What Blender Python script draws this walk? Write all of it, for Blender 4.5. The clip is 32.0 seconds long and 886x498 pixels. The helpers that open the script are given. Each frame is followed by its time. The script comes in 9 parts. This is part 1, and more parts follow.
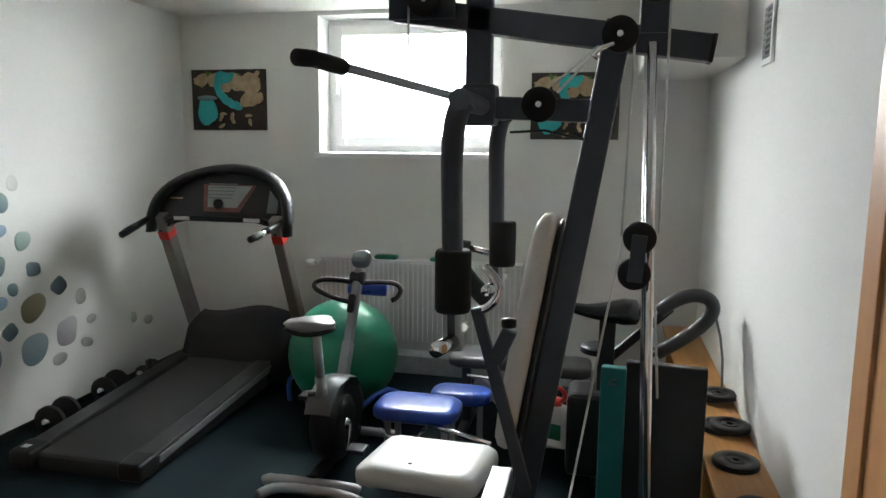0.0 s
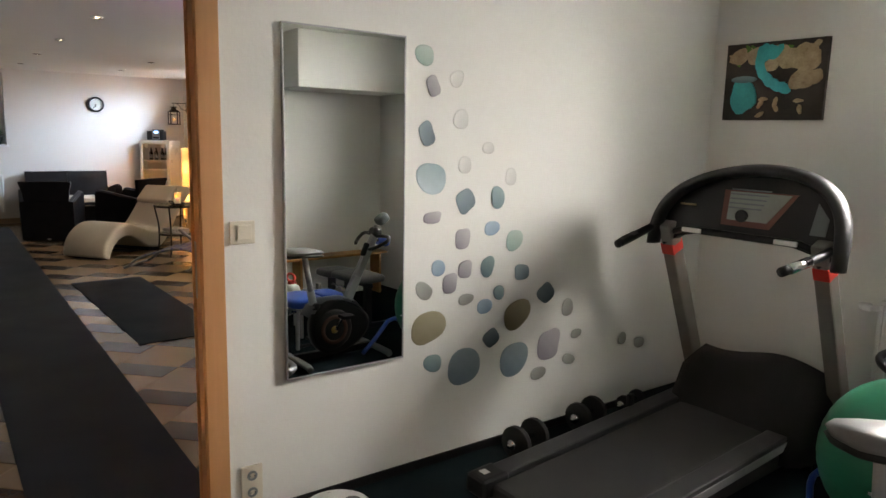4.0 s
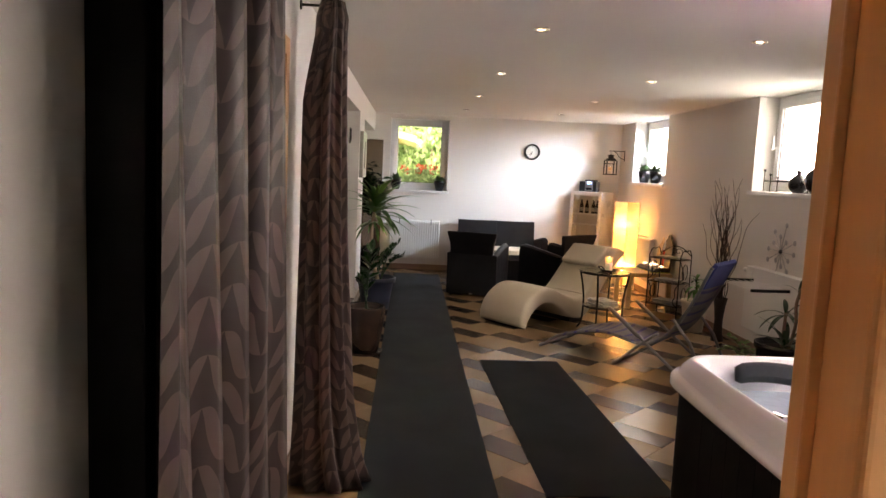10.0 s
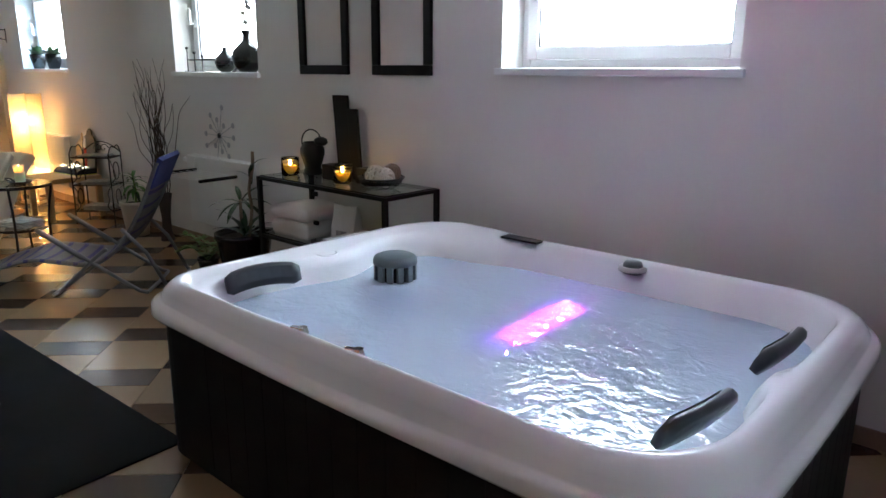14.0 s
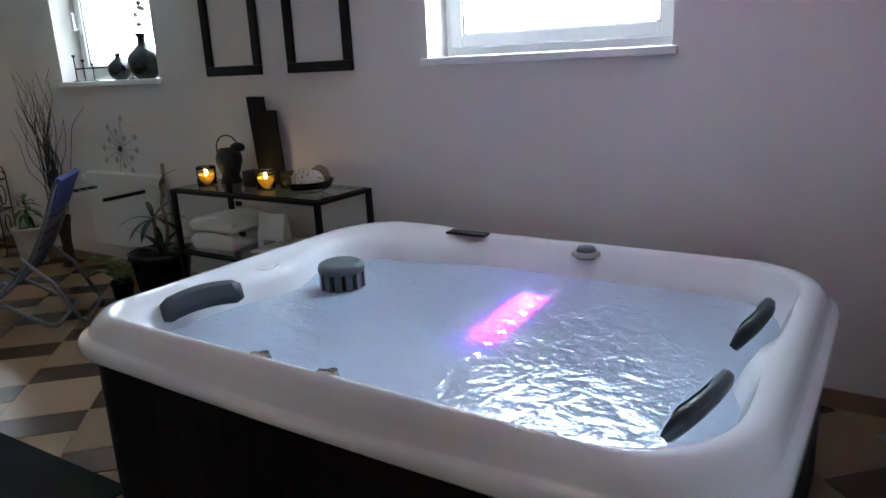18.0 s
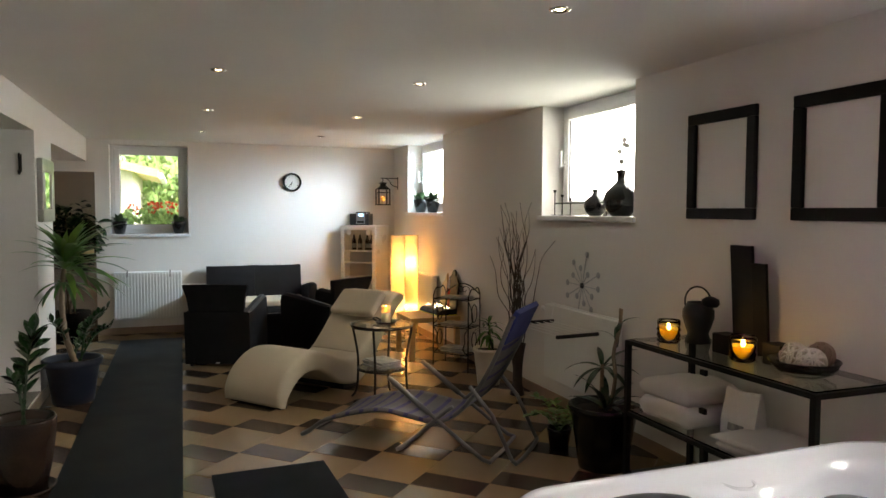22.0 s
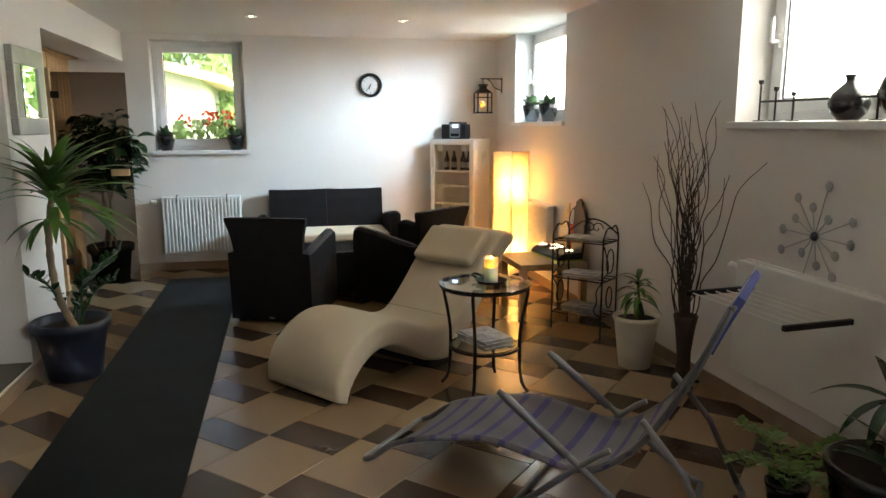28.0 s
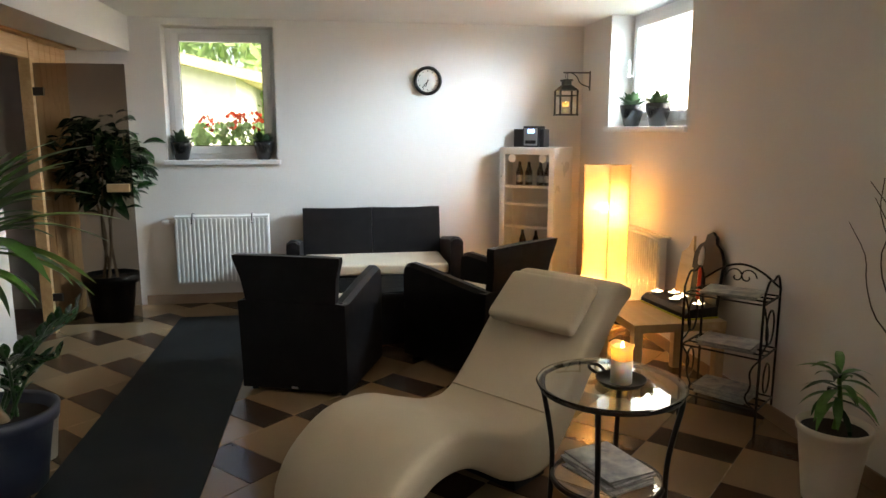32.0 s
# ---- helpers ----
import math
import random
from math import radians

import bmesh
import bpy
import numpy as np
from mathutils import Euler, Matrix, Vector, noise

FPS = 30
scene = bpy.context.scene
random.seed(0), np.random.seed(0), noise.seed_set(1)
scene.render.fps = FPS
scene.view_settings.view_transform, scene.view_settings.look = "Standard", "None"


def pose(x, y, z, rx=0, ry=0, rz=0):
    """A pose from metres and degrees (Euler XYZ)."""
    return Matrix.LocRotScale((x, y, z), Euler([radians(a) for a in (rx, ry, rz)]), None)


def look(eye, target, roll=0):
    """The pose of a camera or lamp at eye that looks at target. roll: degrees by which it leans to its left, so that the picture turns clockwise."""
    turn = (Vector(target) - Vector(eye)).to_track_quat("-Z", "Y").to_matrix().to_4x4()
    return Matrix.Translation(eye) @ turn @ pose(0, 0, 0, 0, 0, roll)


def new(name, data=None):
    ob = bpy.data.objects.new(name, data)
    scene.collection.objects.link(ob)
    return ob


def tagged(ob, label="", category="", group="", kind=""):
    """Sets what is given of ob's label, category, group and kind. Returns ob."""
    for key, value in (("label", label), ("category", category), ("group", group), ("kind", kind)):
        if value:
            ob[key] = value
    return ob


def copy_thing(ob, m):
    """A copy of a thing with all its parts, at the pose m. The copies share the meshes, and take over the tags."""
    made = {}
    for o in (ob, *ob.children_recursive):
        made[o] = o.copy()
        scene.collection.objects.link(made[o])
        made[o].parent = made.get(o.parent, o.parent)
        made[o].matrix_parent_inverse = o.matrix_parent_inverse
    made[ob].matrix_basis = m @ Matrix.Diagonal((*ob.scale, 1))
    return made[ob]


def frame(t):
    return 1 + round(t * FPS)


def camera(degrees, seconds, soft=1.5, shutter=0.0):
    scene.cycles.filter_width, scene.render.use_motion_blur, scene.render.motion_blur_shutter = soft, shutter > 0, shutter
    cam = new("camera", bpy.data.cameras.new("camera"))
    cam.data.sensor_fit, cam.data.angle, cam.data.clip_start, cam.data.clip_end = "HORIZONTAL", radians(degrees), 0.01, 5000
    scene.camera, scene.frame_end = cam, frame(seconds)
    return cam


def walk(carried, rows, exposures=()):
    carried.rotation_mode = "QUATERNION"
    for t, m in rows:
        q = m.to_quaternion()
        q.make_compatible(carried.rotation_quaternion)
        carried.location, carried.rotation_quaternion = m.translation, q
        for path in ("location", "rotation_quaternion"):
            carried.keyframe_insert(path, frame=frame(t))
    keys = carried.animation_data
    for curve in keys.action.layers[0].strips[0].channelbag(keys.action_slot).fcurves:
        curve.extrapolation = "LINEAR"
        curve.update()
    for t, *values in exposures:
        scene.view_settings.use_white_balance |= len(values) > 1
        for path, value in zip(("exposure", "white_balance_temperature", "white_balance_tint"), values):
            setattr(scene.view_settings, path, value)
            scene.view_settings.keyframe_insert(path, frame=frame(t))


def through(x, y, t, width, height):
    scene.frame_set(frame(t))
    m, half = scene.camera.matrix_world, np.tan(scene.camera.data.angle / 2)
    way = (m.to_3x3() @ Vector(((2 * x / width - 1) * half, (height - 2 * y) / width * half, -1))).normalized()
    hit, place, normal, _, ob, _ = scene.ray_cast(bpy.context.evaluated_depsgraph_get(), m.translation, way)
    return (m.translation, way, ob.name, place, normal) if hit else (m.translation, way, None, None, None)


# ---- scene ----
cam = camera(64.7, 32.0)
PATH = [
    (0, (0.393, 0.057, 1.618), (-0.052, 1.985, 1.328), 0.5),
    (0.5, (0.364, 0.197, 1.612), (-0.276, 2.073, 1.341), -0.1),
    (1, (0.33, 0.305, 1.609), (-0.459, 2.121, 1.323), -0.9),
    (1.5, (0.232, 0.383, 1.61), (-0.651, 2.151, 1.304), -0.6),
    (2, (0.173, 0.461, 1.605), (-0.81, 2.171, 1.275), -0.3),
    (2.5, (0.13, 0.616, 1.603), (-0.968, 2.251, 1.255), -0.4),
    (3, (0.083, 0.769, 1.604), (-1.231, 2.242, 1.281), -0.1),
    (3.5, (0.005, 0.835, 1.603), (-1.458, 2.157, 1.27), 0.6),
    (4, (-0.141, 0.925, 1.6), (-1.733, 2.091, 1.276), 1.4),
    (4.5, (-0.229, 0.985, 1.601), (-1.926, 2.0, 1.301), 1.0),
    (6.5, (-0.82, 1.257, 1.581), (-2.776, 1.601, 1.343), 1.1),
    (7, (-0.988, 1.294, 1.593), (-2.952, 1.585, 1.354), 1.0),
    (7.5, (-1.174, 1.36, 1.613), (-3.153, 1.526, 1.376), 0.9),
    (8, (-1.345, 1.393, 1.625), (-3.33, 1.425, 1.387), 1.4),
    (8.5, (-1.563, 1.337, 1.596), (-3.548, 1.446, 1.377), 2.5),
    (9, (-1.774, 1.324, 1.575), (-3.755, 1.5, 1.363), 2.1),
    (9.5, (-2.001, 1.352, 1.592), (-3.984, 1.491, 1.369), 2.1),
    (10, (-2.205, 1.335, 1.586), (-4.19, 1.438, 1.365), 2.7),
    (10.5, (-2.375, 1.304, 1.586), (-4.347, 1.547, 1.363), 3.0),
    (11, (-2.53, 1.303, 1.58), (-4.485, 1.651, 1.339), 2.5),
    (11.5, (-2.683, 1.329, 1.579), (-4.621, 1.754, 1.326), 1.9),
    (12, (-2.793, 1.346, 1.57), (-4.686, 1.937, 1.312), 1.8),
    (12.5, (-2.864, 1.35, 1.558), (-4.599, 2.306, 1.282), 0.8),
    (13, (-2.91, 1.365, 1.543), (-4.447, 2.606, 1.231), 1.6),
    (13.5, (-2.913, 1.388, 1.557), (-4.305, 2.768, 1.159), 1.3),
    (14, (-2.886, 1.443, 1.558), (-4.168, 2.896, 1.065), 0.4),
    (14.5, (-2.87, 1.497, 1.571), (-4.107, 2.952, 0.979), -1.8),
    (15, (-2.881, 1.541, 1.568), (-4.067, 3.002, 0.891), -3.4),
    (15.5, (-2.894, 1.643, 1.535), (-3.994, 3.145, 0.805), -4.6),
    (17.5, (-3.037, 1.595, 1.548), (-4.048, 3.196, 0.903), -4.1),
    (18, (-3.117, 1.443, 1.555), (-4.19, 3.05, 1.038), -2.8),
    (18.5, (-3.137, 1.483, 1.573), (-4.351, 3.02, 1.165), -2.5),
    (19, (-3.159, 1.585, 1.588), (-4.6, 2.935, 1.271), -3.2),
    (19.5, (-3.178, 1.646, 1.59), (-4.818, 2.77, 1.372), -3.4),
    (20, (-3.205, 1.684, 1.585), (-4.971, 2.612, 1.443), -2.9),
    (20.5, (-3.29, 1.713, 1.573), (-5.091, 2.57, 1.417), -1.6),
    (21, (-3.468, 1.747, 1.569), (-5.297, 2.547, 1.433), -0.8),
    (21.5, (-3.599, 1.775, 1.568), (-5.451, 2.52, 1.459), -0.6),
    (22, (-3.721, 1.852, 1.57), (-5.592, 2.55, 1.462), 0.2),
    (22.5, (-3.826, 1.959, 1.575), (-5.737, 2.535, 1.455), 1.2),
    (23, (-3.933, 1.991, 1.56), (-5.871, 2.462, 1.412), 1.6),
    (23.5, (-4.108, 2.005, 1.562), (-6.064, 2.39, 1.403), 1.6),
    (24, (-4.242, 2.044, 1.559), (-6.197, 2.438, 1.406), 1.3),
    (24.5, (-4.39, 2.129, 1.56), (-6.343, 2.531, 1.406), 1.0),
    (25, (-4.527, 2.202, 1.555), (-6.486, 2.57, 1.39), 1.3),
    (25.5, (-4.701, 2.221, 1.546), (-6.662, 2.558, 1.346), 1.4),
    (26, (-4.895, 2.214, 1.531), (-6.848, 2.57, 1.295), 0.8),
    (26.5, (-5.053, 2.26, 1.539), (-6.99, 2.652, 1.231), 0.1),
    (28.5, (-5.732, 2.343, 1.507), (-7.646, 2.798, 1.151), -0.3),
    (29, (-5.893, 2.43, 1.495), (-7.796, 2.925, 1.124), -0.2),
    (29.5, (-6.047, 2.46, 1.498), (-7.944, 2.946, 1.093), 0.2),
    (30, (-6.26, 2.449, 1.512), (-8.155, 2.907, 1.064), 0.0),
    (30.5, (-6.44, 2.447, 1.512), (-8.331, 2.904, 1.048), -0.2),
    (31, (-6.653, 2.488, 1.527), (-8.559, 2.911, 1.094), -0.2),
    (31.5, (-6.822, 2.488, 1.531), (-8.757, 2.785, 1.12), -0.2),
    (32, (-7.029, 2.44, 1.538), (-8.978, 2.735, 1.198), 0.0),
]
# seconds, stops, kelvin, tint of the film camera's own exposure and white balance
EXPO = [(0, 0.95, 6450, 10), (1, 0.95, 6600, 10), (2.5, 0.95, 6900, 13), (4, 0.92, 7350, 16), (7, 0.96, 7350, 16), (9, 1.14, 7350, 14), (10, 1.28, 8300, 21), (11, 1.2, 8000, 19), (12, 1.12, 7500, 16), (13, 1.06, 6350, 10), (15, 0.80, 5750, 2), (18, 0.76, 5650, 2), (19, 0.70, 6000, 7), (20, 0.80, 6500, 8), (21, 0.83, 7350, 8), (26, 0.98, 7800, 5), (28.5, 1.1, 7350, 7), (31, 1.12, 7350, 9), (32, 0.93, 7700, 9)]
walk(cam, [(t, look(eye, target, roll)) for t, eye, target, roll in PATH], EXPO)

# ---- main measures (metres) ----
XF, YW, YL, ZC = -13.37, 4.70, 0.76, 2.45      # spa: far wall, window wall, inner wall, ceiling
GX, GXS = -2.75, -2.83                          # wall between gym and spa: gym face, spa face
GY, GR, GB, GZ = 4.87, 1.02, -0.9, 2.56         # gym: window wall, right wall, back wall, ceiling

# ---- world and light ----
world = bpy.data.worlds.new("world")
scene.world = world
world.use_nodes = True
wn = world.node_tree
sky = wn.nodes.new("ShaderNodeTexSky")
sky.sky_type, sky.sun_disc = "NISHITA", False
sky.sun_elevation, sky.sun_rotation = radians(48), radians(122)
wn.links.new(sky.outputs[0], wn.nodes["Background"].inputs[0])
wn.nodes["Background"].inputs[1].default_value = 0.15
sun_data = bpy.data.lights.new("sun", "SUN")
sun_data.energy, sun_data.angle, sun_data.color = 5.0, radians(0.6), (1.0, 0.95, 0.86)
sun = new("sun", sun_data)
sun.matrix_world = look((0, 0, 30), (-11.0, 7.0, 15.0))


def daylight(name, x0, x1, z0, z1, y, power, to, spread=180, colour=(0.86, 0.93, 1.0)):
    """An added area lamp that stands in for the sky's light, in or beyond a window's opening."""
    d = bpy.data.lights.new(name, "AREA")
    d.shape, d.size, d.size_y, d.energy, d.color = "RECTANGLE", x1 - x0, z1 - z0, power, colour
    d.spread = radians(spread)
    o = new(name, d)
    c = Vector(((x0 + x1) / 2, y, (z0 + z1) / 2))
    o.matrix_world = look(c, c + Vector(to))
    return o


LAMP = 0.42      # all electric lamps and candles, against daylight
# the gym lamp is added well outside its window, high up
daylight("skylight_gym", -3.4, 0.6, 2.05, 3.2, GY + 1.3, 385, (0.1, -1, -0.45), 180, (0.90, 0.95, 0.97))
daylight("skylight_tub", -5.28, -4.06, 1.60, 2.42, YW + 0.50, 24, (0.1, -1, -1.0), 150, (0.76, 0.89, 1.0))
daylight("skylight_mid", -8.92, -7.73, 1.58, 2.42, YW + 0.55, 12, (-0.3, -1, -0.5))
# added high outside so that its blue patch falls on the end wall
daylight("skylight_far", -12.5, -11.5, 2.34, 2.60, YW + 1.0, 52, (-0.50, -1, -0.25), 100, (0.50, 0.73, 1.0))

# ---- materials ----
def mat(name, colour, rough=0.5, metal=0.0, vary=0.12, scale=6.0, fine=90.0, bump=0.08, second=None, spec=0.5, per_object=0.0):
    """A plain surface with broad stains and fine grain."""
    m = bpy.data.materials.new(name)
    m.use_nodes = True
    nt = m.node_tree
    b = nt.nodes["Principled BSDF"]
    tc = nt.nodes.new("ShaderNodeTexCoord")
    big = nt.nodes.new("ShaderNodeTexNoise")
    big.inputs["Scale"].default_value, big.inputs["Detail"].default_value = scale, 5
    small = nt.nodes.new("ShaderNodeTexNoise")
    small.inputs["Scale"].default_value, small.inputs["Detail"].default_value = fine, 3
    for n in (big, small):
        nt.links.new(tc.outputs["Object"], n.inputs["Vector"])
    ramp = nt.nodes.new("ShaderNodeMix")
    ramp.data_type = "RGBA"
    c2 = second or tuple(c * (1 - vary) for c in colour)
    c1 = colour if second else tuple(min(1, c * (1 + vary * 0.6)) for c in colour)
    ramp.inputs["A"].default_value, ramp.inputs["B"].default_value = (*c1, 1), (*c2, 1)
    add = nt.nodes.new("ShaderNodeMath")
    add.operation = "MULTIPLY_ADD"
    add.inputs[1].default_value = 0.35
    nt.links.new(small.outputs[0], add.inputs[0])
    mul = nt.nodes.new("ShaderNodeMath")
    mul.operation = "MULTIPLY"
    mul.inputs[1].default_value = 0.65
    nt.links.new(big.outputs[0], mul.inputs[0])
    nt.links.new(mul.outputs[0], add.inputs[2])
    st = nt.nodes.new("ShaderNodeMapRange")
    st.inputs["From Min"].default_value, st.inputs["From Max"].default_value = 0.3, 0.7
    nt.links.new(add.outputs[0], st.inputs["Value"])
    nt.links.new(st.outputs[0], ramp.inputs["Factor"])
    out = ramp.outputs["Result"]
    if per_object:
        info = nt.nodes.new("ShaderNodeObjectInfo")
        hsv = nt.nodes.new("ShaderNodeHueSaturation")
        mr = nt.nodes.new("ShaderNodeMapRange")
        mr.inputs["To Min"].default_value, mr.inputs["To Max"].default_value = 1 - per_object, 1 + per_object
        nt.links.new(info.outputs["Random"], mr.inputs["Value"])
        nt.links.new(mr.outputs[0], hsv.inputs["Value"])
        nt.links.new(out, hsv.inputs["Color"])
        out = hsv.outputs[0]
    nt.links.new(out, b.inputs["Base Color"])
    rr = nt.nodes.new("ShaderNodeMapRange")
    rr.inputs["To Min"].default_value, rr.inputs["To Max"].default_value = max(0, rough - 0.08), min(1, rough + 0.08)
    nt.links.new(big.outputs[0], rr.inputs["Value"])
    nt.links.new(rr.outputs[0], b.inputs["Roughness"])
    b.inputs["Metallic"].default_value = metal
    b.inputs["Specular IOR Level"].default_value = spec
    if bump:
        bp = nt.nodes.new("ShaderNodeBump")
        bp.inputs["Strength"].default_value, bp.inputs["Distance"].default_value = bump, 0.003
        nt.links.new(small.outputs[0], bp.inputs["Height"])
        nt.links.new(bp.outputs[0], b.inputs["Normal"])
    return m


def wood(name, dark, light, scale=3.0, axis=2, rough=0.45):
    """Wood with grain along one axis."""
    m = mat(name, light, rough, 0, second=dark, scale=scale)
    nt = m.node_tree
    noises = [n for n in nt.nodes if n.type == "TEX_NOISE"]
    mp = nt.nodes.new("ShaderNodeMapping")
    mp.inputs["Scale"].default_value = [0.06 if i == axis else 1.0 for i in range(3)]
    tc = [n for n in nt.nodes if n.type == "TEX_COORD"][0]
    nt.links.new(tc.outputs["Object"], mp.inputs["Vector"])
    for n in noises:
        nt.links.new(mp.outputs[0], n.inputs["Vector"])
    noises[0].inputs["Scale"].default_value = 22
    noises[0].inputs["Distortion"].default_value = 0.6
    return m


def glass(name, colour=(1, 1, 1), rough=0.0, ior=1.45):
    m = bpy.data.materials.new(name)
    m.use_nodes = True
    b = m.node_tree.nodes["Principled BSDF"]
    b.inputs["Base Color"].default_value = (*colour, 1)
    b.inputs["Transmission Weight"].default_value = 1
    b.inputs["Roughness"].default_value, b.inputs["IOR"].default_value = rough, ior
    return m


def glow(name, colour, strength):
    m = bpy.data.materials.new(name)
    m.use_nodes = True
    b = m.node_tree.nodes["Principled BSDF"]
    b.inputs["Base Color"].default_value = (*colour, 1)
    b.inputs["Emission Color"].default_value = (*colour, 1)
    b.inputs["Emission Strength"].default_value = strength
    return m


M_WALL = mat("painted plaster", (0.74, 0.71, 0.68), 0.85, vary=0.03, scale=1.2, fine=60, bump=0.25)
M_CEIL = mat("ceiling paint", (0.76, 0.74, 0.71), 0.9, vary=0.03, scale=1.0, fine=50, bump=0.2)
M_GWALL = mat("gym wall paint", (0.76, 0.76, 0.73), 0.85, vary=0.03, scale=1.2, fine=60, bump=0.25)
M_FRAME = mat("white window plastic", (0.8, 0.8, 0.8), 0.3, vary=0.02, bump=0.0)
M_SILL = mat("white sill board", (0.78, 0.78, 0.78), 0.35, vary=0.04, bump=0.05)
M_PANE = glass("window glass")
M_BEECH = wood("beech veneer", (0.48, 0.24, 0.102), (0.55, 0.285, 0.128), 3, 2, 0.4)
M_CREAM = mat("cream floor tile", (0.26, 0.182, 0.108), 0.24, vary=0.05, scale=2, fine=40, bump=0.05, per_object=0.06)
M_BROWN = mat("brown floor tile", (0.068, 0.041, 0.027), 0.24, vary=0.1, scale=3, fine=40, bump=0.05, per_object=0.1)
M_GROUT = mat("grout", (0.26, 0.22, 0.18), 0.9, vary=0.2, scale=8, bump=0.3)
M_PLINTH = mat("brown plinth tile", (0.30, 0.20, 0.13), 0.35, vary=0.2, scale=5, bump=0.05)
M_CARPET = mat("dark petrol carpet", (0.006, 0.0145, 0.018), 0.95, vary=0.3, scale=3, fine=260, bump=0.6, spec=0.15)
M_MAT = mat("charcoal rubber mat", (0.0100, 0.0125, 0.0142), 0.7, vary=0.2, scale=2.5, fine=200, bump=0.25, spec=0.20)
M_MATBLACK = mat("black foam mat", (0.0068, 0.0080, 0.0090), 0.72, vary=0.25, scale=2.5, fine=200, bump=0.25, spec=0.11)
M_BLACK = mat("black plastic", (0.010, 0.010, 0.011), 0.42, vary=0.2, bump=0.1, spec=0.3)
M_DARKMETAL = mat("dark grey powder coat", (0.045, 0.045, 0.05), 0.35, 0.4, vary=0.2, bump=0.05)
M_IRON = mat("black wrought iron", (0.02, 0.018, 0.016), 0.45, 0.6, vary=0.3, bump=0.1)
M_CHROME = mat("chrome", (0.72, 0.72, 0.74), 0.14, 1.0, vary=0.05, bump=0.0)
M_STEEL = mat("brushed grey steel", (0.42, 0.42, 0.43), 0.35, 0.8, vary=0.1, bump=0.03)
M_WHITE = mat("white enamel", (0.78, 0.78, 0.77), 0.3, vary=0.03, bump=0.02)
M_TUB = mat("white acrylic shell", (0.80, 0.81, 0.83), 0.10, vary=0.02, scale=2, bump=0.0)
M_SKIRT = mat("espresso cabinet panel", (0.009, 0.0058, 0.0056), 0.55, vary=0.3, scale=5, bump=0.15, spec=0.2)
M_PILLOW = mat("dark grey foam headrest", (0.035, 0.04, 0.046), 0.38, vary=0.15, bump=0.1)
M_FILTER = mat("grey filter plastic", (0.13, 0.15, 0.16), 0.4, vary=0.1, bump=0.03)
M_WICKER = mat("black woven rattan", (0.007, 0.006, 0.007), 0.55, vary=0.3, scale=10, fine=140, bump=0.5, spec=0.2)
M_CUSHION = mat("cream seat cushion", (0.62, 0.54, 0.42), 0.85, vary=0.08, fine=220, bump=0.3)
M_SUEDE = mat("cream suede cover", (0.54, 0.465, 0.345), 0.9, vary=0.07, scale=3, fine=180, bump=0.25)
M_PAPER = mat("printed magazine paper", (0.55, 0.55, 0.52), 0.5, second=(0.12, 0.14, 0.17), scale=14, fine=40, bump=0.02)
M_WAX = mat("cream candle wax", (0.80, 0.74, 0.62), 0.5, vary=0.05, bump=0.02)
_w = M_WAX.node_tree.nodes["Principled BSDF"]
_w.inputs["Subsurface Weight"].default_value, _w.inputs["Subsurface Scale"].default_value = 0.7, 0.03
_w.inputs["Subsurface Radius"].default_value = (1.0, 0.5, 0.2)
M_FLAME = glow("candle flame", (1.0, 0.62, 0.22), 30)
M_CLEAR = glass("clear table glass", (0.93, 0.98, 0.96))
# the candle's orange glow is tinted into the clear jar glass
M_JARGLASS = glass("amber candle glass", (0.97, 0.89, 0.68), 0.03)
M_SMOKE = glass("bronze tinted glass", (0.30, 0.24, 0.19), 0.0, 1.02)
M_GREEN1 = mat("broad green leaf", (0.07, 0.19, 0.035), 0.35, vary=0.4, scale=9, fine=60, bump=0.1, per_object=0.3)
M_GREEN2 = mat("dark waxy leaf", (0.018, 0.055, 0.018), 0.28, vary=0.35, scale=9, fine=60, bump=0.1, per_object=0.3)
M_GREEN3 = mat("light green leaf", (0.10, 0.20, 0.03), 0.45, vary=0.4, scale=9, fine=60, bump=0.1, per_object=0.3)
M_SOIL = mat("potting soil", (0.03, 0.02, 0.014), 0.95, vary=0.4, scale=20, fine=120, bump=0.8)
M_BARK = mat("pale ringed bark", (0.25, 0.19, 0.13), 0.85, vary=0.3, scale=18, bump=0.4)
M_TWIG = mat("dark brown twig", (0.045, 0.028, 0.02), 0.7, vary=0.3, scale=12, bump=0.3)
M_POTB = mat("dark blue plastic pot", (0.018, 0.024, 0.045), 0.45, vary=0.2, bump=0.1)
M_POTBR = mat("glazed brown ceramic", (0.038, 0.021, 0.015), 0.22, vary=0.4, scale=7, bump=0.05)
M_POTW = mat("cream plastic pot", (0.66, 0.61, 0.50), 0.4, vary=0.05, bump=0.05)
M_POTK = mat("glossy black pot", (0.012, 0.012, 0.013), 0.2, vary=0.2, bump=0.02)
M_ALU = mat("grey aluminium tube", (0.40, 0.41, 0.43), 0.4, 0.7, vary=0.1, bump=0.03)
M_BIRCH = wood("light table wood", (0.52, 0.36, 0.18), (0.62, 0.46, 0.26), 3, 0, 0.35)
M_TOWEL = mat("white terry towel", (0.72, 0.71, 0.68), 0.95, vary=0.05, scale=6, fine=300, bump=0.7)
M_RAD = mat("white radiator enamel", (0.74, 0.74, 0.72), 0.35, vary=0.03, bump=0.02)
M_CAST = mat("black cast iron", (0.018, 0.018, 0.018), 0.5, 0.3, vary=0.25, fine=120, bump=0.5)
M_DARKWOOD = mat("dark stained frame wood", (0.009, 0.007, 0.0065), 0.5, vary=0.3, scale=9, bump=0.1, spec=0.25)
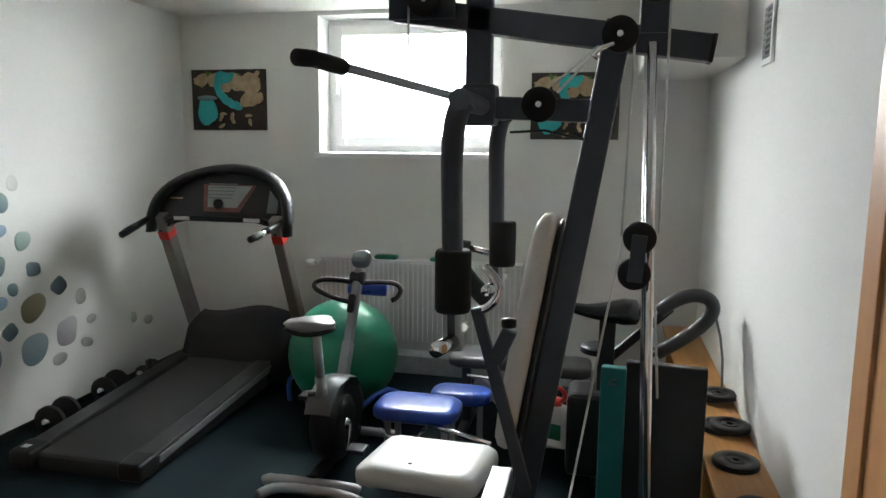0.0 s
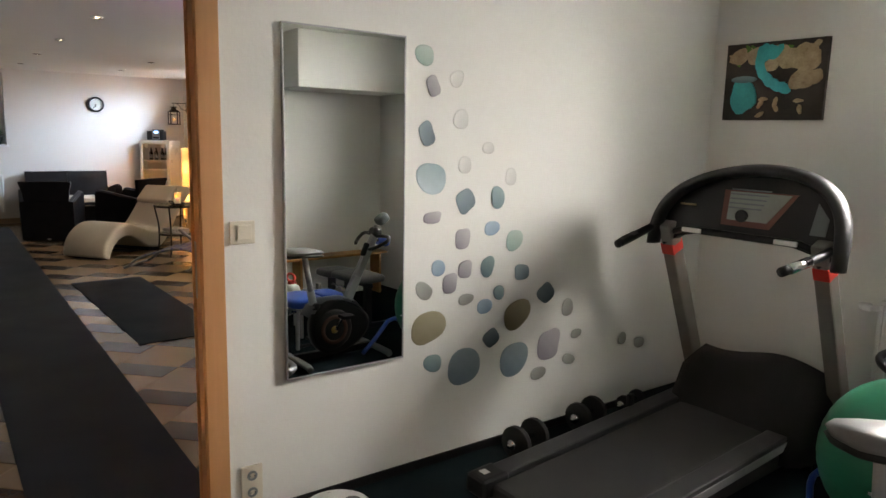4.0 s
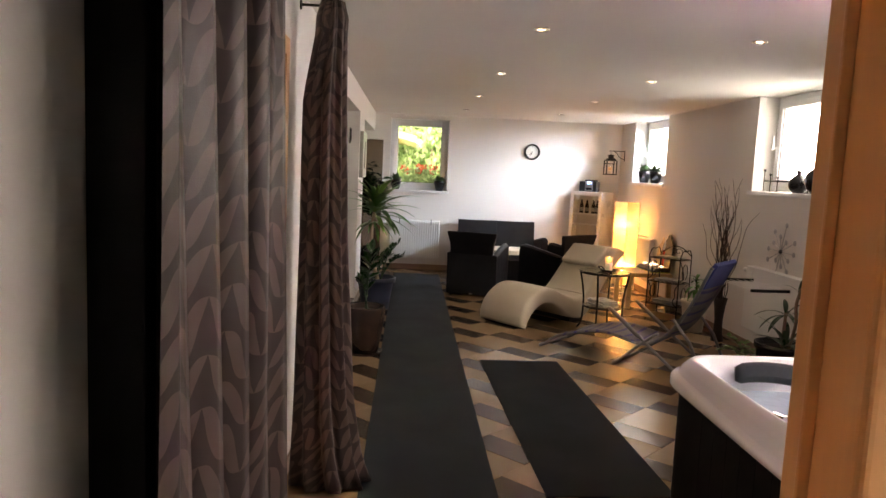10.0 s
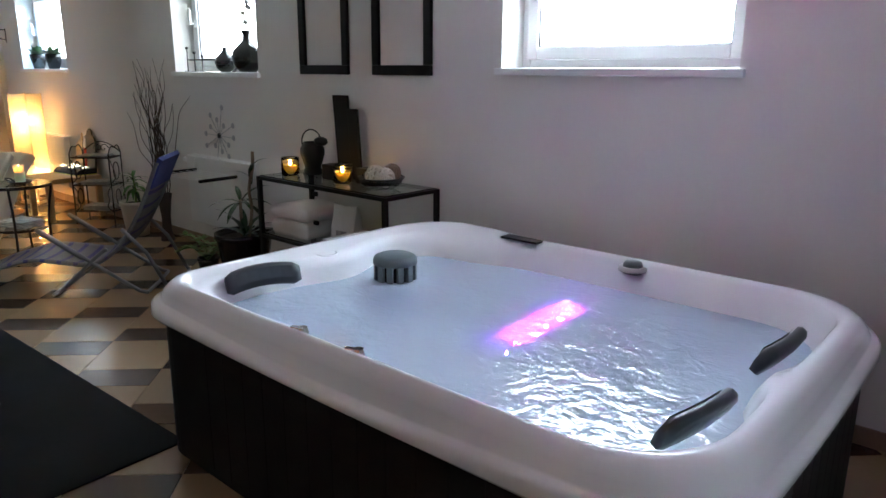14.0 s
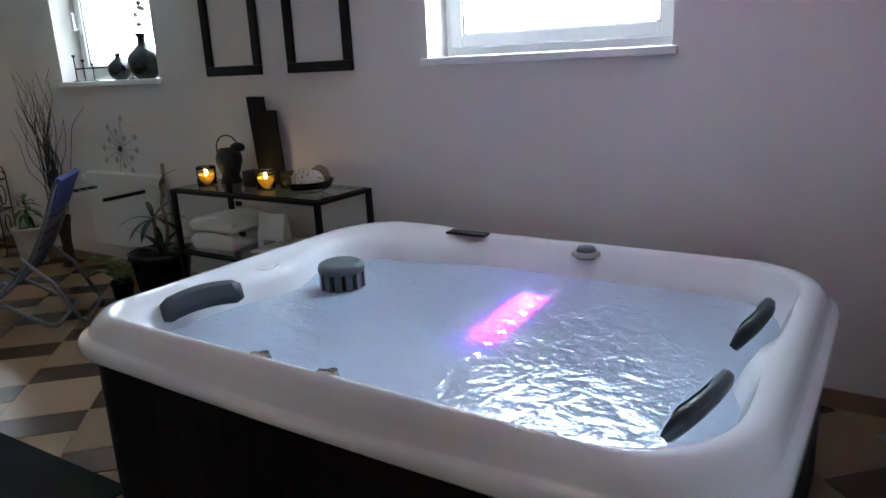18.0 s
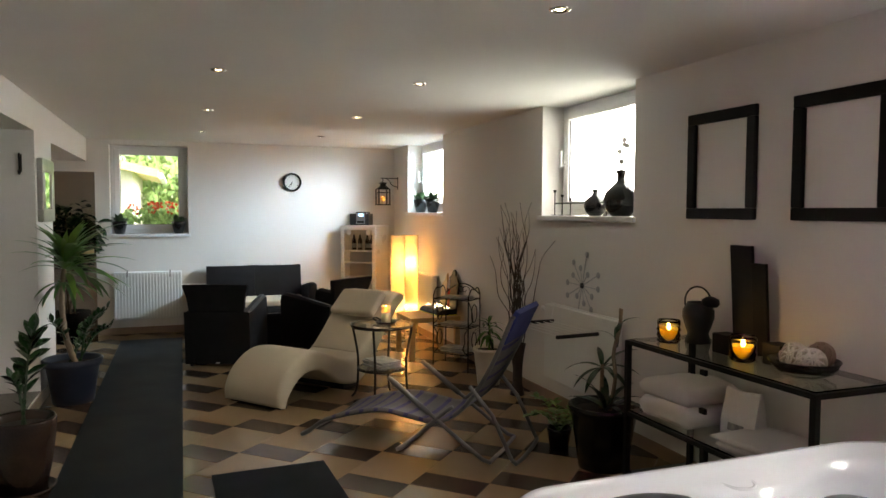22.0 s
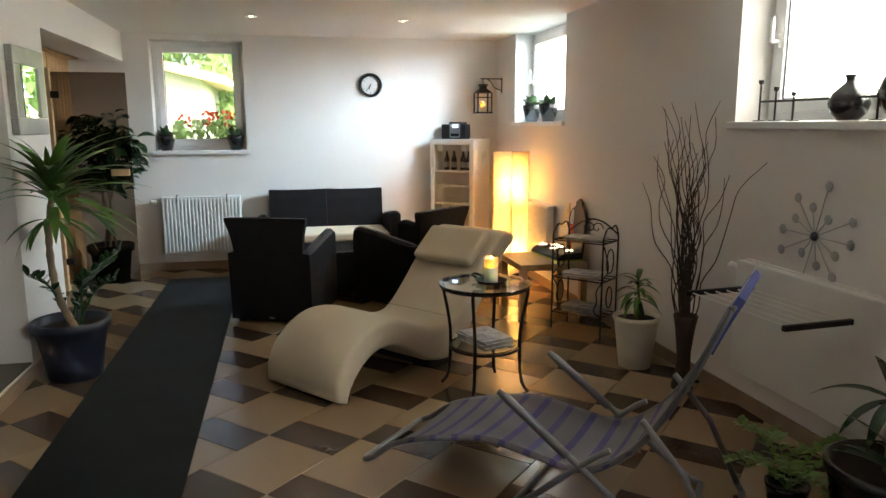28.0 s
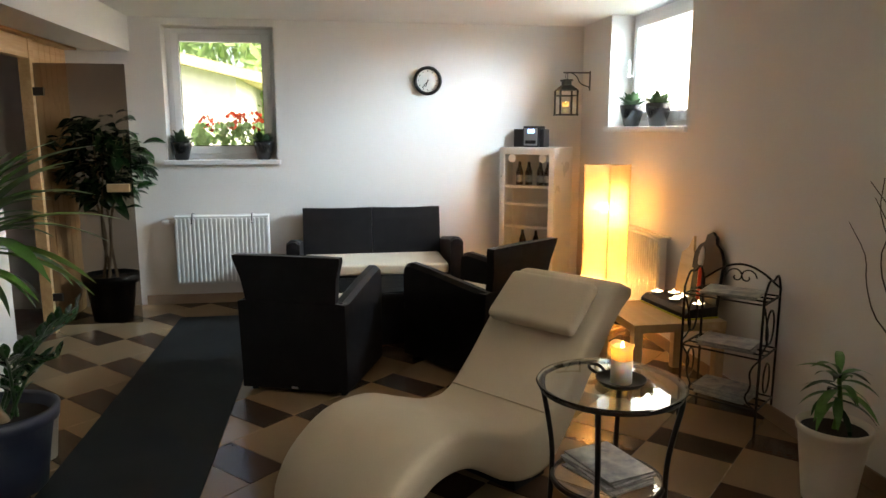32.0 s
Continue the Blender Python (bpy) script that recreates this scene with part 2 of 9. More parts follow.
M_SILVER = mat("silver leaf moulding", (0.40, 0.39, 0.36), 0.4, 0.5, vary=0.2, bump=0.2)
M_MIRROR = mat("mirror silvering", (0.66, 0.69, 0.67), 0.0, 1.0, vary=0.0, bump=0.0)
for _l in list(M_MIRROR.node_tree.nodes["Principled BSDF"].inputs["Roughness"].links):
    M_MIRROR.node_tree.links.remove(_l)
M_MIRROR.node_tree.nodes["Principled BSDF"].inputs["Roughness"].default_value = 0.0
M_BRICKG = mat("wavy glass block", (0.20, 0.24, 0.215), 0.10, vary=0.35, scale=9, fine=26, bump=1.0)
M_BRICKG.node_tree.nodes["Principled BSDF"].inputs["Transmission Weight"].default_value = 0.45
M_MORTAR = mat("white block joint", (0.62, 0.62, 0.60), 0.85, vary=0.06, bump=0.3)
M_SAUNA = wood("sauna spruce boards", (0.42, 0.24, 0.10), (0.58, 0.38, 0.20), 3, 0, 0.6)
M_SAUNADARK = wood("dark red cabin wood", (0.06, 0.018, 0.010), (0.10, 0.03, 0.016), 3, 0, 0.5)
M_BULB = glow("spot bulb", (1.0, 0.80, 0.50), 14)

# ---- mesh helpers ----
def part(name, bm, material, parent=None, label="", smooth=False):
    """Links a bmesh as one mesh object under a thing or a part."""
    me = bpy.data.meshes.new(name)
    bmesh.ops.recalc_face_normals(bm, faces=bm.faces)
    if smooth:
        for f in bm.faces:
            f.smooth = True
    bm.to_mesh(me)
    bm.free()
    me.materials.append(material)
    o = new(name, me)
    if parent:
        o.parent = parent
    if label:
        o["label"] = label
    return o


def thing(name, x, y, z, turn, label, category, group="", kind=""):
    o = new(name)
    o.matrix_world = pose(x, y, z, 0, 0, turn)
    return tagged(o, label, category, group, kind)


def B(*parts_):
    bm = bmesh.new()
    for p in parts_:
        p(bm)
    return bm


def box(x0, y0, z0, x1, y1, z1, bevel=0.0, seg=2, m=None):
    def make(bm):
        r = bmesh.ops.create_cube(bm, size=1)
        v = r["verts"]
        bmesh.ops.scale(bm, vec=(abs(x1 - x0), abs(y1 - y0), abs(z1 - z0)), verts=v)
        bmesh.ops.translate(bm, vec=((x0 + x1) / 2, (y0 + y1) / 2, (z0 + z1) / 2), verts=v)
        if m:
            bmesh.ops.transform(bm, matrix=m, verts=v)
        if bevel:
            es = list({e for q in v for e in q.link_edges})
            bmesh.ops.bevel(bm, geom=es, offset=bevel, segments=seg, affect="EDGES", profile=0.6)
    return make


def tube(points, r, seg=10, closed=False, smooth=0):
    """A round bar along points; r is one radius or one for each point."""
    pts = [Vector(p) for p in points]
    rs = list(r) if isinstance(r, (list, tuple)) else [r] * len(pts)
    for _ in range(smooth):
        q, qr = [pts[0]], [rs[0]]
        n = len(pts)
        for i in range(n - 1):
            a, c = pts[i], pts[i + 1]
            q += [a.lerp(c, 0.25), a.lerp(c, 0.75)]
            qr += [rs[i] * 0.75 + rs[i + 1] * 0.25, rs[i] * 0.25 + rs[i + 1] * 0.75]
        pts, rs = q + [pts[-1]], qr + [rs[-1]]

    def make(bm):
        n = len(pts)
        rings = []
        up = None
        for i, p in enumerate(pts):
            a, c = pts[i - 1 if i else (n - 1 if closed else 0)], pts[(i + 1) % n if (closed or i < n - 1) else i]
            d = (c - a).normalized()
            if up is None:
                up = Vector((0, 0, 1)) if abs(d.z) < 0.9 else Vector((1, 0, 0))
            s = d.cross(up).normalized()
            up = s.cross(d).normalized()
            rings.append([bm.verts.new(p + rs[i] * (math.cos(k * 2 * math.pi / seg) * s + math.sin(k * 2 * math.pi / seg) * up)) for k in range(seg)])
        for i in range(n if closed else n - 1):
            a, c = rings[i], rings[(i + 1) % n]
            for k in range(seg):
                bm.faces.new((a[k], a[(k + 1) % seg], c[(k + 1) % seg], c[k]))
        if not closed:
            bm.faces.new(rings[0][::-1])
            bm.faces.new(rings[-1])
    return make


def lathe(profile, seg=24, at=(0, 0, 0), m=None, squash=1.0):
    """Turns a profile of (radius, height) about z."""
    def make(bm):
        rings = []
        for r, z in profile:
            if r < 1e-5:
                rings.append([bm.verts.new((at[0], at[1], at[2] + z))])
            else:
                rings.append([bm.verts.new((at[0] + r * math.cos(k * 2 * math.pi / seg), at[1] + squash * r * math.sin(k * 2 * math.pi / seg), at[2] + z)) for k in range(seg)])
        for a, c in zip(rings, rings[1:]):
            for k in range(seg):
                j = (k + 1) % seg
                if len(a) == 1 and len(c) > 1:
                    bm.faces.new((a[0], c[j], c[k]))
                elif len(c) == 1 and len(a) > 1:
                    bm.faces.new((a[k], a[j], c[0]))
                elif len(a) > 1:
                    bm.faces.new((a[k], a[j], c[j], c[k]))
        if m:
            bmesh.ops.transform(bm, matrix=m, verts=[v for ring in rings for v in ring])
    return make


def loft(rings, caps=True, closed=True):
    """Skins rings of points of equal count."""
    def make(bm):
        vs = [[bm.verts.new(p) for p in ring] for ring in rings]
        n = len(vs[0])
        for a, c in zip(vs, vs[1:]):
            for k in range(n if closed else n - 1):
                bm.faces.new((a[k], a[(k + 1) % n], c[(k + 1) % n], c[k]))
        if caps and closed:
            bm.faces.new(vs[0][::-1])
            bm.faces.new(vs[-1])
    return make


def slab(outline, z0, z1):
    """A prism over an outline of (x, y)."""
    return loft([[(x, y, z0) for x, y in outline], [(x, y, z1) for x, y in outline]])


def rounded(x0, y0, x1, y1, r, seg=5):
    out = []
    for cx, cy, a0 in ((x1 - r, y1 - r, 0), (x0 + r, y1 - r, 90), (x0 + r, y0 + r, 180), (x1 - r, y0 + r, 270)):
        for i in range(seg + 1):
            a = radians(a0 + 90 * i / seg)
            out.append((cx + r * math.cos(a), cy + r * math.sin(a)))
    return out


def wall_mesh(along, a0, a1, t0, t1, z0, z1, holes=()):
    """A wall along 'x' or 'y' from a0 to a1, between t0 and t1, with openings (a, a, z, z) that go through it."""
    xs = sorted({a0, a1, *[h[0] for h in holes], *[h[1] for h in holes]})
    zs = sorted({z0, z1, *[h[2] for h in holes], *[h[3] for h in holes]})
    xs, zs = [v for v in xs if a0 <= v <= a1], [v for v in zs if z0 <= v <= z1]

    def solid(i, j):
        if not (0 <= i < len(xs) - 1 and 0 <= j < len(zs) - 1):
            return False
        x, z = (xs[i] + xs[i + 1]) / 2, (zs[j] + zs[j + 1]) / 2
        return not any(h[0] < x < h[1] and h[2] < z < h[3] for h in holes)

    bm = bmesh.new()
    cache = {}

    def v(a, t, z):
        k = (round(a, 4), round(t, 4), round(z, 4))
        if k not in cache:
            cache[k] = bm.verts.new((a, t, z) if along == "x" else (t, a, z))
        return cache[k]

    for i in range(len(xs) - 1):
        for j in range(len(zs) - 1):
            if not solid(i, j):
                continue
            p, q, r, s = xs[i], xs[i + 1], zs[j], zs[j + 1]
            for t in (t0, t1):
                bm.faces.new((v(p, t, r), v(q, t, r), v(q, t, s), v(p, t, s)))
            if not solid(i - 1, j):
                bm.faces.new((v(p, t0, r), v(p, t1, r), v(p, t1, s), v(p, t0, s)))
            if not solid(i + 1, j):
                bm.faces.new((v(q, t0, r), v(q, t1, r), v(q, t1, s), v(q, t0, s)))
            if not solid(i, j - 1):
                bm.faces.new((v(p, t0, r), v(p, t1, r), v(q, t1, r), v(q, t0, r)))
            if not solid(i, j + 1):
                bm.faces.new((v(p, t0, s), v(p, t1, s), v(q, t1, s), v(q, t0, s)))
    return bm


def structure(ob, label="", category=""):
    return tagged(ob, label, category, kind="structure")

# ---- the large structure ----
WIN = {"window_1": (-12.71, -11.37, 1.525), "window_2": (-8.97, -7.69, 1.51), "window_3": (-5.33, -4.02, 1.55)}
structure(part("wall_window_side", wall_mesh("x", XF - 0.4, GXS + 0.07, YW, YW + 0.36, 0, ZC, [(a, b, z, ZC) for a, b, z in WIN.values()]), M_WALL), "white plastered basement wall with deep window niches", "wall")
structure(part("wall_far", wall_mesh("y", -0.7, YW, XF - 0.36, XF, 0, ZC, [(1.01, 1.93, 1.24, 2.39)]), M_WALL), "white plastered end wall with one square window", "wall")
NICHE, ALC = (-10.10, -8.31, 0.10, 2.20), (-13.37, -10.86, 0, 2.17)
DOOR2 = (-8.03, -7.17, 0, 2.25)
structure(part("wall_inner", wall_mesh("x", XF, GXS, YL - 0.34, YL, 0, ZC, [NICHE, ALC, DOOR2]), M_WALL), "white plastered wall with niche, door and alcove", "wall")
structure(part("wall_gym_side", wall_mesh("y", GB, GY, GXS, GX, 0, GZ + 0.2, [(0.84, 1.73, 0, 2.12)]), M_GWALL), "white painted wall with the doorway between gym and spa", "wall")
structure(part("wall_gym_window", wall_mesh("x", GXS + 0.08, GR + 0.3, GY, GY + 0.36, 0, GZ + 0.2, [(-1.645, -0.31, 1.54, GZ - 0.03)]), M_GWALL), "white painted gym wall with a high window", "wall")
structure(part("wall_gym_right", wall_mesh("y", GB, GY, GR, GR + 0.2, 0, GZ + 0.2), M_GWALL), "white painted gym side wall", "wall")
structure(part("wall_gym_back", wall_mesh("x", GXS, GR, GB - 0.2, GB, 0, GZ + 0.2), M_GWALL), "white painted gym back wall", "wall")
structure(part("pilaster", B(box(-3.03, 4.2, 0, GXS - 0.001, YW, ZC)), M_WALL), "white plastered wall pilaster", "wall")
structure(part("ceiling", B(box(XF - 0.36, -0.7, ZC, GXS, YW + 0.36, ZC + 0.2)), M_CEIL), "white flat ceiling with recessed spotlights", "ceiling")
structure(part("ceiling_gym", B(box(GXS + 0.07, GB - 0.2, GZ, GR + 0.2, GY + 0.36, GZ + 0.2)), M_GWALL), "white gym ceiling", "ceiling")
structure(part("soffit", B(box(0.56, 3.72, 2.05, GR, GY, GZ, 0.01)), M_GWALL), "white boxed-in duct under the gym ceiling", "soffit")
structure(part("floor_gym", B(box(GXS + 0.03, GB, -0.06, GR, GY, 0.006)), M_CARPET), "dark petrol carpet floor", "floor")
floor = structure(part("floor", B(box(XF - 0.1, -0.7, -0.08, GXS + 0.03, YW + 0.05, -0.006)), M_GROUT), "floor of cream and brown tiles laid diagonally", "floor")

# ---- windows, doors and other fittings of the shell ----
def window_unit(name, x0, x1, z0, z1, y, depth, label, hinge=-1, turn=None):
    """A plastic window set in its niche: y is the room's wall face, depth the niche."""
    w = structure(new(name), label, "window")
    if turn is not None:
        w.matrix_world = turn
    f = y + depth
    fr = 0.055
    part("window_frame", B(box(x0, f, z0 + 0.03, x0 + fr, f + 0.07, z1, 0.006), box(x1 - fr, f, z0 + 0.03, x1, f + 0.07, z1, 0.006),
                           box(x0 + fr, f, z1 - fr, x1 - fr, f + 0.07, z1, 0.006), box(x0 + fr, f, z0 + 0.03, x1 - fr, f + 0.07, z0 + 0.03 + fr, 0.006)), M_FRAME, w)
    a, b, c, d, s = x0 + fr - 0.012, x1 - fr + 0.012, z0 + 0.03 + fr - 0.012, z1 - fr + 0.012, 0.07
    part("sash", B(box(a, f - 0.022, c, a + s, f + 0.045, d, 0.008), box(b - s, f - 0.022, c, b, f + 0.045, d, 0.008),
                   box(a + s, f - 0.022, d - s, b - s, f + 0.045, d, 0.008), box(a + s, f - 0.022, c, b - s, f + 0.045, c + s, 0.008)), M_FRAME, w)
    part("gasket", B(box(a + s, f - 0.006, c + s, a + s + 0.006, f + 0.0, d - s), box(b - s - 0.006, f - 0.006, c + s, b - s, f, d - s),
                     box(a + s, f - 0.006, c + s, b - s, f, c + s + 0.006)), M_BLACK, w)
    p = part("pane", B(box(a + s - 0.01, f + 0.012, c + s - 0.01, b - s + 0.01, f + 0.018, d - s + 0.01)), M_PANE, w)
    p.visible_shadow = False
    part("window_sill", B(box(x0 - 0.0, y - 0.03, z0, x1 + 0.0, f, z0 + 0.028, 0.006), box(x0 - 0.03, y - 0.035, z0 - 0.012, x1 + 0.03, y - 0.002, z0 + 0.026, 0.006)), M_SILL, w, "white sill board")
    hx = a + s / 2 if hinge < 0 else b - s / 2
    hz = c + (d - c) * 0.45
    part("window_handle", B(box(hx - 0.014, f - 0.034, hz - 0.035, hx + 0.014, f - 0.02, hz + 0.035, 0.004), tube([(hx, f - 0.03, hz), (hx, f - 0.065, hz)], 0.009), box(hx - 0.011, f - 0.078, hz - 0.012, hx + 0.011, f - 0.06, hz + 0.125, 0.007)), M_WHITE, w)
    return w


window_unit("window_1", -12.71, -11.37, 1.525, ZC - 0.004, YW, 0.20, "small white plastic basement window, tilted shut, in a deep niche")
window_unit("window_2", -8.97, -7.69, 1.51, ZC - 0.004, YW, 0.20, "white plastic basement window in a deep niche")
window_unit("window_3", -5.33, -4.02, 1.55, ZC - 0.004, YW, 0.20, "white plastic basement window above the hot tub")
window_unit("window_4", -1.645, -0.31, 1.54, GZ - 0.034, GY, 0.20, "white plastic gym window in a deep niche")
# the end wall's window: the same unit turned to look along x
window_unit("window_5", -0.46, 0.46, 1.24, 2.386, 0, 0.16, "square white plastic window onto the garden", hinge=1, turn=pose(XF, 1.47, 0, 0, 0, 90))


M_ZINCPLATE = mat("pale grey plate", (0.55, 0.56, 0.56), 0.4, 0.3, vary=0.08, bump=0.02)

# gym doorway: beech lining and casings, one open door leaf
dr = structure(new("door_1"), "beech veneered door standing open in its beech frame", "door")
Y0, Y1, DZ = 0.84, 1.73, 2.12
part("frame", B(box(GXS - 0.012, Y1 - 0.022, 0, GX + 0.012, Y1 - 0.001, DZ, 0.003), box(GXS - 0.012, Y0 + 0.001, 0, GX + 0.012, Y0 + 0.022, DZ, 0.003), box(GXS - 0.012, Y0 + 0.022, DZ - 0.022, GX + 0.012, Y1 - 0.022, DZ - 0.001, 0.003),
                box(GXS + 0.03, Y1 - 0.034, 0, GX - 0.045, Y1 - 0.022, DZ - 0.022, 0.002)), M_BEECH, dr)
for k, x in ((1, GX + 0.001), (-1, GXS - 0.001)):
    e = x + k * 0.016
    part("casing", B(box(min(x, e), Y1 - 0.016, 0, max(x, e), Y1 + 0.07, DZ + 0.07, 0.005), box(min(x, e), Y0 - 0.07, 0, max(x, e), Y0 + 0.016, DZ + 0.07, 0.005), box(min(x, e), Y0 + 0.016, DZ - 0.016, max(x, e), Y1 - 0.016, DZ + 0.07, 0.005)), M_BEECH, dr)
part("strike_plate", B(box(GX - 0.05, Y1 - 0.0245, 0.96, GX - 0.026, Y1 - 0.0225, 1.18, 0.0005)), M_STEEL, dr)
leaf = part("door_leaf", B(box(0, -0.042, 0.012, 0.83, 0, 2.085, 0.003)), M_BEECH, dr, "beech door leaf")
leaf.matrix_basis = pose(GX + 0.03, Y0 + 0.035, 0, 0, 0, -8)
part("lock_plate", B(box(0.8302, -0.031, 0.93, 0.832, -0.011, 1.16, 0.0005)), M_STEEL, leaf)
part("handle", B(lathe([(0.0, 0), (0.026, 0), (0.026, 0.007), (0.02, 0.011), (0.0, 0.012)], 20, m=pose(0.70, 0, 1.075, -90, 0, 0)), tube([(0.70, 0.008, 1.075), (0.70, 0.05, 1.075), (0.67, 0.060, 1.08), (0.63, 0.06, 1.095), (0.595, 0.058, 1.105)], [0.010, 0.010, 0.012, 0.010, 0.008], 10, smooth=2)), mat("dark bronze", (0.16, 0.115, 0.07), 0.38, 0.85, bump=0.02), leaf)
part("lock_shield", B(slab([(0.732, 0.86), (0.766, 0.86), (0.766, 1.135), (0.762, 1.147), (0.749, 1.152), (0.736, 1.147), (0.732, 1.135)], 0.0, 0.004)), M_ZINCPLATE, leaf, "pale grey lock plate").matrix_basis = pose(0, 0.0005, 0, 90, 0, 0) @ Matrix.Scale(-1, 4, (0, 0, 1))

M_DOORGREY = mat("pale grey door paint", (0.48, 0.50, 0.52), 0.45, vary=0.04, bump=0.03)
# pale grey door in the spa's inner wall
d2 = structure(new("door_2"), "closed pale grey door in a beech frame", "door")
XA, XB, ZB = -8.03, -7.17, 2.25
part("frame", B(box(XA + 0.001, YL - 0.2, 0, XA + 0.022, YL + 0.012, ZB, 0.003), box(XB - 0.022, YL - 0.2, 0, XB - 0.001, YL + 0.012, ZB, 0.003), box(XA + 0.022, YL - 0.2, ZB - 0.022, XB - 0.022, YL + 0.012, ZB - 0.001, 0.003)), M_BEECH, d2)
part("casing", B(box(XA - 0.075, YL + 0.001, 0, XA + 0.016, YL + 0.018, ZB + 0.1, 0.005), box(XB - 0.016, YL + 0.001, 0, XB + 0.075, YL + 0.018, ZB + 0.1, 0.005), box(XA + 0.016, YL + 0.001, ZB - 0.016, XB - 0.016, YL + 0.018, ZB + 0.1, 0.005)), M_BEECH, d2)
part("door_leaf", B(box(XA + 0.024, YL - 0.06, 0.01, XB - 0.024, YL - 0.02, ZB - 0.025, 0.003)), M_DOORGREY, d2, "pale grey door leaf")
part("handle", B(box(XA + 0.07, YL - 0.02, 0.95, XA + 0.10, YL - 0.012, 1.17, 0.004), tube([(XA + 0.085, YL - 0.014, 1.09), (XA + 0.085, YL + 0.035, 1.09), (XA + 0.2, YL + 0.038, 1.09)], 0.009, smooth=1)), M_STEEL, d2)

# plinth tiles along the spa's walls
bp = 0.085
structure(part("baseboard", B(box(XF, YW - 0.011, 0, GXS, YW - 0.0005, bp, 0.002), box(XF + 0.0005, YL + 0.0, 0, XF + 0.011, YW - 0.012, bp, 0.002),
                              box(-10.84, YL + 0.0005, 0, -8.11, YL + 0.011, bp, 0.002), box(-7.09, YL + 0.0005, 0, GXS, YL + 0.011, bp, 0.002), box(GXS - 0.011, 1.79, 0, GXS - 0.0005, YW - 0.012, bp, 0.002)), M_PLINTH), "brown tile plinth along the walls", "baseboard")
structure(part("baseboard_gym", B(box(GX + 0.0005, 1.79, 0.006, GX + 0.012, GY, 0.05, 0.003), box(GX + 0.012, GY - 0.012, 0.006, GR, GY - 0.0005, 0.05, 0.003)), M_BLACK), "dark carpet skirting strip", "baseboard")

# recessed spotlights
def spotlight(x, y):
    s = thing("ceiling_spotlight", x, y, ZC, 0, "small round recessed ceiling spotlight, switched on", "ceiling light", "recessed spotlights")
    part("trim_ring", B(lathe([(0.020, 0.003), (0.032, -0.003), (0.036, -0.006), (0.046, -0.006), (0.050, -0.001), (0.050, 0.004)], 24)), M_CHROME, s, smooth=True)
    part("bulb", B(lathe([(0.0, -0.004), (0.014, -0.003), (0.020, -0.0005), (0.020, 0.002), (0, 0.002)], 20)), M_BULB, s, "glowing warm bulb")
    return s


first = spotlight(-4.45, 2.08)
for x in (-4.5, -6.45, -8.37, -10.23, -12.05):
    for y in (2.08, 3.41):
        if (x, y) != (-4.5, 2.08):
            copy_thing(first, pose(x, y, ZC))
        ld = bpy.data.lights.new("spot_beam", "SPOT")
        ld.energy, ld.color, ld.spot_size, ld.spot_blend, ld.shadow_soft_size = 3.0 * LAMP, (1.0, 0.70, 0.38), radians(110), 0.9, 0.03
        lo = new("spot_beam", ld)
        lo.location = (x, y, ZC - 0.012)

# niche with glass blocks, step and coat hooks
NB = 0.435
structure(part("niche_back", B(box(NICHE[0], NB - 0.3, 0, NICHE[1], NB - 0.10, ZC)), M_MORTAR), "white wall behind the glass blocks", "wall")
structure(part("niche_step", B(box(NICHE[0] + 0.001, NB - 0.1, 0, NICHE[1] - 0.001, YL - 0.003, 0.105, 0.004)), M_BROWN), "brown tiled step in the niche", "step")
GPX, GPZ = 0.197, 0.2095
gb = structure(part("glass_block_wall", B(*[box(-10.04 + GPX * i - 0.012, NB - 0.09, 0.10, -10.04 + GPX * i, NB + 0.001, 2.198) for i in range(9)],
                                          *[box(-10.04, NB - 0.09, 0.112 + GPZ * j - 0.012, -8.36, NB + 0.0015, 0.112 + GPZ * j) for j in range(10)]), M_MORTAR), "wall of square glass blocks with white joints", "glass wall")
gme = None
for i in range(8):
    for j in range(10):
        if gme is None:
            o = part("glass_block", B(box(0, -0.08, 0, 0.184, 0, 0.196, 0.012, 2), box(0.022, -0.004, 0.022, 0.162, 0.0045, 0.174, 0.004, 1)), M_BRICKG, gb)
            gme = o.data
        else:
            o = new("glass_block", gme)
            o.parent = gb
        o.location = (-10.0395 + GPX * i, NB - 0.002, 0.1125 + GPZ * j)


def coat_hook(y):
    h = thing("coat_hook", NICHE[0], y, 1.93, 0, "black wrought-iron coat hook on the niche wall", "coat hook", "coat hooks in the niche")
    part("plate", B(box(0.001, -0.012, -0.06, 0.006, 0.012, 0.08, 0.003)), M_IRON, h)
    part("hook", B(tube([(0.006, 0, 0.06), (0.03, 0, 0.085), (0.05, 0, 0.07), (0.035, 0, 0.03), (0.02, 0, -0.04), (0.035, 0, -0.08), (0.06, 0, -0.075), (0.065, 0, -0.05)], 0.008, 8, smooth=2)), M_IRON, h)
    return h


coat_hook(0.46)
coat_hook(0.66)

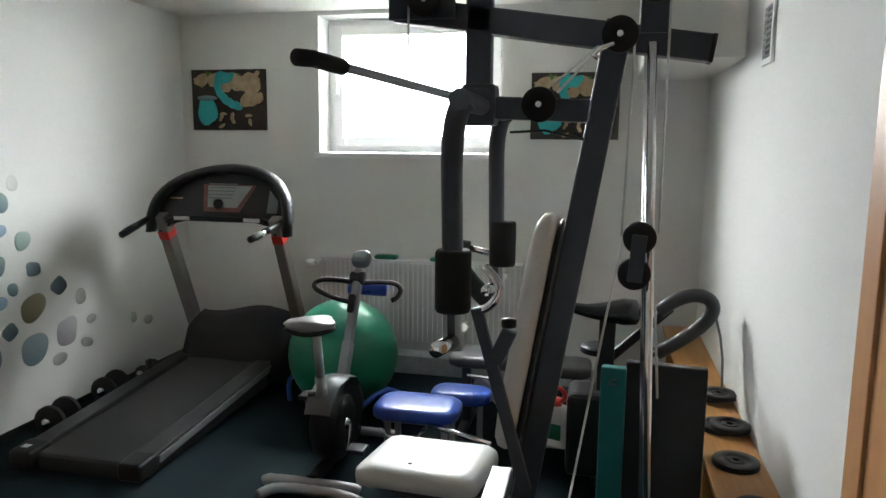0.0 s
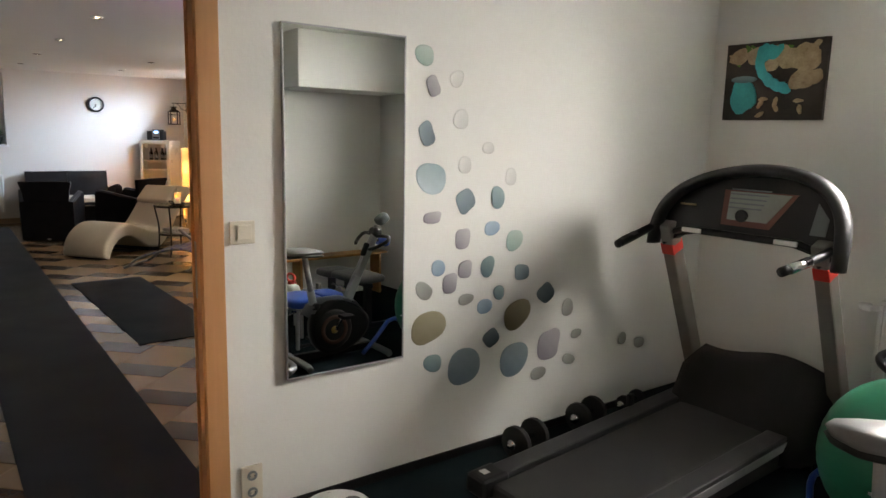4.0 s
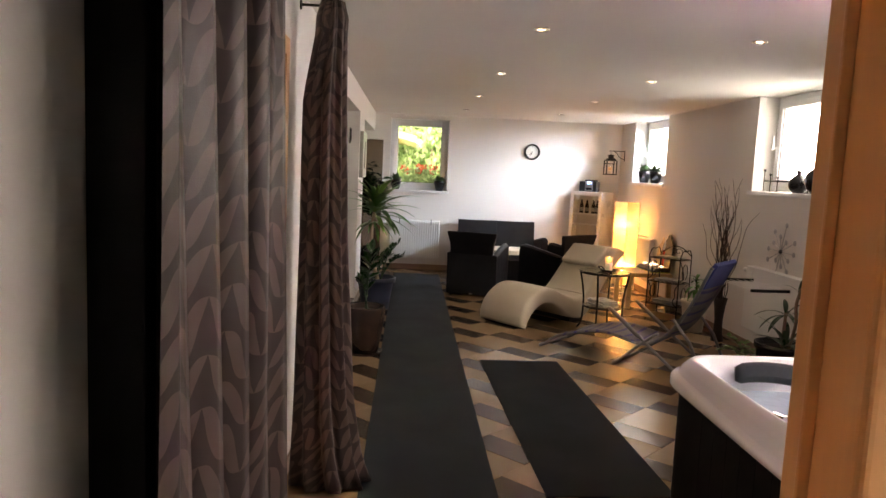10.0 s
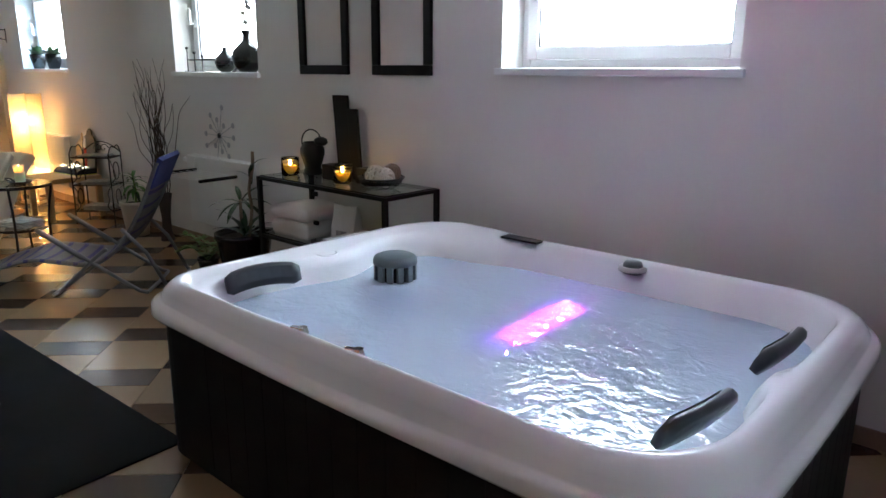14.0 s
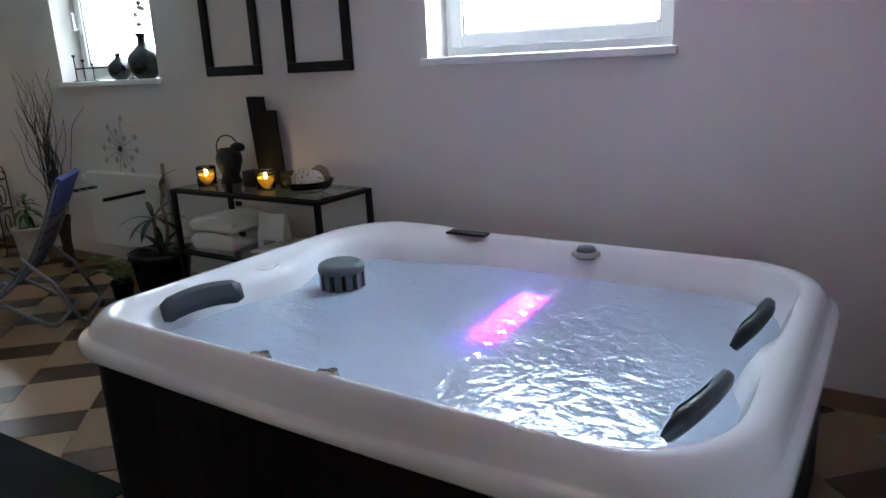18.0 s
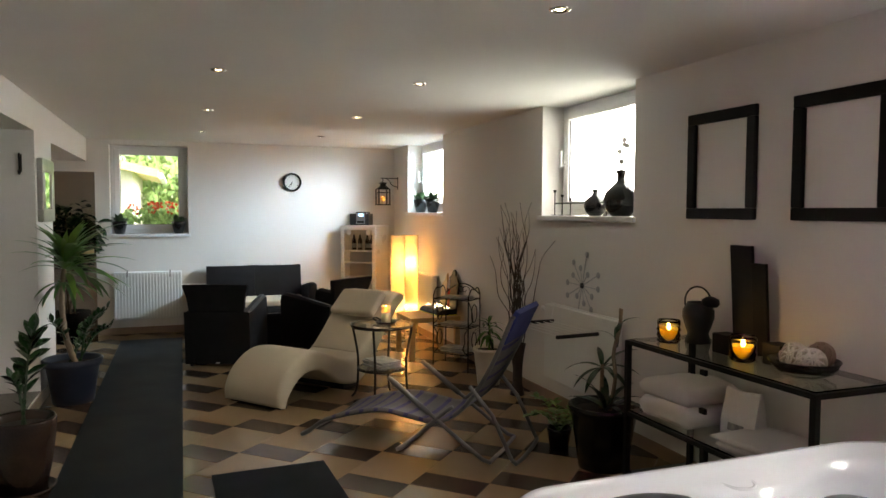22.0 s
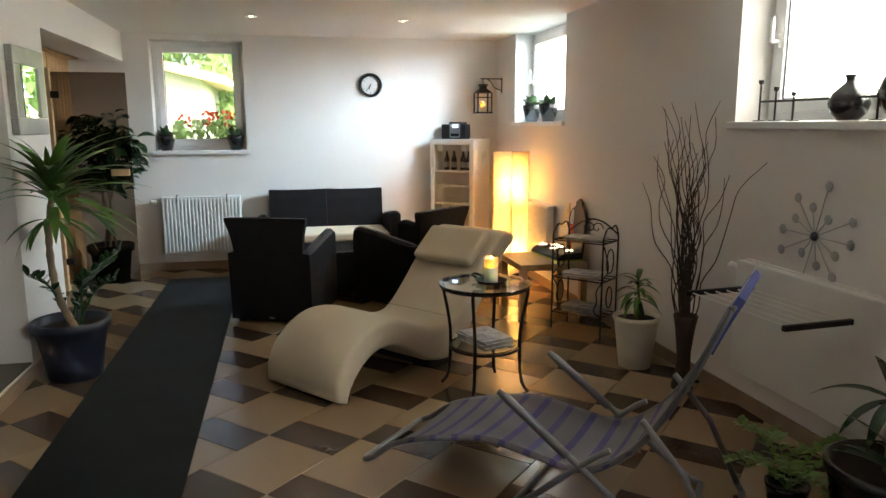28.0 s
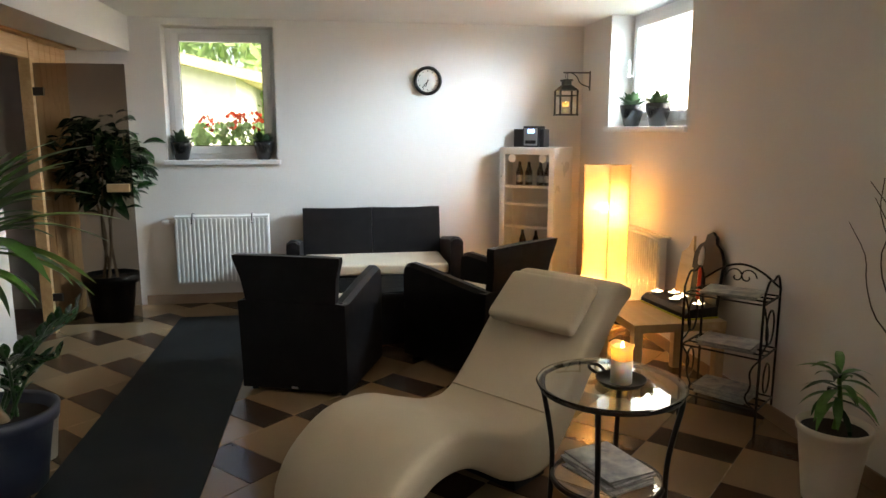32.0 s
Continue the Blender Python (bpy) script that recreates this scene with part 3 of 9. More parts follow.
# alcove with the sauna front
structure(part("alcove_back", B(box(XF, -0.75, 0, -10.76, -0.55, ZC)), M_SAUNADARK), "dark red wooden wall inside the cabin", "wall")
structure(part("alcove_side", B(box(-10.86, -0.55, 0, -10.76, YL - 0.34, ZC)), M_WALL), "white side wall of the alcove", "wall")
structure(part("alcove_ceiling", B(*[box(XF, -0.55 + 0.1 * i, 2.172, -10.86, -0.453 + 0.1 * i, 2.19, 0.002) for i in range(9)]), M_SAUNA), "spruce boarded alcove ceiling", "ceiling")
sf = structure(new("sauna_front"), "wooden cabin front with glazed opening", "sauna")
part("post", B(box(-12.62, 0.22, 0, -12.54, 0.30, 2.17, 0.004)), M_SAUNA, sf)
part("post", B(box(-11.0, 0.22, 0, -10.92, 0.30, 2.17, 0.004)), M_SAUNA, sf)
part("head_rail", B(box(-12.54, 0.225, 2.03, -11.0, 0.295, 2.17, 0.004)), M_SAUNA, sf)
for i in range(7):
    part("board", B(box(XF + 0.002 + 0.107 * i, 0.235, 0, XF + 0.104 + 0.107 * i, 0.255, 2.17, 0.004)), M_SAUNA, sf)
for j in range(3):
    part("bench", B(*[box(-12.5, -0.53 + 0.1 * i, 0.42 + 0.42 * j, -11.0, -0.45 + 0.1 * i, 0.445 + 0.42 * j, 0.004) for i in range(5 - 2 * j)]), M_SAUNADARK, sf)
gd = thing("glass_door", -12.56, 0.31, 0, 0, "bronze tinted glass door standing open before the alcove", "glass door")
gp = part("glass_leaf", B(box(-0.004, 0.0, 0.06, 0.004, 0.62, 2.0, 0.001)), M_SMOKE, gd)
gp.visible_shadow = False
for z in (0.28, 1.80):
    part("hinge", B(box(-0.016, -0.03, z - 0.03, 0.016, 0.06, z + 0.03, 0.004)), M_IRON, gd)
part("handle", B(box(0.004, 0.44, 1.07, 0.03, 0.60, 1.13, 0.006), box(-0.03, 0.44, 1.07, -0.004, 0.60, 1.13, 0.006)), M_BIRCH, gd, "light wooden door grip")

# ---- outside ----
M_GRASS = mat("lawn", (0.09, 0.16, 0.03), 0.9, vary=0.4, scale=0.8, fine=30, bump=0.5)
M_HAZE = glow("bright sky", (1.0, 1.0, 1.0), 5.5)
structure(part("ground", B(box(-400, -400, 0.98, XF - 0.37, 400, 1.0), box(XF - 0.37, YW + 0.80, 0.98, 400, 400, 1.0), box(XF - 0.37, -400, 0.98, 400, GB - 0.5, 1.0)), M_GRASS), "lawn round the house", "ground")
structure(part("backdrop", B(box(-40, YW + 3.4, 1.0, 20, YW + 3.45, 10.0)), M_HAZE), "bright overexposed sky", "backdrop")
hs = thing("garden_house", -18.6, -1.4, 1.0, 0, "white rendered garden house with a pale timber eave", "house")
part("wall", B(box(-3, -4, 0, 0.6, 2.4, 1.28)), mat("white render", (0.8, 0.79, 0.75), 0.9), hs)
part("gable", B(loft([[(-3, -4, 1.28), (-3, 2.4, 1.28), (-3, -4, 2.75)], [(0.6, -4, 1.28), (0.6, 2.4, 1.28), (0.6, -4, 2.75)]])), bpy.data.materials["white render"], hs)
part("roof", B(loft([[(-3.4, 2.85, 1.17), (-3.4, -4.2, 2.83), (-3.4, -4.2, 2.98), (-3.4, 2.85, 1.32)], [(0.98, 2.85, 1.17), (0.98, -4.2, 2.83), (0.98, -4.2, 2.98), (0.98, 2.85, 1.32)]])), mat("pale timber eave", (0.70, 0.56, 0.30), 0.7), hs)
part("gutter", B(tube([(-3.4, 2.9, 1.2), (0.98, 2.9, 1.2)], 0.06, 8)), M_WHITE, hs)


def leafy(name, x, y, z, rx, ry, rz, n, size, material, label, category, seed):
    """A shrub or crown of many small leaf clumps with gaps."""
    rng = random.Random(seed)
    t = thing(name, x, y, z, 0, label, category)
    bm = bmesh.new()
    for _ in range(n):
        d = Vector((rng.gauss(0, 1), rng.gauss(0, 1), rng.gauss(0, 1))).normalized() * rng.uniform(0.45, 1.0) ** 0.5
        c = Vector((d.x * rx, d.y * ry, rz + d.z * rz))
        q = Euler((rng.uniform(0, 6), rng.uniform(0, 6), rng.uniform(0, 6))).to_matrix()
        s = size * rng.uniform(0.6, 1.4)
        vs = [bm.verts.new(c + q @ Vector(p) * s) for p in ((-0.5, 0, 0), (0, -0.28, 0.06), (0.5, 0, 0), (0, 0.28, 0.06))]
        bm.faces.new(vs)
    part("foliage", bm, material, t)
    part("trunk", B(tube([(0, 0, 0), (0.04, 0.02, rz * 0.7), (0, 0, rz * 1.5)], [0.09, 0.06, 0.02], 8)), M_BARK, t)
    return t


M_OUTLEAF = mat("sunlit foliage", (0.33, 0.50, 0.19), 0.6, vary=0.5, scale=2, fine=12, bump=0.0)
leafy("tree", -24.0, 2.6, 1.0, 2.6, 2.6, 2.6, 2600, 0.34, M_OUTLEAF, "leafy green garden tree", "tree", 3)
leafy("tree", -26.0, -3.0, 1.0, 3.0, 3.0, 3.2, 2600, 0.36, M_OUTLEAF, "leafy green garden tree", "tree", 4)
leafy("hedge", -21.5, 1.9, 1.0, 1.0, 1.8, 1.0, 1800, 0.2, M_OUTLEAF, "clipped green garden hedge", "hedge", 5)
leafy("tree", -27.0, 7.0, 1.0, 3.0, 3.0, 3.0, 2400, 0.36, M_OUTLEAF, "leafy green garden tree", "tree", 6)
fb = thing("flower_box", XF - 0.62, 1.47, 1.0, 0, "flower box of red geraniums outside the window", "flower box")
part("box", B(box(-0.1, -0.42, 0.18, 0.1, 0.42, 0.33, 0.01)), M_BARK, fb)
part("stand", B(box(-0.08, -0.4, 0, 0.08, 0.4, 0.18)), M_MORTAR, fb)
rng = random.Random(8)
M_PETAL = mat("red petals", (0.65, 0.06, 0.02), 0.6, vary=0.3)
for nm, cnt, mt, zz, sz in (("leaves", 260, M_OUTLEAF, (0.32, 0.58), 0.07), ("blossom", 90, M_PETAL, (0.52, 0.68), 0.05)):
    bm = bmesh.new()
    for _ in range(cnt):
        c = Vector((rng.uniform(-0.1, 0.1), rng.uniform(-0.36, 0.36) if nm == "leaves" else rng.choice((-0.22, 0.02, 0.05, 0.25)) + rng.gauss(0, 0.05), rng.uniform(*zz)))
        q = Euler((rng.uniform(0, 6), rng.uniform(0, 6), rng.uniform(0, 6))).to_matrix()
        bm.faces.new([bm.verts.new(c + q @ Vector(p) * sz) for p in ((-0.5, -0.1, 0), (0, -0.5, 0), (0.5, 0.1, 0), (0, 0.5, 0))])
    part(nm, bm, mt, fb)

# ---- hot tub ----
TX, TY, RIM = 1.19, 0.875, 0.74
TUB = Vector((-4.435, 3.53, 0))
tub = thing("hot_tub", *TUB, 0, "white acrylic hot tub with dark espresso panelled cabinet, filled and lit", "hot tub")
for sx, sy, ex, ey, n in ((-1, -1, 1, -1, 14), (1, -1, 1, 1, 11), (1, 1, -1, 1, 14), (-1, 1, -1, -1, 11)):
    a, b = Vector((sx * (TX - 0.034), sy * (TY - 0.034), 0)), Vector((ex * (TX - 0.034), ey * (TY - 0.034), 0))
    d = (b - a).normalized()
    o = d.cross(Vector((0, 0, 1)))
    a, b = a + d * 0.31, b - d * 0.31
    for i in range(n):
        p, q = a.lerp(b, i / n) + d * 0.002, a.lerp(b, (i + 1) / n) - d * 0.002
        part("cabinet_slat", B(loft([[v + Vector((0, 0, z)) for v in (p, q, q + o * 0.008, p + o * 0.008)] for z in (0.03, 0.575)])), M_SKIRT, tub)


def bell(q):
    return math.exp(-q * q)


def shell_ring(near, right, far, left, z, r=0.30, wave=0.0, mould=0.0, seg=9, n=18):
    """A ring of the moulded shell, set in from each side; z is one height or one for each side (near, right, far, left)."""
    zs = z if isinstance(z, tuple) else (z,) * 4
    x0, x1, y0, y1 = -TX + left, TX - right, -TY + near, TY - far
    q = r * 0.55
    cs = [(x1 - r, y1 - r, 0, r), (x0 + r, y1 - r, 90, r), (x0 + q, y0 + q, 180, q), (x1 - r, y0 + r, 270, r)]
    raw = []
    for k, (cx, cy, a0, r) in enumerate(cs):
        for i in range(seg + 1):
            a = radians(a0 + 90 * i / seg)
            raw.append((cx + r * math.cos(a), cy + r * math.sin(a), math.cos(a), math.sin(a)))
        nx, ny, na, nr = cs[(k + 1) % 4]
        px, py, c, d = raw[-1]
        qx, qy = nx + nr * math.cos(radians(na)), ny + nr * math.sin(radians(na))
        raw += [(px + (qx - px) * i / n, py + (qy - py) * i / n, c, d) for i in range(1, n)]
    out = []
    for i, (x, y, c, d) in enumerate(raw):
        wn_, wr, wf, wl = max(-d, 0) ** 2, max(c, 0) ** 2, max(d, 0) ** 2, max(-c, 0) ** 2
        zz = wn_ * zs[0] + wr * zs[1] + wf * zs[2] + wl * zs[3] + wave * math.sin(i * 8 * math.pi / len(raw) + 0.6)
        if mould:
            x += mould * wl * (0.055 * bell((y - 0.0) / 0.17) - 0.03 * bell((y + 0.44) / 0.19) - 0.05 * bell((y - 0.34) / 0.17))
            x -= mould * wr * (0.05 * bell((y + 0.10) / 0.09) - 0.012 * bell((y - 0.2) / 0.12) - 0.012 * bell((y + 0.43) / 0.12))
            y += mould * wn_ * (0.032 * bell((x + 0.30) / 0.09) + 0.032 * bell((x - 0.17) / 0.11))
            y -= mould * wf * 0.10 * bell((x + 0.72) / 0.26)
        out.append(Vector((x, y, zz + 0.012 * max(0.0, min(1.0, (-0.52 - x) / 0.06)) * (wf if zz > 0.70 else 0))))
    return out


shell_rings = [shell_ring(0.05, 0.05, 0.05, 0.05, 0.578, wave=0.006), shell_ring(0.008, 0.008, 0.008, 0.008, 0.580, wave=0.006), shell_ring(-0.004, -0.004, -0.004, -0.004, 0.596, wave=0.012), shell_ring(-0.002, -0.002, -0.002, -0.002, 0.626, wave=0.022),
               shell_ring(0.008, 0.008, 0.008, 0.008, 0.640, wave=0.024), shell_ring(0.022, 0.022, 0.022, 0.022, 0.645, wave=0.024), shell_ring(0.028, 0.028, 0.028, 0.028, 0.652, wave=0.024), shell_ring(0.036, 0.036, 0.036, 0.036, 0.690, wave=0.010),
               shell_ring(0.052, 0.050, 0.050, 0.048, RIM - 0.020), shell_ring(0.068, 0.066, 0.064, 0.062, RIM - 0.004), shell_ring(0.077, 0.090, 0.082, 0.090, RIM), shell_ring(0.083, 0.112, 0.100, 0.118, (RIM - 0.002, RIM - 0.003, RIM - 0.005, RIM - 0.008)),
               shell_ring(0.088, 0.122, 0.114, 0.168, (RIM - 0.014, RIM - 0.012, RIM - 0.018, RIM - 0.018), mould=0.7), shell_ring(0.094, 0.132, 0.134, 0.218, (RIM - 0.045, RIM - 0.05, RIM - 0.05, RIM - 0.026), mould=1.0), shell_ring(0.102, 0.146, 0.158, 0.236, (RIM - 0.08, RIM - 0.08, RIM - 0.08, RIM - 0.07), mould=1.0),
               shell_ring(0.118, 0.164, 0.182, 0.252, 0.605, mould=1.0), shell_ring(0.14, 0.19, 0.22, 0.28, 0.53, 0.26, mould=1.0), shell_ring(0.20, 0.26, 0.30, 0.36, 0.45, 0.24, mould=0.6), shell_ring(0.38, 0.44, 0.44, 0.52, 0.40, 0.22), shell_ring(0.43, 0.50, 0.48, 0.58, 0.21, 0.18), shell_ring(0.55, 0.64, 0.58, 0.70, 0.16, 0.16)]
part("cabinet", B(loft([shell_ring(0.034, 0.034, 0.034, 0.034, z) for z in (0.0, 0.595)], caps=False)), M_SKIRT, tub)
part("shell", B(loft(shell_rings, caps=False), lambda bm: bm.faces.new([bm.verts.new(p) for p in shell_rings[-1]])), M_TUB, tub, "glossy white moulded shell", smooth=True)
M_WATER = glass("pool water", (0.86, 0.93, 0.97), 0.0, 1.4)
nt = M_WATER.node_tree
tcw, nz, nz2, bmpn, mapw = (nt.nodes.new(t) for t in ("ShaderNodeTexCoord", "ShaderNodeTexNoise", "ShaderNodeTexNoise", "ShaderNodeBump", "ShaderNodeMath"))
nz.inputs["Scale"].default_value, nz.inputs["Detail"].default_value, nz.inputs["Distortion"].default_value = 8, 3, 1.0
nz2.inputs["Scale"].default_value, nz2.inputs["Detail"].default_value = 24, 2
mapw.operation = "MULTIPLY_ADD"
mapw.inputs[1].default_value = 0.35
for n in (nz, nz2):
    nt.links.new(tcw.outputs["Object"], n.inputs["Vector"])
nt.links.new(nz2.outputs[0], mapw.inputs[0])
nt.links.new(nz.outputs[0], mapw.inputs[2])
nt.links.new(mapw.outputs[0], bmpn.inputs["Height"])
bmpn.inputs["Strength"].default_value, bmpn.inputs["Distance"].default_value = 1.0, 0.012
nt.links.new(bmpn.outputs[0], nt.nodes["Principled BSDF"].inputs["Normal"])
nt.links.new(bmpn.outputs[0], nt.nodes["Principled BSDF"].inputs["Coat Normal"])
nt.nodes["Principled BSDF"].inputs["Coat Weight"].default_value, nt.nodes["Principled BSDF"].inputs["Coat Roughness"].default_value, nt.nodes["Principled BSDF"].inputs["Coat IOR"].default_value = 1.0, 0.0, 1.6
cloud, haze_, milk = nt.nodes.new("ShaderNodeBsdfTranslucent"), nt.nodes.new("ShaderNodeBsdfDiffuse"), nt.nodes.new("ShaderNodeMixShader")
milk2 = nt.nodes.new("ShaderNodeMixShader")
cloud.inputs["Color"].default_value, haze_.inputs["Color"].default_value = (0.66, 0.76, 0.90, 1), (0.42, 0.47, 0.54, 1)
milk.inputs[0].default_value, milk2.inputs[0].default_value = 0.20, 0.42
nt.links.new(cloud.outputs[0], milk.inputs[1])
nt.links.new(haze_.outputs[0], milk.inputs[2])
nt.links.new(nt.nodes["Principled BSDF"].outputs[0], milk2.inputs[1])
nt.links.new(milk.outputs[0], milk2.inputs[2])
nt.links.new(milk2.outputs[0], nt.nodes["Material Output"].inputs["Surface"])
water_ob = part("water", B(lambda bm: bm.faces.new([bm.verts.new((p.x, p.y, 0.607)) for p in shell_rings[15]])), M_WATER, tub, "rippled clear water")
water_ob.visible_shadow = False


def headrest(x, y, turn, tip, low, w=0.33):
    """A curved foam cushion; its face looks along local -y."""
    rings = []
    for k in range(13):
        u = -1 + k / 6
        e = 1 - 0.30 * max(0, abs(u) - 0.86) / 0.14
        c = -0.016 * u * u
        rings.append([(u * w / 2, c + py * e, pz * e - 0.022 * u * u) for py, pz in ((-0.026, -0.055), (0.004, -0.060), (0.014, -0.02), (0.017, 0.016), (0.008, 0.034), (-0.010, 0.038), (-0.024, 0.030), (-0.029, -0.01))])
    h = part("headrest", B(loft(rings)), M_PILLOW, tub, "dark grey foam headrest", smooth=True)
    h.matrix_basis = pose(x, y, RIM - low, tip, 0, turn)
    part("inset", B(loft([[(u * w * 0.38, -0.0295 - 0.016 * (u * 0.76) ** 2 - d, z - 0.013 * u * u) for z in (-0.030, 0.020)] for d in (0.003,) for u in (-1, -0.6, -0.2, 0.2, 0.6, 1)], caps=False, closed=False)), M_PILLOW, h)


headrest(-0.945, -0.44, 79, -16, 0.024)
headrest(1.0, 0.205, -94, -24, 0.026)
headrest(0.985, -0.425, -99, -24, 0.026)
fc = part("filter_cap", B(lathe([(0, 0.124), (0.080, 0.122), (0.097, 0.114), (0.104, 0.098), (0.104, 0.080), (0.096, 0.077), (0, 0.077)], 36)), M_FILTER, tub, "grey ribbed skimmer cap", smooth=True)
fc.matrix_basis = pose(-0.72, 0.145, 0.602)
part("core", B(lathe([(0, -0.05), (0.083, -0.05), (0.083, 0.079)], 28)), M_BLACK, fc, "dark slots", smooth=True)
for i in range(12):
    part("rib", B(box(0.080, -0.015, -0.04, 0.101, 0.015, 0.08, 0.003)), M_FILTER, fc).matrix_basis = pose(0, 0, 0, 0, 0, 30 * i)
part("filter_shelf", B(lathe([(0, 0.0), (0.20, -0.004), (0.23, -0.02), (0.235, -0.10), (0, -0.10)], 36, (-0.76, 0.20, 0.596))), M_TUB, tub, "white moulded shelf under the skimmer", smooth=True)
part("cup_holder", B(lathe([(0.058, 0.002), (0.055, 0.008), (0.046, 0.007), (0.043, -0.02), (0, -0.02)], 28)), M_TUB, tub, "moulded cup holder", smooth=True).matrix_basis = pose(-0.985, -0.05, RIM - 0.026)
part("control_panel", B(box(-0.11, -0.035, 0, 0.11, 0.035, 0.012, 0.006)), M_BLACK, tub, "dark control panel with display").matrix_basis = pose(-0.43, TY - 0.115, RIM - 0.010)
part("diverter_knob", B(lathe([(0, 0.034), (0.036, 0.032), (0.043, 0.02), (0.045, -0.02)], 18)), M_FILTER, tub, smooth=True).matrix_basis = pose(0.19, TY - 0.135, RIM - 0.034)
part("knob_rose", B(lathe([(0.045, 0.006), (0.062, 0.004), (0.066, -0.012)], 24)), M_STEEL, tub, smooth=True).matrix_basis = pose(0.19, TY - 0.135, RIM - 0.028)
for x in (-0.215, 0.055):
    part("air_valve", B(lathe([(0, 0.018), (0.016, 0.017), (0.022, 0.0)], 14), box(-0.045, -0.010, 0.004, 0.01, 0.010, 0.016, 0.004)), M_CHROME, tub, "small chrome air valve").matrix_basis = pose(x, -TY + 0.098, RIM - 0.012, 0, 0, 20)
for i in range(6):
    part("jet", B(lathe([(0.03, 0.006), (0.026, 0.01), (0.014, 0.004), (0, 0.004)], 16)), M_STEEL, tub, smooth=True).matrix_basis = pose(-TX + 0.31 + 0.05 * (i // 3), -0.52 + 0.09 * (i % 3), 0.56 - 0.05 * (i // 3), 0, 60, 0)
part("underwater_lamp", B(lathe([(0, 0.02), (0.035, 0.016), (0.05, 0.0)], 20)), glow("pink lamp lens", (1.0, 0.32, 0.80), 3), tub, "glowing pink lamp lens").matrix_basis = pose(0.10, TY - 0.27, 0.44, 75, 0, 0)
# spots added under the surface draw the lamp's pink streak and violet halo
SURFACE_SPOTS = (("tub_lamp_beam", (0.115, 0.34, 0.525), (1.0, 0.04, 0.50), 6.3, 98), ("tub_lamp_beam", (0.12, 0.25, 0.52), (1.0, 0.03, 0.45), 6.3, 98), ("tub_lamp_beam", (0.125, 0.15, 0.515), (1.0, 0.03, 0.45), 5.2, 98), ("tub_lamp_beam", (0.13, 0.05, 0.51), (1.0, 0.03, 0.48), 4.0, 98), ("tub_lamp_beam", (0.14, -0.06, 0.505), (1.0, 0.03, 0.52), 2.3, 98),
         ("tub_lamp_violet", (0.10, 0.30, 0.47), (0.20, 0.05, 1.0), 1.7, 105), ("tub_lamp_violet", (0.12, 0.10, 0.46), (0.20, 0.06, 1.0), 1.7, 105), ("tub_lamp_violet", (0.13, -0.12, 0.46), (0.22, 0.07, 1.0), 1.3, 105))
for nm, loc, col, en, cone in SURFACE_SPOTS:
    pd = bpy.data.lights.new(nm, "SPOT")
    pd.energy, pd.color, pd.shadow_soft_size, pd.spot_size, pd.spot_blend = en, col, 0.005, radians(cone), 1.0
    new(nm, pd).matrix_world = look(TUB + Vector(loc), TUB + Vector(loc) + Vector((0.01, -0.1, 1.0)))
pd = bpy.data.lights.new("tub_lamp_glow", "POINT")
pd.energy, pd.color, pd.shadow_soft_size = 0.14, (0.45, 0.18, 1.0), 0.015
new("tub_lamp_glow", pd).location = TUB + Vector((0.0, 0.50, 0.47))

# ---- lounge: mats, seats, tables ----
rn = thing("floor_runner", -8.6, 1.49, 0, 0, "long charcoal rubber runner on the tiles", "runner")
part("sheet", B(box(-4.26, -0.345, 0.0005, 5.55, 0.345, 0.007, 0.002)), M_MAT, rn)
ym = thing("exercise_mat", -6.755, 2.37, 0, 2.0, "black foam exercise mat lying flat on the tiles", "mat")
part("sheet", B(box(-1.255, -0.335, 0.0005, 1.255, 0.335, 0.008, 0.002)), M_MATBLACK, ym)


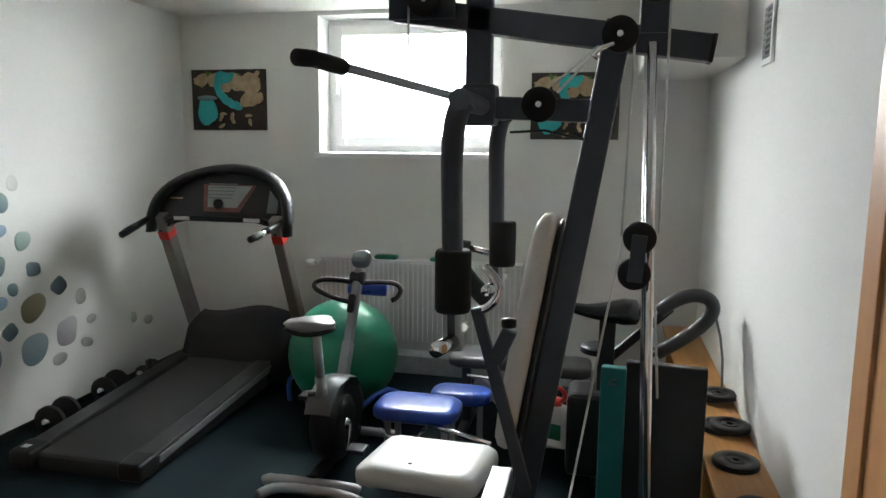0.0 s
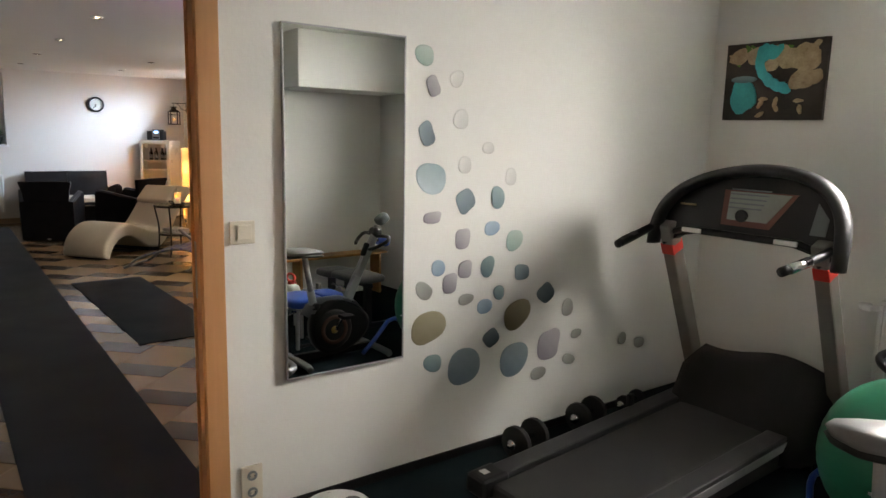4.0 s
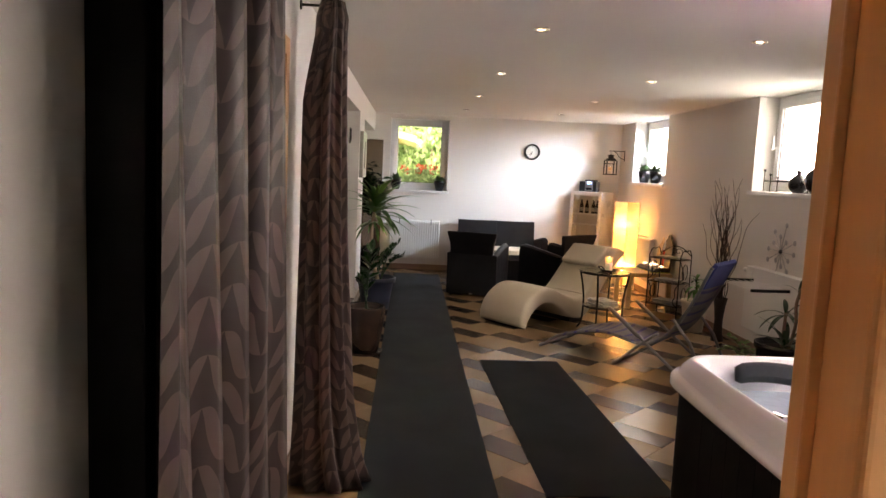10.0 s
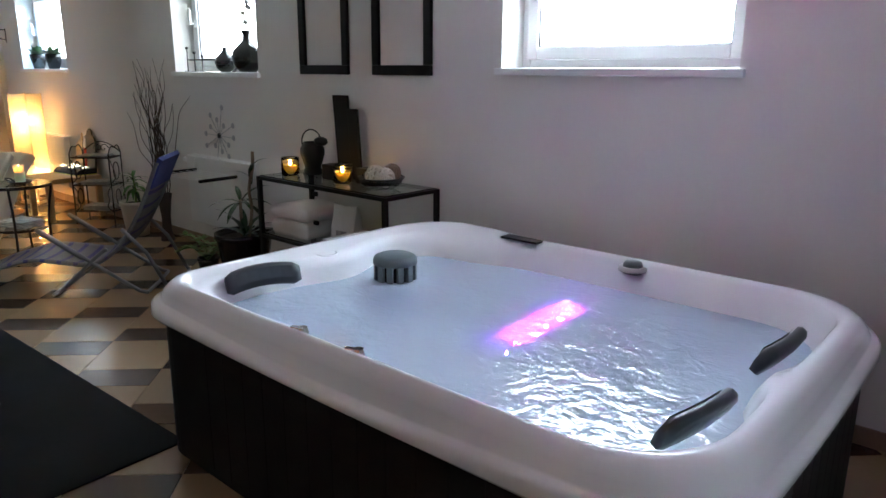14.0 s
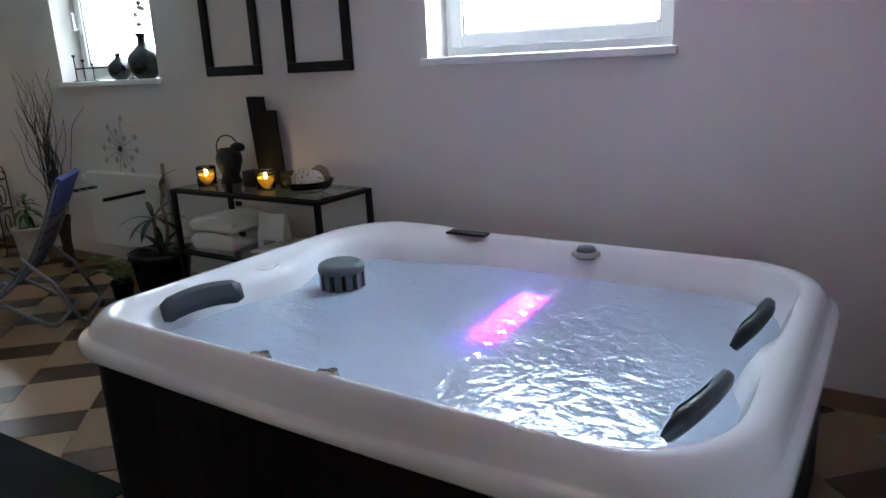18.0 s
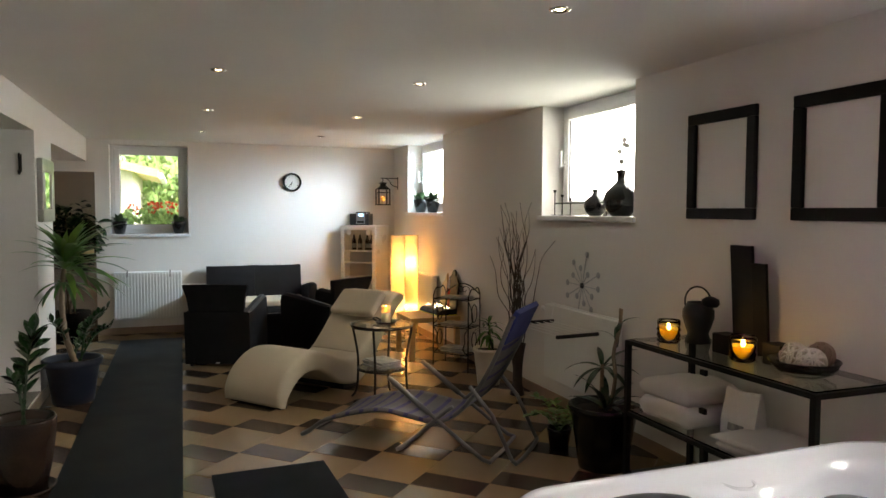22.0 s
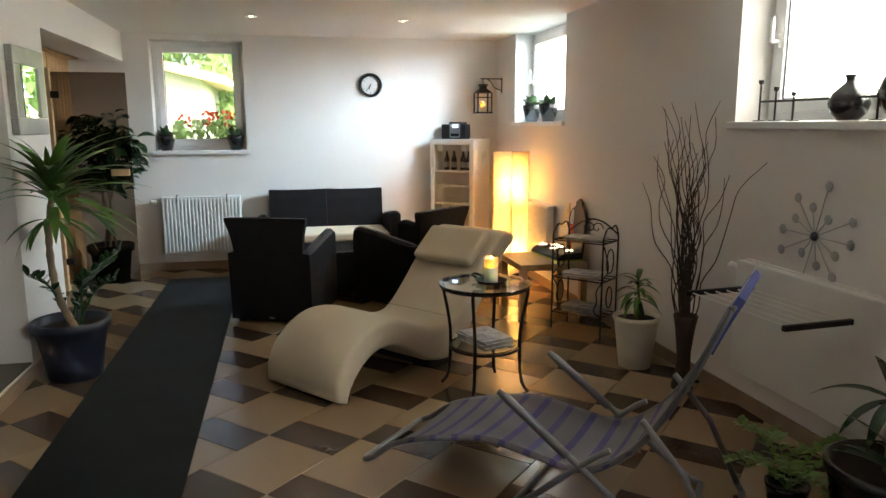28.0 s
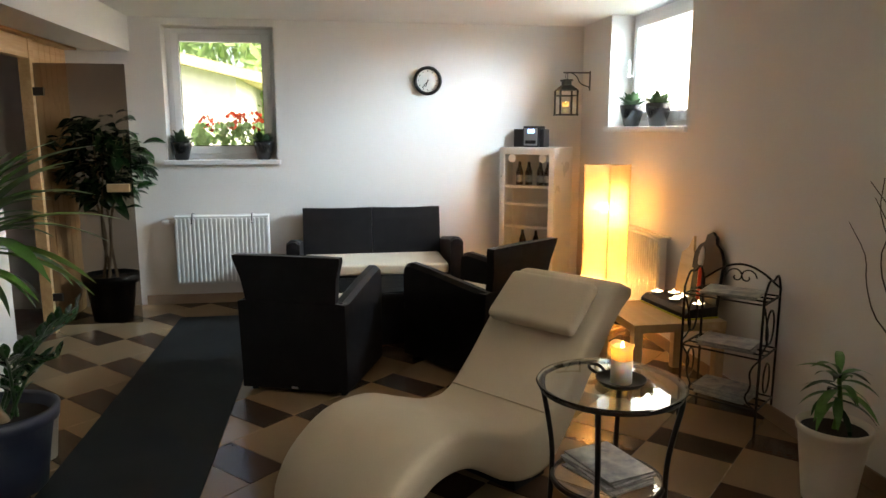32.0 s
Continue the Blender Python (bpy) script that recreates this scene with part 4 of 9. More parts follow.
def armchair(x, y, turn, label):
    """Rattan armchair; its front looks along local +x."""
    c = thing("armchair", x, y, 0, turn, label, "armchair", "rattan seats round the table")
    part("body", B(loft([[(-0.30, -0.22, 0.03), (0.33, -0.22, 0.03), (0.33, 0.22, 0.03), (-0.30, 0.22, 0.03)], [(-0.29, -0.22, 0.38), (0.34, -0.22, 0.38), (0.34, 0.22, 0.38), (-0.29, 0.22, 0.38)]])), M_WICKER, c)
    for s in (-1, 1):
        rings = []
        for px, top in ((-0.33, 0.565), (-0.1, 0.60), (0.15, 0.64), (0.32, 0.66), (0.365, 0.645), (0.375, 0.60)):
            a, b = s * 0.235, s * 0.325
            rings.append([(px, a, 0.03), (px, b, 0.03), (px, b, top - 0.025), (px, (a + b) / 2 + s * 0.02, top), (px, (a + b) / 2 - s * 0.02, top), (px, a, top - 0.025)])
        part("armrest", B(loft(rings)), M_WICKER, c)
    rings = []
    for z, off, half in ((0.03, -0.30, 0.325), (0.555, -0.33, 0.325), (0.565, -0.335, 0.272), (0.70, -0.36, 0.287), (0.81, -0.38, 0.318), (0.835, -0.385, 0.318)):
        rings.append([(off - 0.025, -half, z), (off + 0.03, -half, z), (off + 0.035, 0, z + 0.004), (off + 0.03, half, z), (off - 0.025, half, z), (off - 0.03, 0, z + 0.004)])
    part("backrest", B(loft(rings)), M_WICKER, c)
    part("seat_cushion", B(box(-0.26, -0.23, 0.385, 0.35, 0.23, 0.46, 0.03, 3)), M_CUSHION, c, "cream seat cushion")
    part("maker_label", B(box(-0.334, -0.02, 0.035, -0.326, 0.02, 0.05, 0.001)), M_STEEL, c, "small metal label")
    for px in (-0.27, 0.32):
        for py in (-0.28, 0.28):
            part("foot", B(lathe([(0, 0), (0.018, 0), (0.018, 0.031), (0, 0.031)], 10, at=(px, py, 0))), M_BLACK, c)
    return c


armchair(-11.32, 2.28, 160, "black woven rattan armchair with a cream cushion")
armchair(-11.50, 3.35, 217, "black woven rattan armchair with a cream cushion beside the lounger")

sofa = thing("rattan_sofa", -12.96, 2.74, 0, 0, "black woven rattan two-seat sofa with cream cushion against the wall", "sofa", "rattan seats round the table")
part("body", B(box(-0.30, -0.60, 0.04, 0.33, 0.60, 0.36, 0.01)), M_WICKER, sofa)
for s in (-1, 1):
    rings = []
    for px, top in ((-0.33, 0.565), (-0.1, 0.60), (0.15, 0.64), (0.32, 0.66), (0.365, 0.645), (0.375, 0.60)):
        a, b = s * 0.605, s * 0.71
        rings.append([(px, a, 0.03), (px, b, 0.03), (px, b, top - 0.025), (px, (a + b) / 2 + s * 0.02, top), (px, (a + b) / 2 - s * 0.02, top), (px, a, top - 0.025)])
    part("armrest", B(loft(rings)), M_WICKER, sofa)
for y0, y1 in ((-0.605, -0.002), (0.002, 0.605)):
    rings = []
    m_ = (y0 + y1) / 2
    for z, off in ((0.36, -0.24), (0.55, -0.26), (0.75, -0.29), (0.845, -0.31)):
        dz = 0.0 if z < 0.8 else 0.012
        rings.append([(off - 0.04, y0, z), (off + 0.03, y0, z), (off + 0.035, m_, z - dz), (off + 0.03, y1, z), (off - 0.04, y1, z), (off - 0.045, m_, z - dz)])
    part("backrest", B(loft(rings)), M_WICKER, sofa)
part("seat_cushion", B(box(-0.22, -0.595, 0.365, 0.36, 0.595, 0.45, 0.03, 3)), M_CUSHION, sofa, "cream seat cushion")
for px in (-0.27, 0.32):
    for py in (-0.65, 0.65):
        part("foot", B(lathe([(0, 0), (0.018, 0), (0.018, 0.041), (0, 0.041)], 10, at=(px, py, 0))), M_BLACK, sofa)

ct = thing("coffee_table", -12.05, 2.72, 0, 8, "low black rattan coffee table with a glass top", "table", "rattan seats round the table")
part("body", B(box(-0.26, -0.26, 0.03, 0.26, 0.26, 0.38, 0.008)), M_WICKER, ct)
part("rim", B(box(-0.29, -0.29, 0.38, 0.29, 0.29, 0.405, 0.006)), M_WICKER, ct)
part("glass_top", B(box(-0.285, -0.285, 0.407, 0.285, 0.285, 0.413, 0.002)), M_CLEAR, ct)
for px in (-0.23, 0.23):
    for py in (-0.23, 0.23):
        part("foot", B(lathe([(0, 0), (0.016, 0), (0.016, 0.031), (0, 0.031)], 10, at=(px, py, 0))), M_BLACK, ct)


def spline(pts, n):
    """Catmull-Rom through points."""
    pts = [Vector(p) for p in pts]
    q = [pts[0] * 2 - pts[1], *pts, pts[-1] * 2 - pts[-2]]
    out = []
    for i in range(1, len(q) - 2):
        for k in range(n):
            t = k / n
            a, b, c, d = q[i - 1:i + 3]
            out.append(0.5 * ((2 * b) + (c - a) * t + (2 * a - 5 * b + 4 * c - d) * t * t + (3 * b - a - 3 * c + d) * t ** 3))
    out.append(pts[-1])
    return out


# chaise longue: a wave-shaped body, foot end at local x = 0
ch = thing("chaise_lounge", -9.46, 2.36, 0, 128.5, "cream suede wave-shaped lounge chair with a head cushion", "lounge chair")
top = spline([(-0.02, 0, 0.03), (-0.02, 0, 0.14), (0.06, 0, 0.28), (0.24, 0, 0.395), (0.45, 0, 0.40), (0.66, 0, 0.325), (0.84, 0, 0.265), (1.00, 0, 0.275), (1.16, 0, 0.40), (1.34, 0, 0.585), (1.52, 0, 0.745), (1.62, 0, 0.785), (1.70, 0, 0.755)], 4)
low = spline([(0.06, 0, 0.0), (0.10, 0, 0.08), (0.18, 0, 0.17), (0.30, 0, 0.235), (0.45, 0, 0.235), (0.60, 0, 0.16), (0.78, 0, 0.05), (1.02, 0, 0.03), (1.22, 0, 0.20), (1.40, 0, 0.41), (1.58, 0, 0.60), (1.66, 0, 0.66), (1.71, 0, 0.70)], 4)
HW, rings = 0.31, []
for a, b in zip(top, low):
    r = []
    c = (a + b) / 2
    for y, k in ((-HW, 0.55), (-HW + 0.008, 0.80), (-HW + 0.03, 0.94), (-HW + 0.075, 1.0), (0, 1.02), (HW - 0.075, 1.0), (HW - 0.03, 0.94), (HW - 0.008, 0.80), (HW, 0.55)):
        p = c + (a - c) * k
        r.append((p.x, y, p.z))
    for y, k in ((HW, 0.72), (HW - 0.012, 0.92), (HW - 0.05, 1.0), (0, 1.0), (-HW + 0.05, 1.0), (-HW + 0.012, 0.92), (-HW, 0.72)):
        p = c + (b - c) * k
        r.append((p.x, y, p.z))
    rings.append(r)
part("body", B(loft(rings)), M_SUEDE, ch, smooth=True)
pil = part("head_cushion", B(box(-0.15, -0.25, 0, 0.15, 0.25, 0.075, 0.034, 4)), M_SUEDE, ch, "cream head cushion", smooth=True)
pil.matrix_basis = pose(1.40, 0.0, 0.655, 0, -40, 0)
part("seam", B(tube([(1.02, -HW + 0.03, 0.29), (1.02, 0, 0.292), (1.02, HW - 0.03, 0.29)], 0.004, 6)), M_SUEDE, ch)
part("glide", B(box(0.03, -0.28, 0, 0.1, 0.28, 0.02), box(0.80, -0.28, 0, 1.02, 0.28, 0.045)), M_BLACK, ch)

# round glass side table with candle
rt = thing("side_table", -9.32, 3.40, 0, 14, "round glass side table on four curved black iron legs", "side table")
part("glass_top", B(lathe([(0, 0.627), (0.264, 0.627), (0.268, 0.631), (0.264, 0.636), (0, 0.636)], 48)), M_CLEAR, rt)
part("top_ring", B(tube([(0.252 * math.cos(a), 0.252 * math.sin(a), 0.617) for a in [i * math.pi / 24 for i in range(48)]], 0.008, 8, closed=True)), M_IRON, rt, smooth=True)
part("shelf_ring", B(tube([(0.20 * math.cos(a), 0.20 * math.sin(a), 0.262) for a in [i * math.pi / 24 for i in range(48)]], 0.009, 8, closed=True)), M_IRON, rt, smooth=True)
part("shelf_glass", B(lathe([(0, 0.270), (0.195, 0.270), (0.195, 0.275), (0, 0.275)], 40)), M_CLEAR, rt)
for k in range(4):
    a = math.pi / 4 + k * math.pi / 2
    pts = [(r * math.cos(a), r * math.sin(a), z) for r, z in ((0.250, 0.619), (0.252, 0.585), (0.228, 0.48), (0.208, 0.36), (0.206, 0.26), (0.212, 0.12), (0.225, 0.05), (0.262, 0.008))]
    part("leg", B(tube(pts, 0.010, 8, smooth=2)), M_IRON, rt, smooth=True)
hd = thing("candle_holder", -9.30, 3.43, 0.636, 30, "black iron candle tray with a loop handle", "candle holder")
part("tray", B(lathe([(0, 0.004), (0.07, 0.004), (0.088, 0.02), (0.092, 0.02), (0.075, 0.0), (0, 0.0)], 32)), M_IRON, hd, smooth=True)
part("loop_handle", B(tube([(-0.088, 0.02, 0.016), (-0.125, 0.03, 0.03), (-0.145, 0, 0.035), (-0.125, -0.03, 0.03), (-0.088, -0.02, 0.016)], 0.006, 8, smooth=2)), M_IRON, hd)


def lit_wax(name, base, through):
    """Thin wax that a flame shines through."""
    m = bpy.data.materials.new(name)
    m.use_nodes = True
    nt = m.node_tree
    tr, mx = nt.nodes.new("ShaderNodeBsdfTranslucent"), nt.nodes.new("ShaderNodeMixShader")
    nt.nodes["Principled BSDF"].inputs["Base Color"].default_value = (*base, 1)
    tr.inputs["Color"].default_value = (*through, 1)
    mx.inputs[0].default_value = 0.6
    nt.links.new(nt.nodes["Principled BSDF"].outputs[0], mx.inputs[1])
    nt.links.new(tr.outputs[0], mx.inputs[2])
    nt.links.new(mx.outputs[0], nt.nodes["Material Output"].inputs["Surface"])
    return m


M_WAXLIT = lit_wax("thin lit wax", (0.78, 0.70, 0.55), (0.95, 0.72, 0.40))
M_WAXGREEN = lit_wax("yellow-green wax", (0.50, 0.48, 0.12), (0.85, 0.60, 0.12))


def pillar_candle(x, y, z, r, h, label, energy, name="pillar_candle"):
    c = thing(name, x, y, z, 0, label, "candle")
    part("wax", B(lathe([(0, 0.0), (r, 0), (r, h * 0.62), (0, h * 0.62)], 28)), M_WAX, c, smooth=True)
    rim = [[(f * math.cos(q) * (1 + 0.03 * math.sin(3 * q + 1)), f * math.sin(q) * (1 + 0.03 * math.sin(3 * q + 1)), zz + (k > 0) * 0.006 * math.sin(2 * q + 0.6)) for q in [i * math.pi / 14 for i in range(28)]] for k, (f, zz) in enumerate(((r, h * 0.62), (r, h * 0.84), (r * 1.14, h), (r * 1.05, h + 0.003), (r * 0.9, h * 0.86), (r * 0.75, h * 0.72)))]
    part("wax_rim", B(loft(rim)), M_WAXLIT, c, "thin melted rim, lit through by the flame", smooth=True)
    part("wick", B(tube([(0, 0, h * 0.70), (0.002, 0, h * 0.80)], 0.0012, 6)), M_BLACK, c)
    part("flame", B(lathe([(0, h * 0.74), (0.007, h * 0.79), (0.010, h * 0.85), (0.006, h * 0.95), (0, h + 0.012)], 12)), M_FLAME, c, "small yellow flame", smooth=True)
    ld = bpy.data.lights.new("candle_light", "POINT")
    ld.energy, ld.color, ld.shadow_soft_size = energy * LAMP, (1.0, 0.52, 0.18), 0.008
    new("candle_light", ld).location = (x, y, z + h * 0.92)
    return c


pillar_candle(-9.30, 3.43, 0.641, 0.038, 0.14, "lit cream pillar candle on the glass table", 0.9)


def magazine(x, y, z, turn, w, d, h, label):
    g = thing("magazine_stack", x, y, z, turn, label, "magazines")
    k = max(1, round(h / 0.008))
    for i in range(k):
        part("magazine", B(box(-w / 2, -d / 2, 0, w / 2, d / 2, h / k - 0.0006, 0.001)), M_PAPER, g).matrix_basis = pose(0.006 * math.sin(i * 2.1), 0.005 * math.cos(i * 3.3), i * h / k, 0, 0, 5 * math.sin(i * 1.7))


magazine(-9.32, 3.40, 0.276, 20, 0.27, 0.20, 0.055, "stack of magazines under the glass table")

# folding sun lounger
M_LTUBE = mat("dull grey lounger tube", (0.20, 0.205, 0.215), 0.45, 0.5, vary=0.1, bump=0.03)
dk = thing("sun_lounger", -8.52, 2.65, 0, 47.5, "folding garden lounger with blue and grey striped fabric", "sun lounger")
dk.scale = (1.02, 0.94, 1.02)
prof = spline([(0.0, 0, 0.04), (0.12, 0, 0.13), (0.32, 0, 0.20), (0.55, 0, 0.25), (0.74, 0, 0.235), (0.90, 0, 0.215), (1.02, 0, 0.245), (1.165, 0, 0.375), (1.31, 0, 0.62), (1.43, 0, 0.90)], 4)
for y in (0.0, 0.54):
    part("side_rail", B(tube([(p.x, y, p.z) for p in prof], 0.0135, 10)), M_LTUBE, dk, smooth=True)
part("head_bar", B(tube([(1.43, 0, 0.90), (1.45, 0.05, 0.93), (1.45, 0.49, 0.93), (1.43, 0.54, 0.90)], 0.0135, 10, smooth=1)), M_LTUBE, dk)
part("foot_bar", B(tube([(0.0, 0, 0.04), (-0.05, 0.0, 0.016), (-0.06, 0.03, 0.015), (-0.06, 0.51, 0.015), (-0.05, 0.54, 0.016), (0.0, 0.54, 0.04)], 0.0135, 10, smooth=1)), M_LTUBE, dk)
stripe = [mat("grey sling fabric", (0.135, 0.128, 0.14), 0.8, vary=0.1, fine=240, bump=0.4), mat("violet blue stripe fabric", (0.045, 0.041, 0.145), 0.8, vary=0.1, fine=240, bump=0.4)]
fabric = [p for p in prof if p.x > 0.10]
cum = [0.0]
for a, b in zip(fabric, fabric[1:]):
    cum.append(cum[-1] + (b - a).length)


def at_len(s):
    for i in range(len(cum) - 1):
        if cum[i + 1] >= s - 1e-6:
            return fabric[i].lerp(fabric[i + 1], (s - cum[i]) / max(1e-6, cum[i + 1] - cum[i]))
    return fabric[-1]


s0 = 0.0
wide = True
while s0 < cum[-1] - 0.01:
    s1 = min(cum[-1], s0 + (0.078 if wide else 0.030))
    rows = []
    for k in range(4):
        p = at_len(s0 + (s1 - s0) * k / 3)
        rows.append([(p.x, -0.017, p.z), (p.x, -0.004, p.z + 0.017), (p.x, 0.02, p.z + 0.004), (p.x, 0.15, p.z - 0.006), (p.x, 0.27, p.z - 0.010), (p.x, 0.39, p.z - 0.006), (p.x, 0.52, p.z + 0.004), (p.x, 0.544, p.z + 0.017), (p.x, 0.557, p.z)])
    part("fabric_stripe", B(loft(rows, caps=False, closed=False), loft([[(a, b, c - 0.003) for a, b, c in r] for r in rows], caps=False, closed=False)), stripe[0 if wide else 1], dk, smooth=True)
    s0, wide = s1, not wide
part("head_pad", B(loft([[(x, 0.0, z), (x, 0.54, z), (x + 0.022, 0.52, z - 0.022), (x + 0.022, 0.02, z - 0.022)] for x, z in ((1.36, 0.755), (1.39, 0.825), (1.42, 0.89), (1.45, 0.95))])), mat("blue head pad cloth", (0.04, 0.055, 0.22), 0.8, fine=200, bump=0.3), dk, "blue head pad")
for y in (-0.02, 0.56):
    part("rear_leg", B(tube([(0.62, y, 0.47), (0.70, y, 0.42), (1.24, y, 0.03), (1.30, y, 0.016)], 0.0125, 10, smooth=1)), M_LTUBE, dk, smooth=True)
    part("front_leg", B(tube([(1.06, y, 0.33), (1.0, y, 0.29), (0.72, y, 0.03), (0.68, y, 0.016)], 0.0125, 10, smooth=1)), M_LTUBE, dk, smooth=True)
    part("back_stay", B(tube([(1.17, y, 0.47), (1.32, y, 0.30), (1.44, y, 0.05)], 0.0125, 10)), M_LTUBE, dk, smooth=True)
part("rear_base", B(tube([(1.30, -0.02, 0.014), (1.31, 0.27, 0.014), (1.30, 0.56, 0.014)], 0.0125, 10)), M_LTUBE, dk)
part("front_base", B(tube([(0.68, -0.02, 0.014), (0.68, 0.56, 0.014)], 0.0125, 10)), M_LTUBE, dk)
part("stay_base", B(tube([(1.44, -0.02, 0.05), (1.47, 0.0, 0.016), (1.47, 0.54, 0.016), (1.44, 0.56, 0.05)], 0.0125, 10, smooth=1)), M_LTUBE, dk)
for y in (-0.02, 0.56):
    part("arm_grip", B(tube([(0.615, y, 0.474), (0.66, y, 0.444), (0.90, y, 0.271)], [0.014, 0.018, 0.018], 12)), M_LTUBE, dk, "thick grey arm bar", smooth=True)

# square wooden table, tea-light stand and plaque
lt = thing("square_table", -10.89, 4.345, 0, 0, "low square light-wood table beside the floor lamp", "table")
part("tabletop", B(box(-0.28, -0.28, 0.40, 0.28, 0.28, 0.45, 0.004)), M_BIRCH, lt)
for px in (-0.25, 0.25):
    for py in (-0.25, 0.25):
        part("leg", B(box(px - 0.027, py - 0.027, 0, px + 0.027, py + 0.027, 0.40, 0.003)), M_BIRCH, lt)
th = thing("tealight_stand", -10.915, 4.475, 0.45, 6, "black tea-light block with five lit candles on the square table", "candle stand")
# bright lime plate added; its colour stands in for a lit edge
part("foot", B(box(-0.245, -0.115, 0.0, 0.245, 0.115, 0.010, 0.003)), mat("lime lacquer", (0.62, 0.60, 0.05), 0.3, bump=0.0), th, "lime-yellow plate that paints in the lit edge")
part("base", B(loft([[(-0.24, -0.11, 0.010), (0.24, -0.11, 0.010), (0.24, 0.11, 0.010), (-0.24, 0.11, 0.010)], [(-0.24, -0.105, 0.03), (0.24, -0.105, 0.03), (0.24, 0.11, 0.03), (-0.24, 0.11, 0.03)], [(-0.235, -0.075, 0.058), (0.235, -0.075, 0.058), (0.235, 0.105, 0.068), (-0.235, 0.105, 0.068)]])), M_BLACK, th)
M_TEA = glow("lit tea-light wax", (1.0, 0.80, 0.55), 5)
for px, py in ((-0.18, -0.03), (-0.13, 0.055), (-0.02, 0.045), (0.02, -0.035), (0.165, 0.03)):
    light = part("tealight", B(lathe([(0, -0.012), (0.036, -0.012), (0.040, 0.012), (0.037, 0.012), (0.034, 0.006), (0, 0.006)], 20)), M_STEEL, th, "tin tea-light cup")
    light.matrix_basis = pose(px, py, 0.065, 3)
    part("flame", B(lathe([(0, 0.0105), (0.033, 0.0075), (0.030, 0.009), (0.008, 0.012), (0.006, 0.020), (0, 0.032)], 14)), M_TEA, light, "glowing wax and flame")
pq = thing("wooden_plaque", -11.13, 4.60, 0.45, 0, "light wooden board leaning on the wall", "board")
part("board", B(slab([(-0.09, 0), (0.09, 0), (0.09, 0.3), (0.05, 0.33), (0.02, 0.42), (-0.02, 0.34), (-0.09, 0.30)], 0, 0.018)), M_BIRCH, pq).matrix_basis = pose(0, 0.02, 0.0, 82, 0, 0)
mk = thing("carved_ornament", -10.895, 4.60, 0.45, 0, "dark arched ornament with a silver spoon motif", "ornament")
part("back", B(slab([(-0.165, 0), (0.165, 0), (0.165, 0.32), (0.12, 0.38), (0.06, 0.41), (0.05, 0.45), (0, 0.475), (-0.05, 0.45), (-0.06, 0.41), (-0.12, 0.38), (-0.165, 0.32)], 0, 0.02)), M_BLACK, mk).matrix_basis = pose(0, 0.03, 0, 84, 0, 0)
part("motif", B(lathe([(0, 0), (0.028, 0.02), (0.032, 0.06), (0.02, 0.11), (0.008, 0.13), (0, 0.13)], 14, squash=0.3)), M_STEEL, mk, smooth=True).matrix_basis = pose(0, -0.005, 0.26, -6, 0, 0)
part("stem", B(tube([(0, -0.01, 0.02), (0, 0.0, 0.27)], 0.012, 8)), mat("red enamel", (0.45, 0.04, 0.02), 0.3), mk)

# iron magazine rack
rk = thing("magazine_rack", -10.33, 4.47, 0, 40, "black wrought-iron shelf rack with magazines", "rack")
RW, RD = 0.20, 0.13
for x in (-RW, RW):
    for y in (-RD, RD):
        part("post", B(tube([(x, y, 0.0), (x, y, 0.72)], 0.007, 8)), M_IRON, rk)
for z in (0.13, 0.40, 0.68):
    for y in (-RD, -RD / 3, RD / 3, RD):
        part("shelf_wire", B(tube([(-RW, y, z), (RW, y, z)], 0.005, 6)), M_IRON, rk)
    for x in (-RW, RW):
        part("shelf_end", B(tube([(x, -RD, z), (x, RD, z)], 0.006, 6)), M_IRON, rk)
for x in (-RW, RW):
    part("side_scroll", B(tube([(x, -RD, 0.72), (x, -RD * 0.5, 0.80), (x, 0, 0.775), (x, RD * 0.6, 0.81), (x, RD, 0.72)], 0.006, 8, smooth=2), tube([(x, 0.06 * math.cos(a), 0.54 + 0.09 * math.sin(a)) for a in [i * math.pi / 10 for i in range(20)]], 0.005, 6, closed=True), tube([(x, -RD, 0.42), (x, 0, 0.47), (x, -RD + 0.02, 0.66)], 0.005, 6, smooth=2), tube([(x, 0.05 * math.cos(a), 0.27 + 0.08 * math.sin(a)) for a in [i * math.pi / 10 for i in range(20)]], 0.005, 6, closed=True)), M_IRON, rk)
part("back_scroll", B(tube([(-RW, RD, 0.72), (-0.1, RD, 0.80), (0, RD, 0.83), (0.1, RD, 0.80), (RW, RD, 0.72)], 0.006, 8, smooth=2), *[tube([(s * 0.03 + s * 0.05 * (1 - k / 14) * math.cos(k * 0.55), RD, 0.755 + 0.05 * (1 - k / 14) * math.sin(k * 0.55)) for k in range(13)], 0.004, 6) for s in (-1, 1)]), M_IRON, rk)
for x, y in ((-RW, -RD), (RW, -RD)):
    part("front_curl", B(tube([(x, y, 0.40), (x * 0.75, y, 0.33), (x * 0.85, y, 0.25), (x * 0.65, y, 0.18), (x, y, 0.13)], 0.005, 6, smooth=2)), M_IRON, rk)
magazine(-10.33, 4.47, 0.686, 40, 0.28, 0.20, 0.02, "magazines lying on the iron rack")
magazine(-10.33, 4.47, 0.406, 46, 0.28, 0.20, 0.03, "magazines on the rack's middle shelf")
magazine(-10.33, 4.47, 0.136, 36, 0.27, 0.20, 0.05, "magazines on the rack's lower shelf")

# paper floor lamp
fl = thing("floor_lamp", -12.03, 4.44, 0, 30, "tall square paper floor lamp glowing warm yellow", "floor lamp")
M_SHADE = bpy.data.materials.new("glowing rice paper")
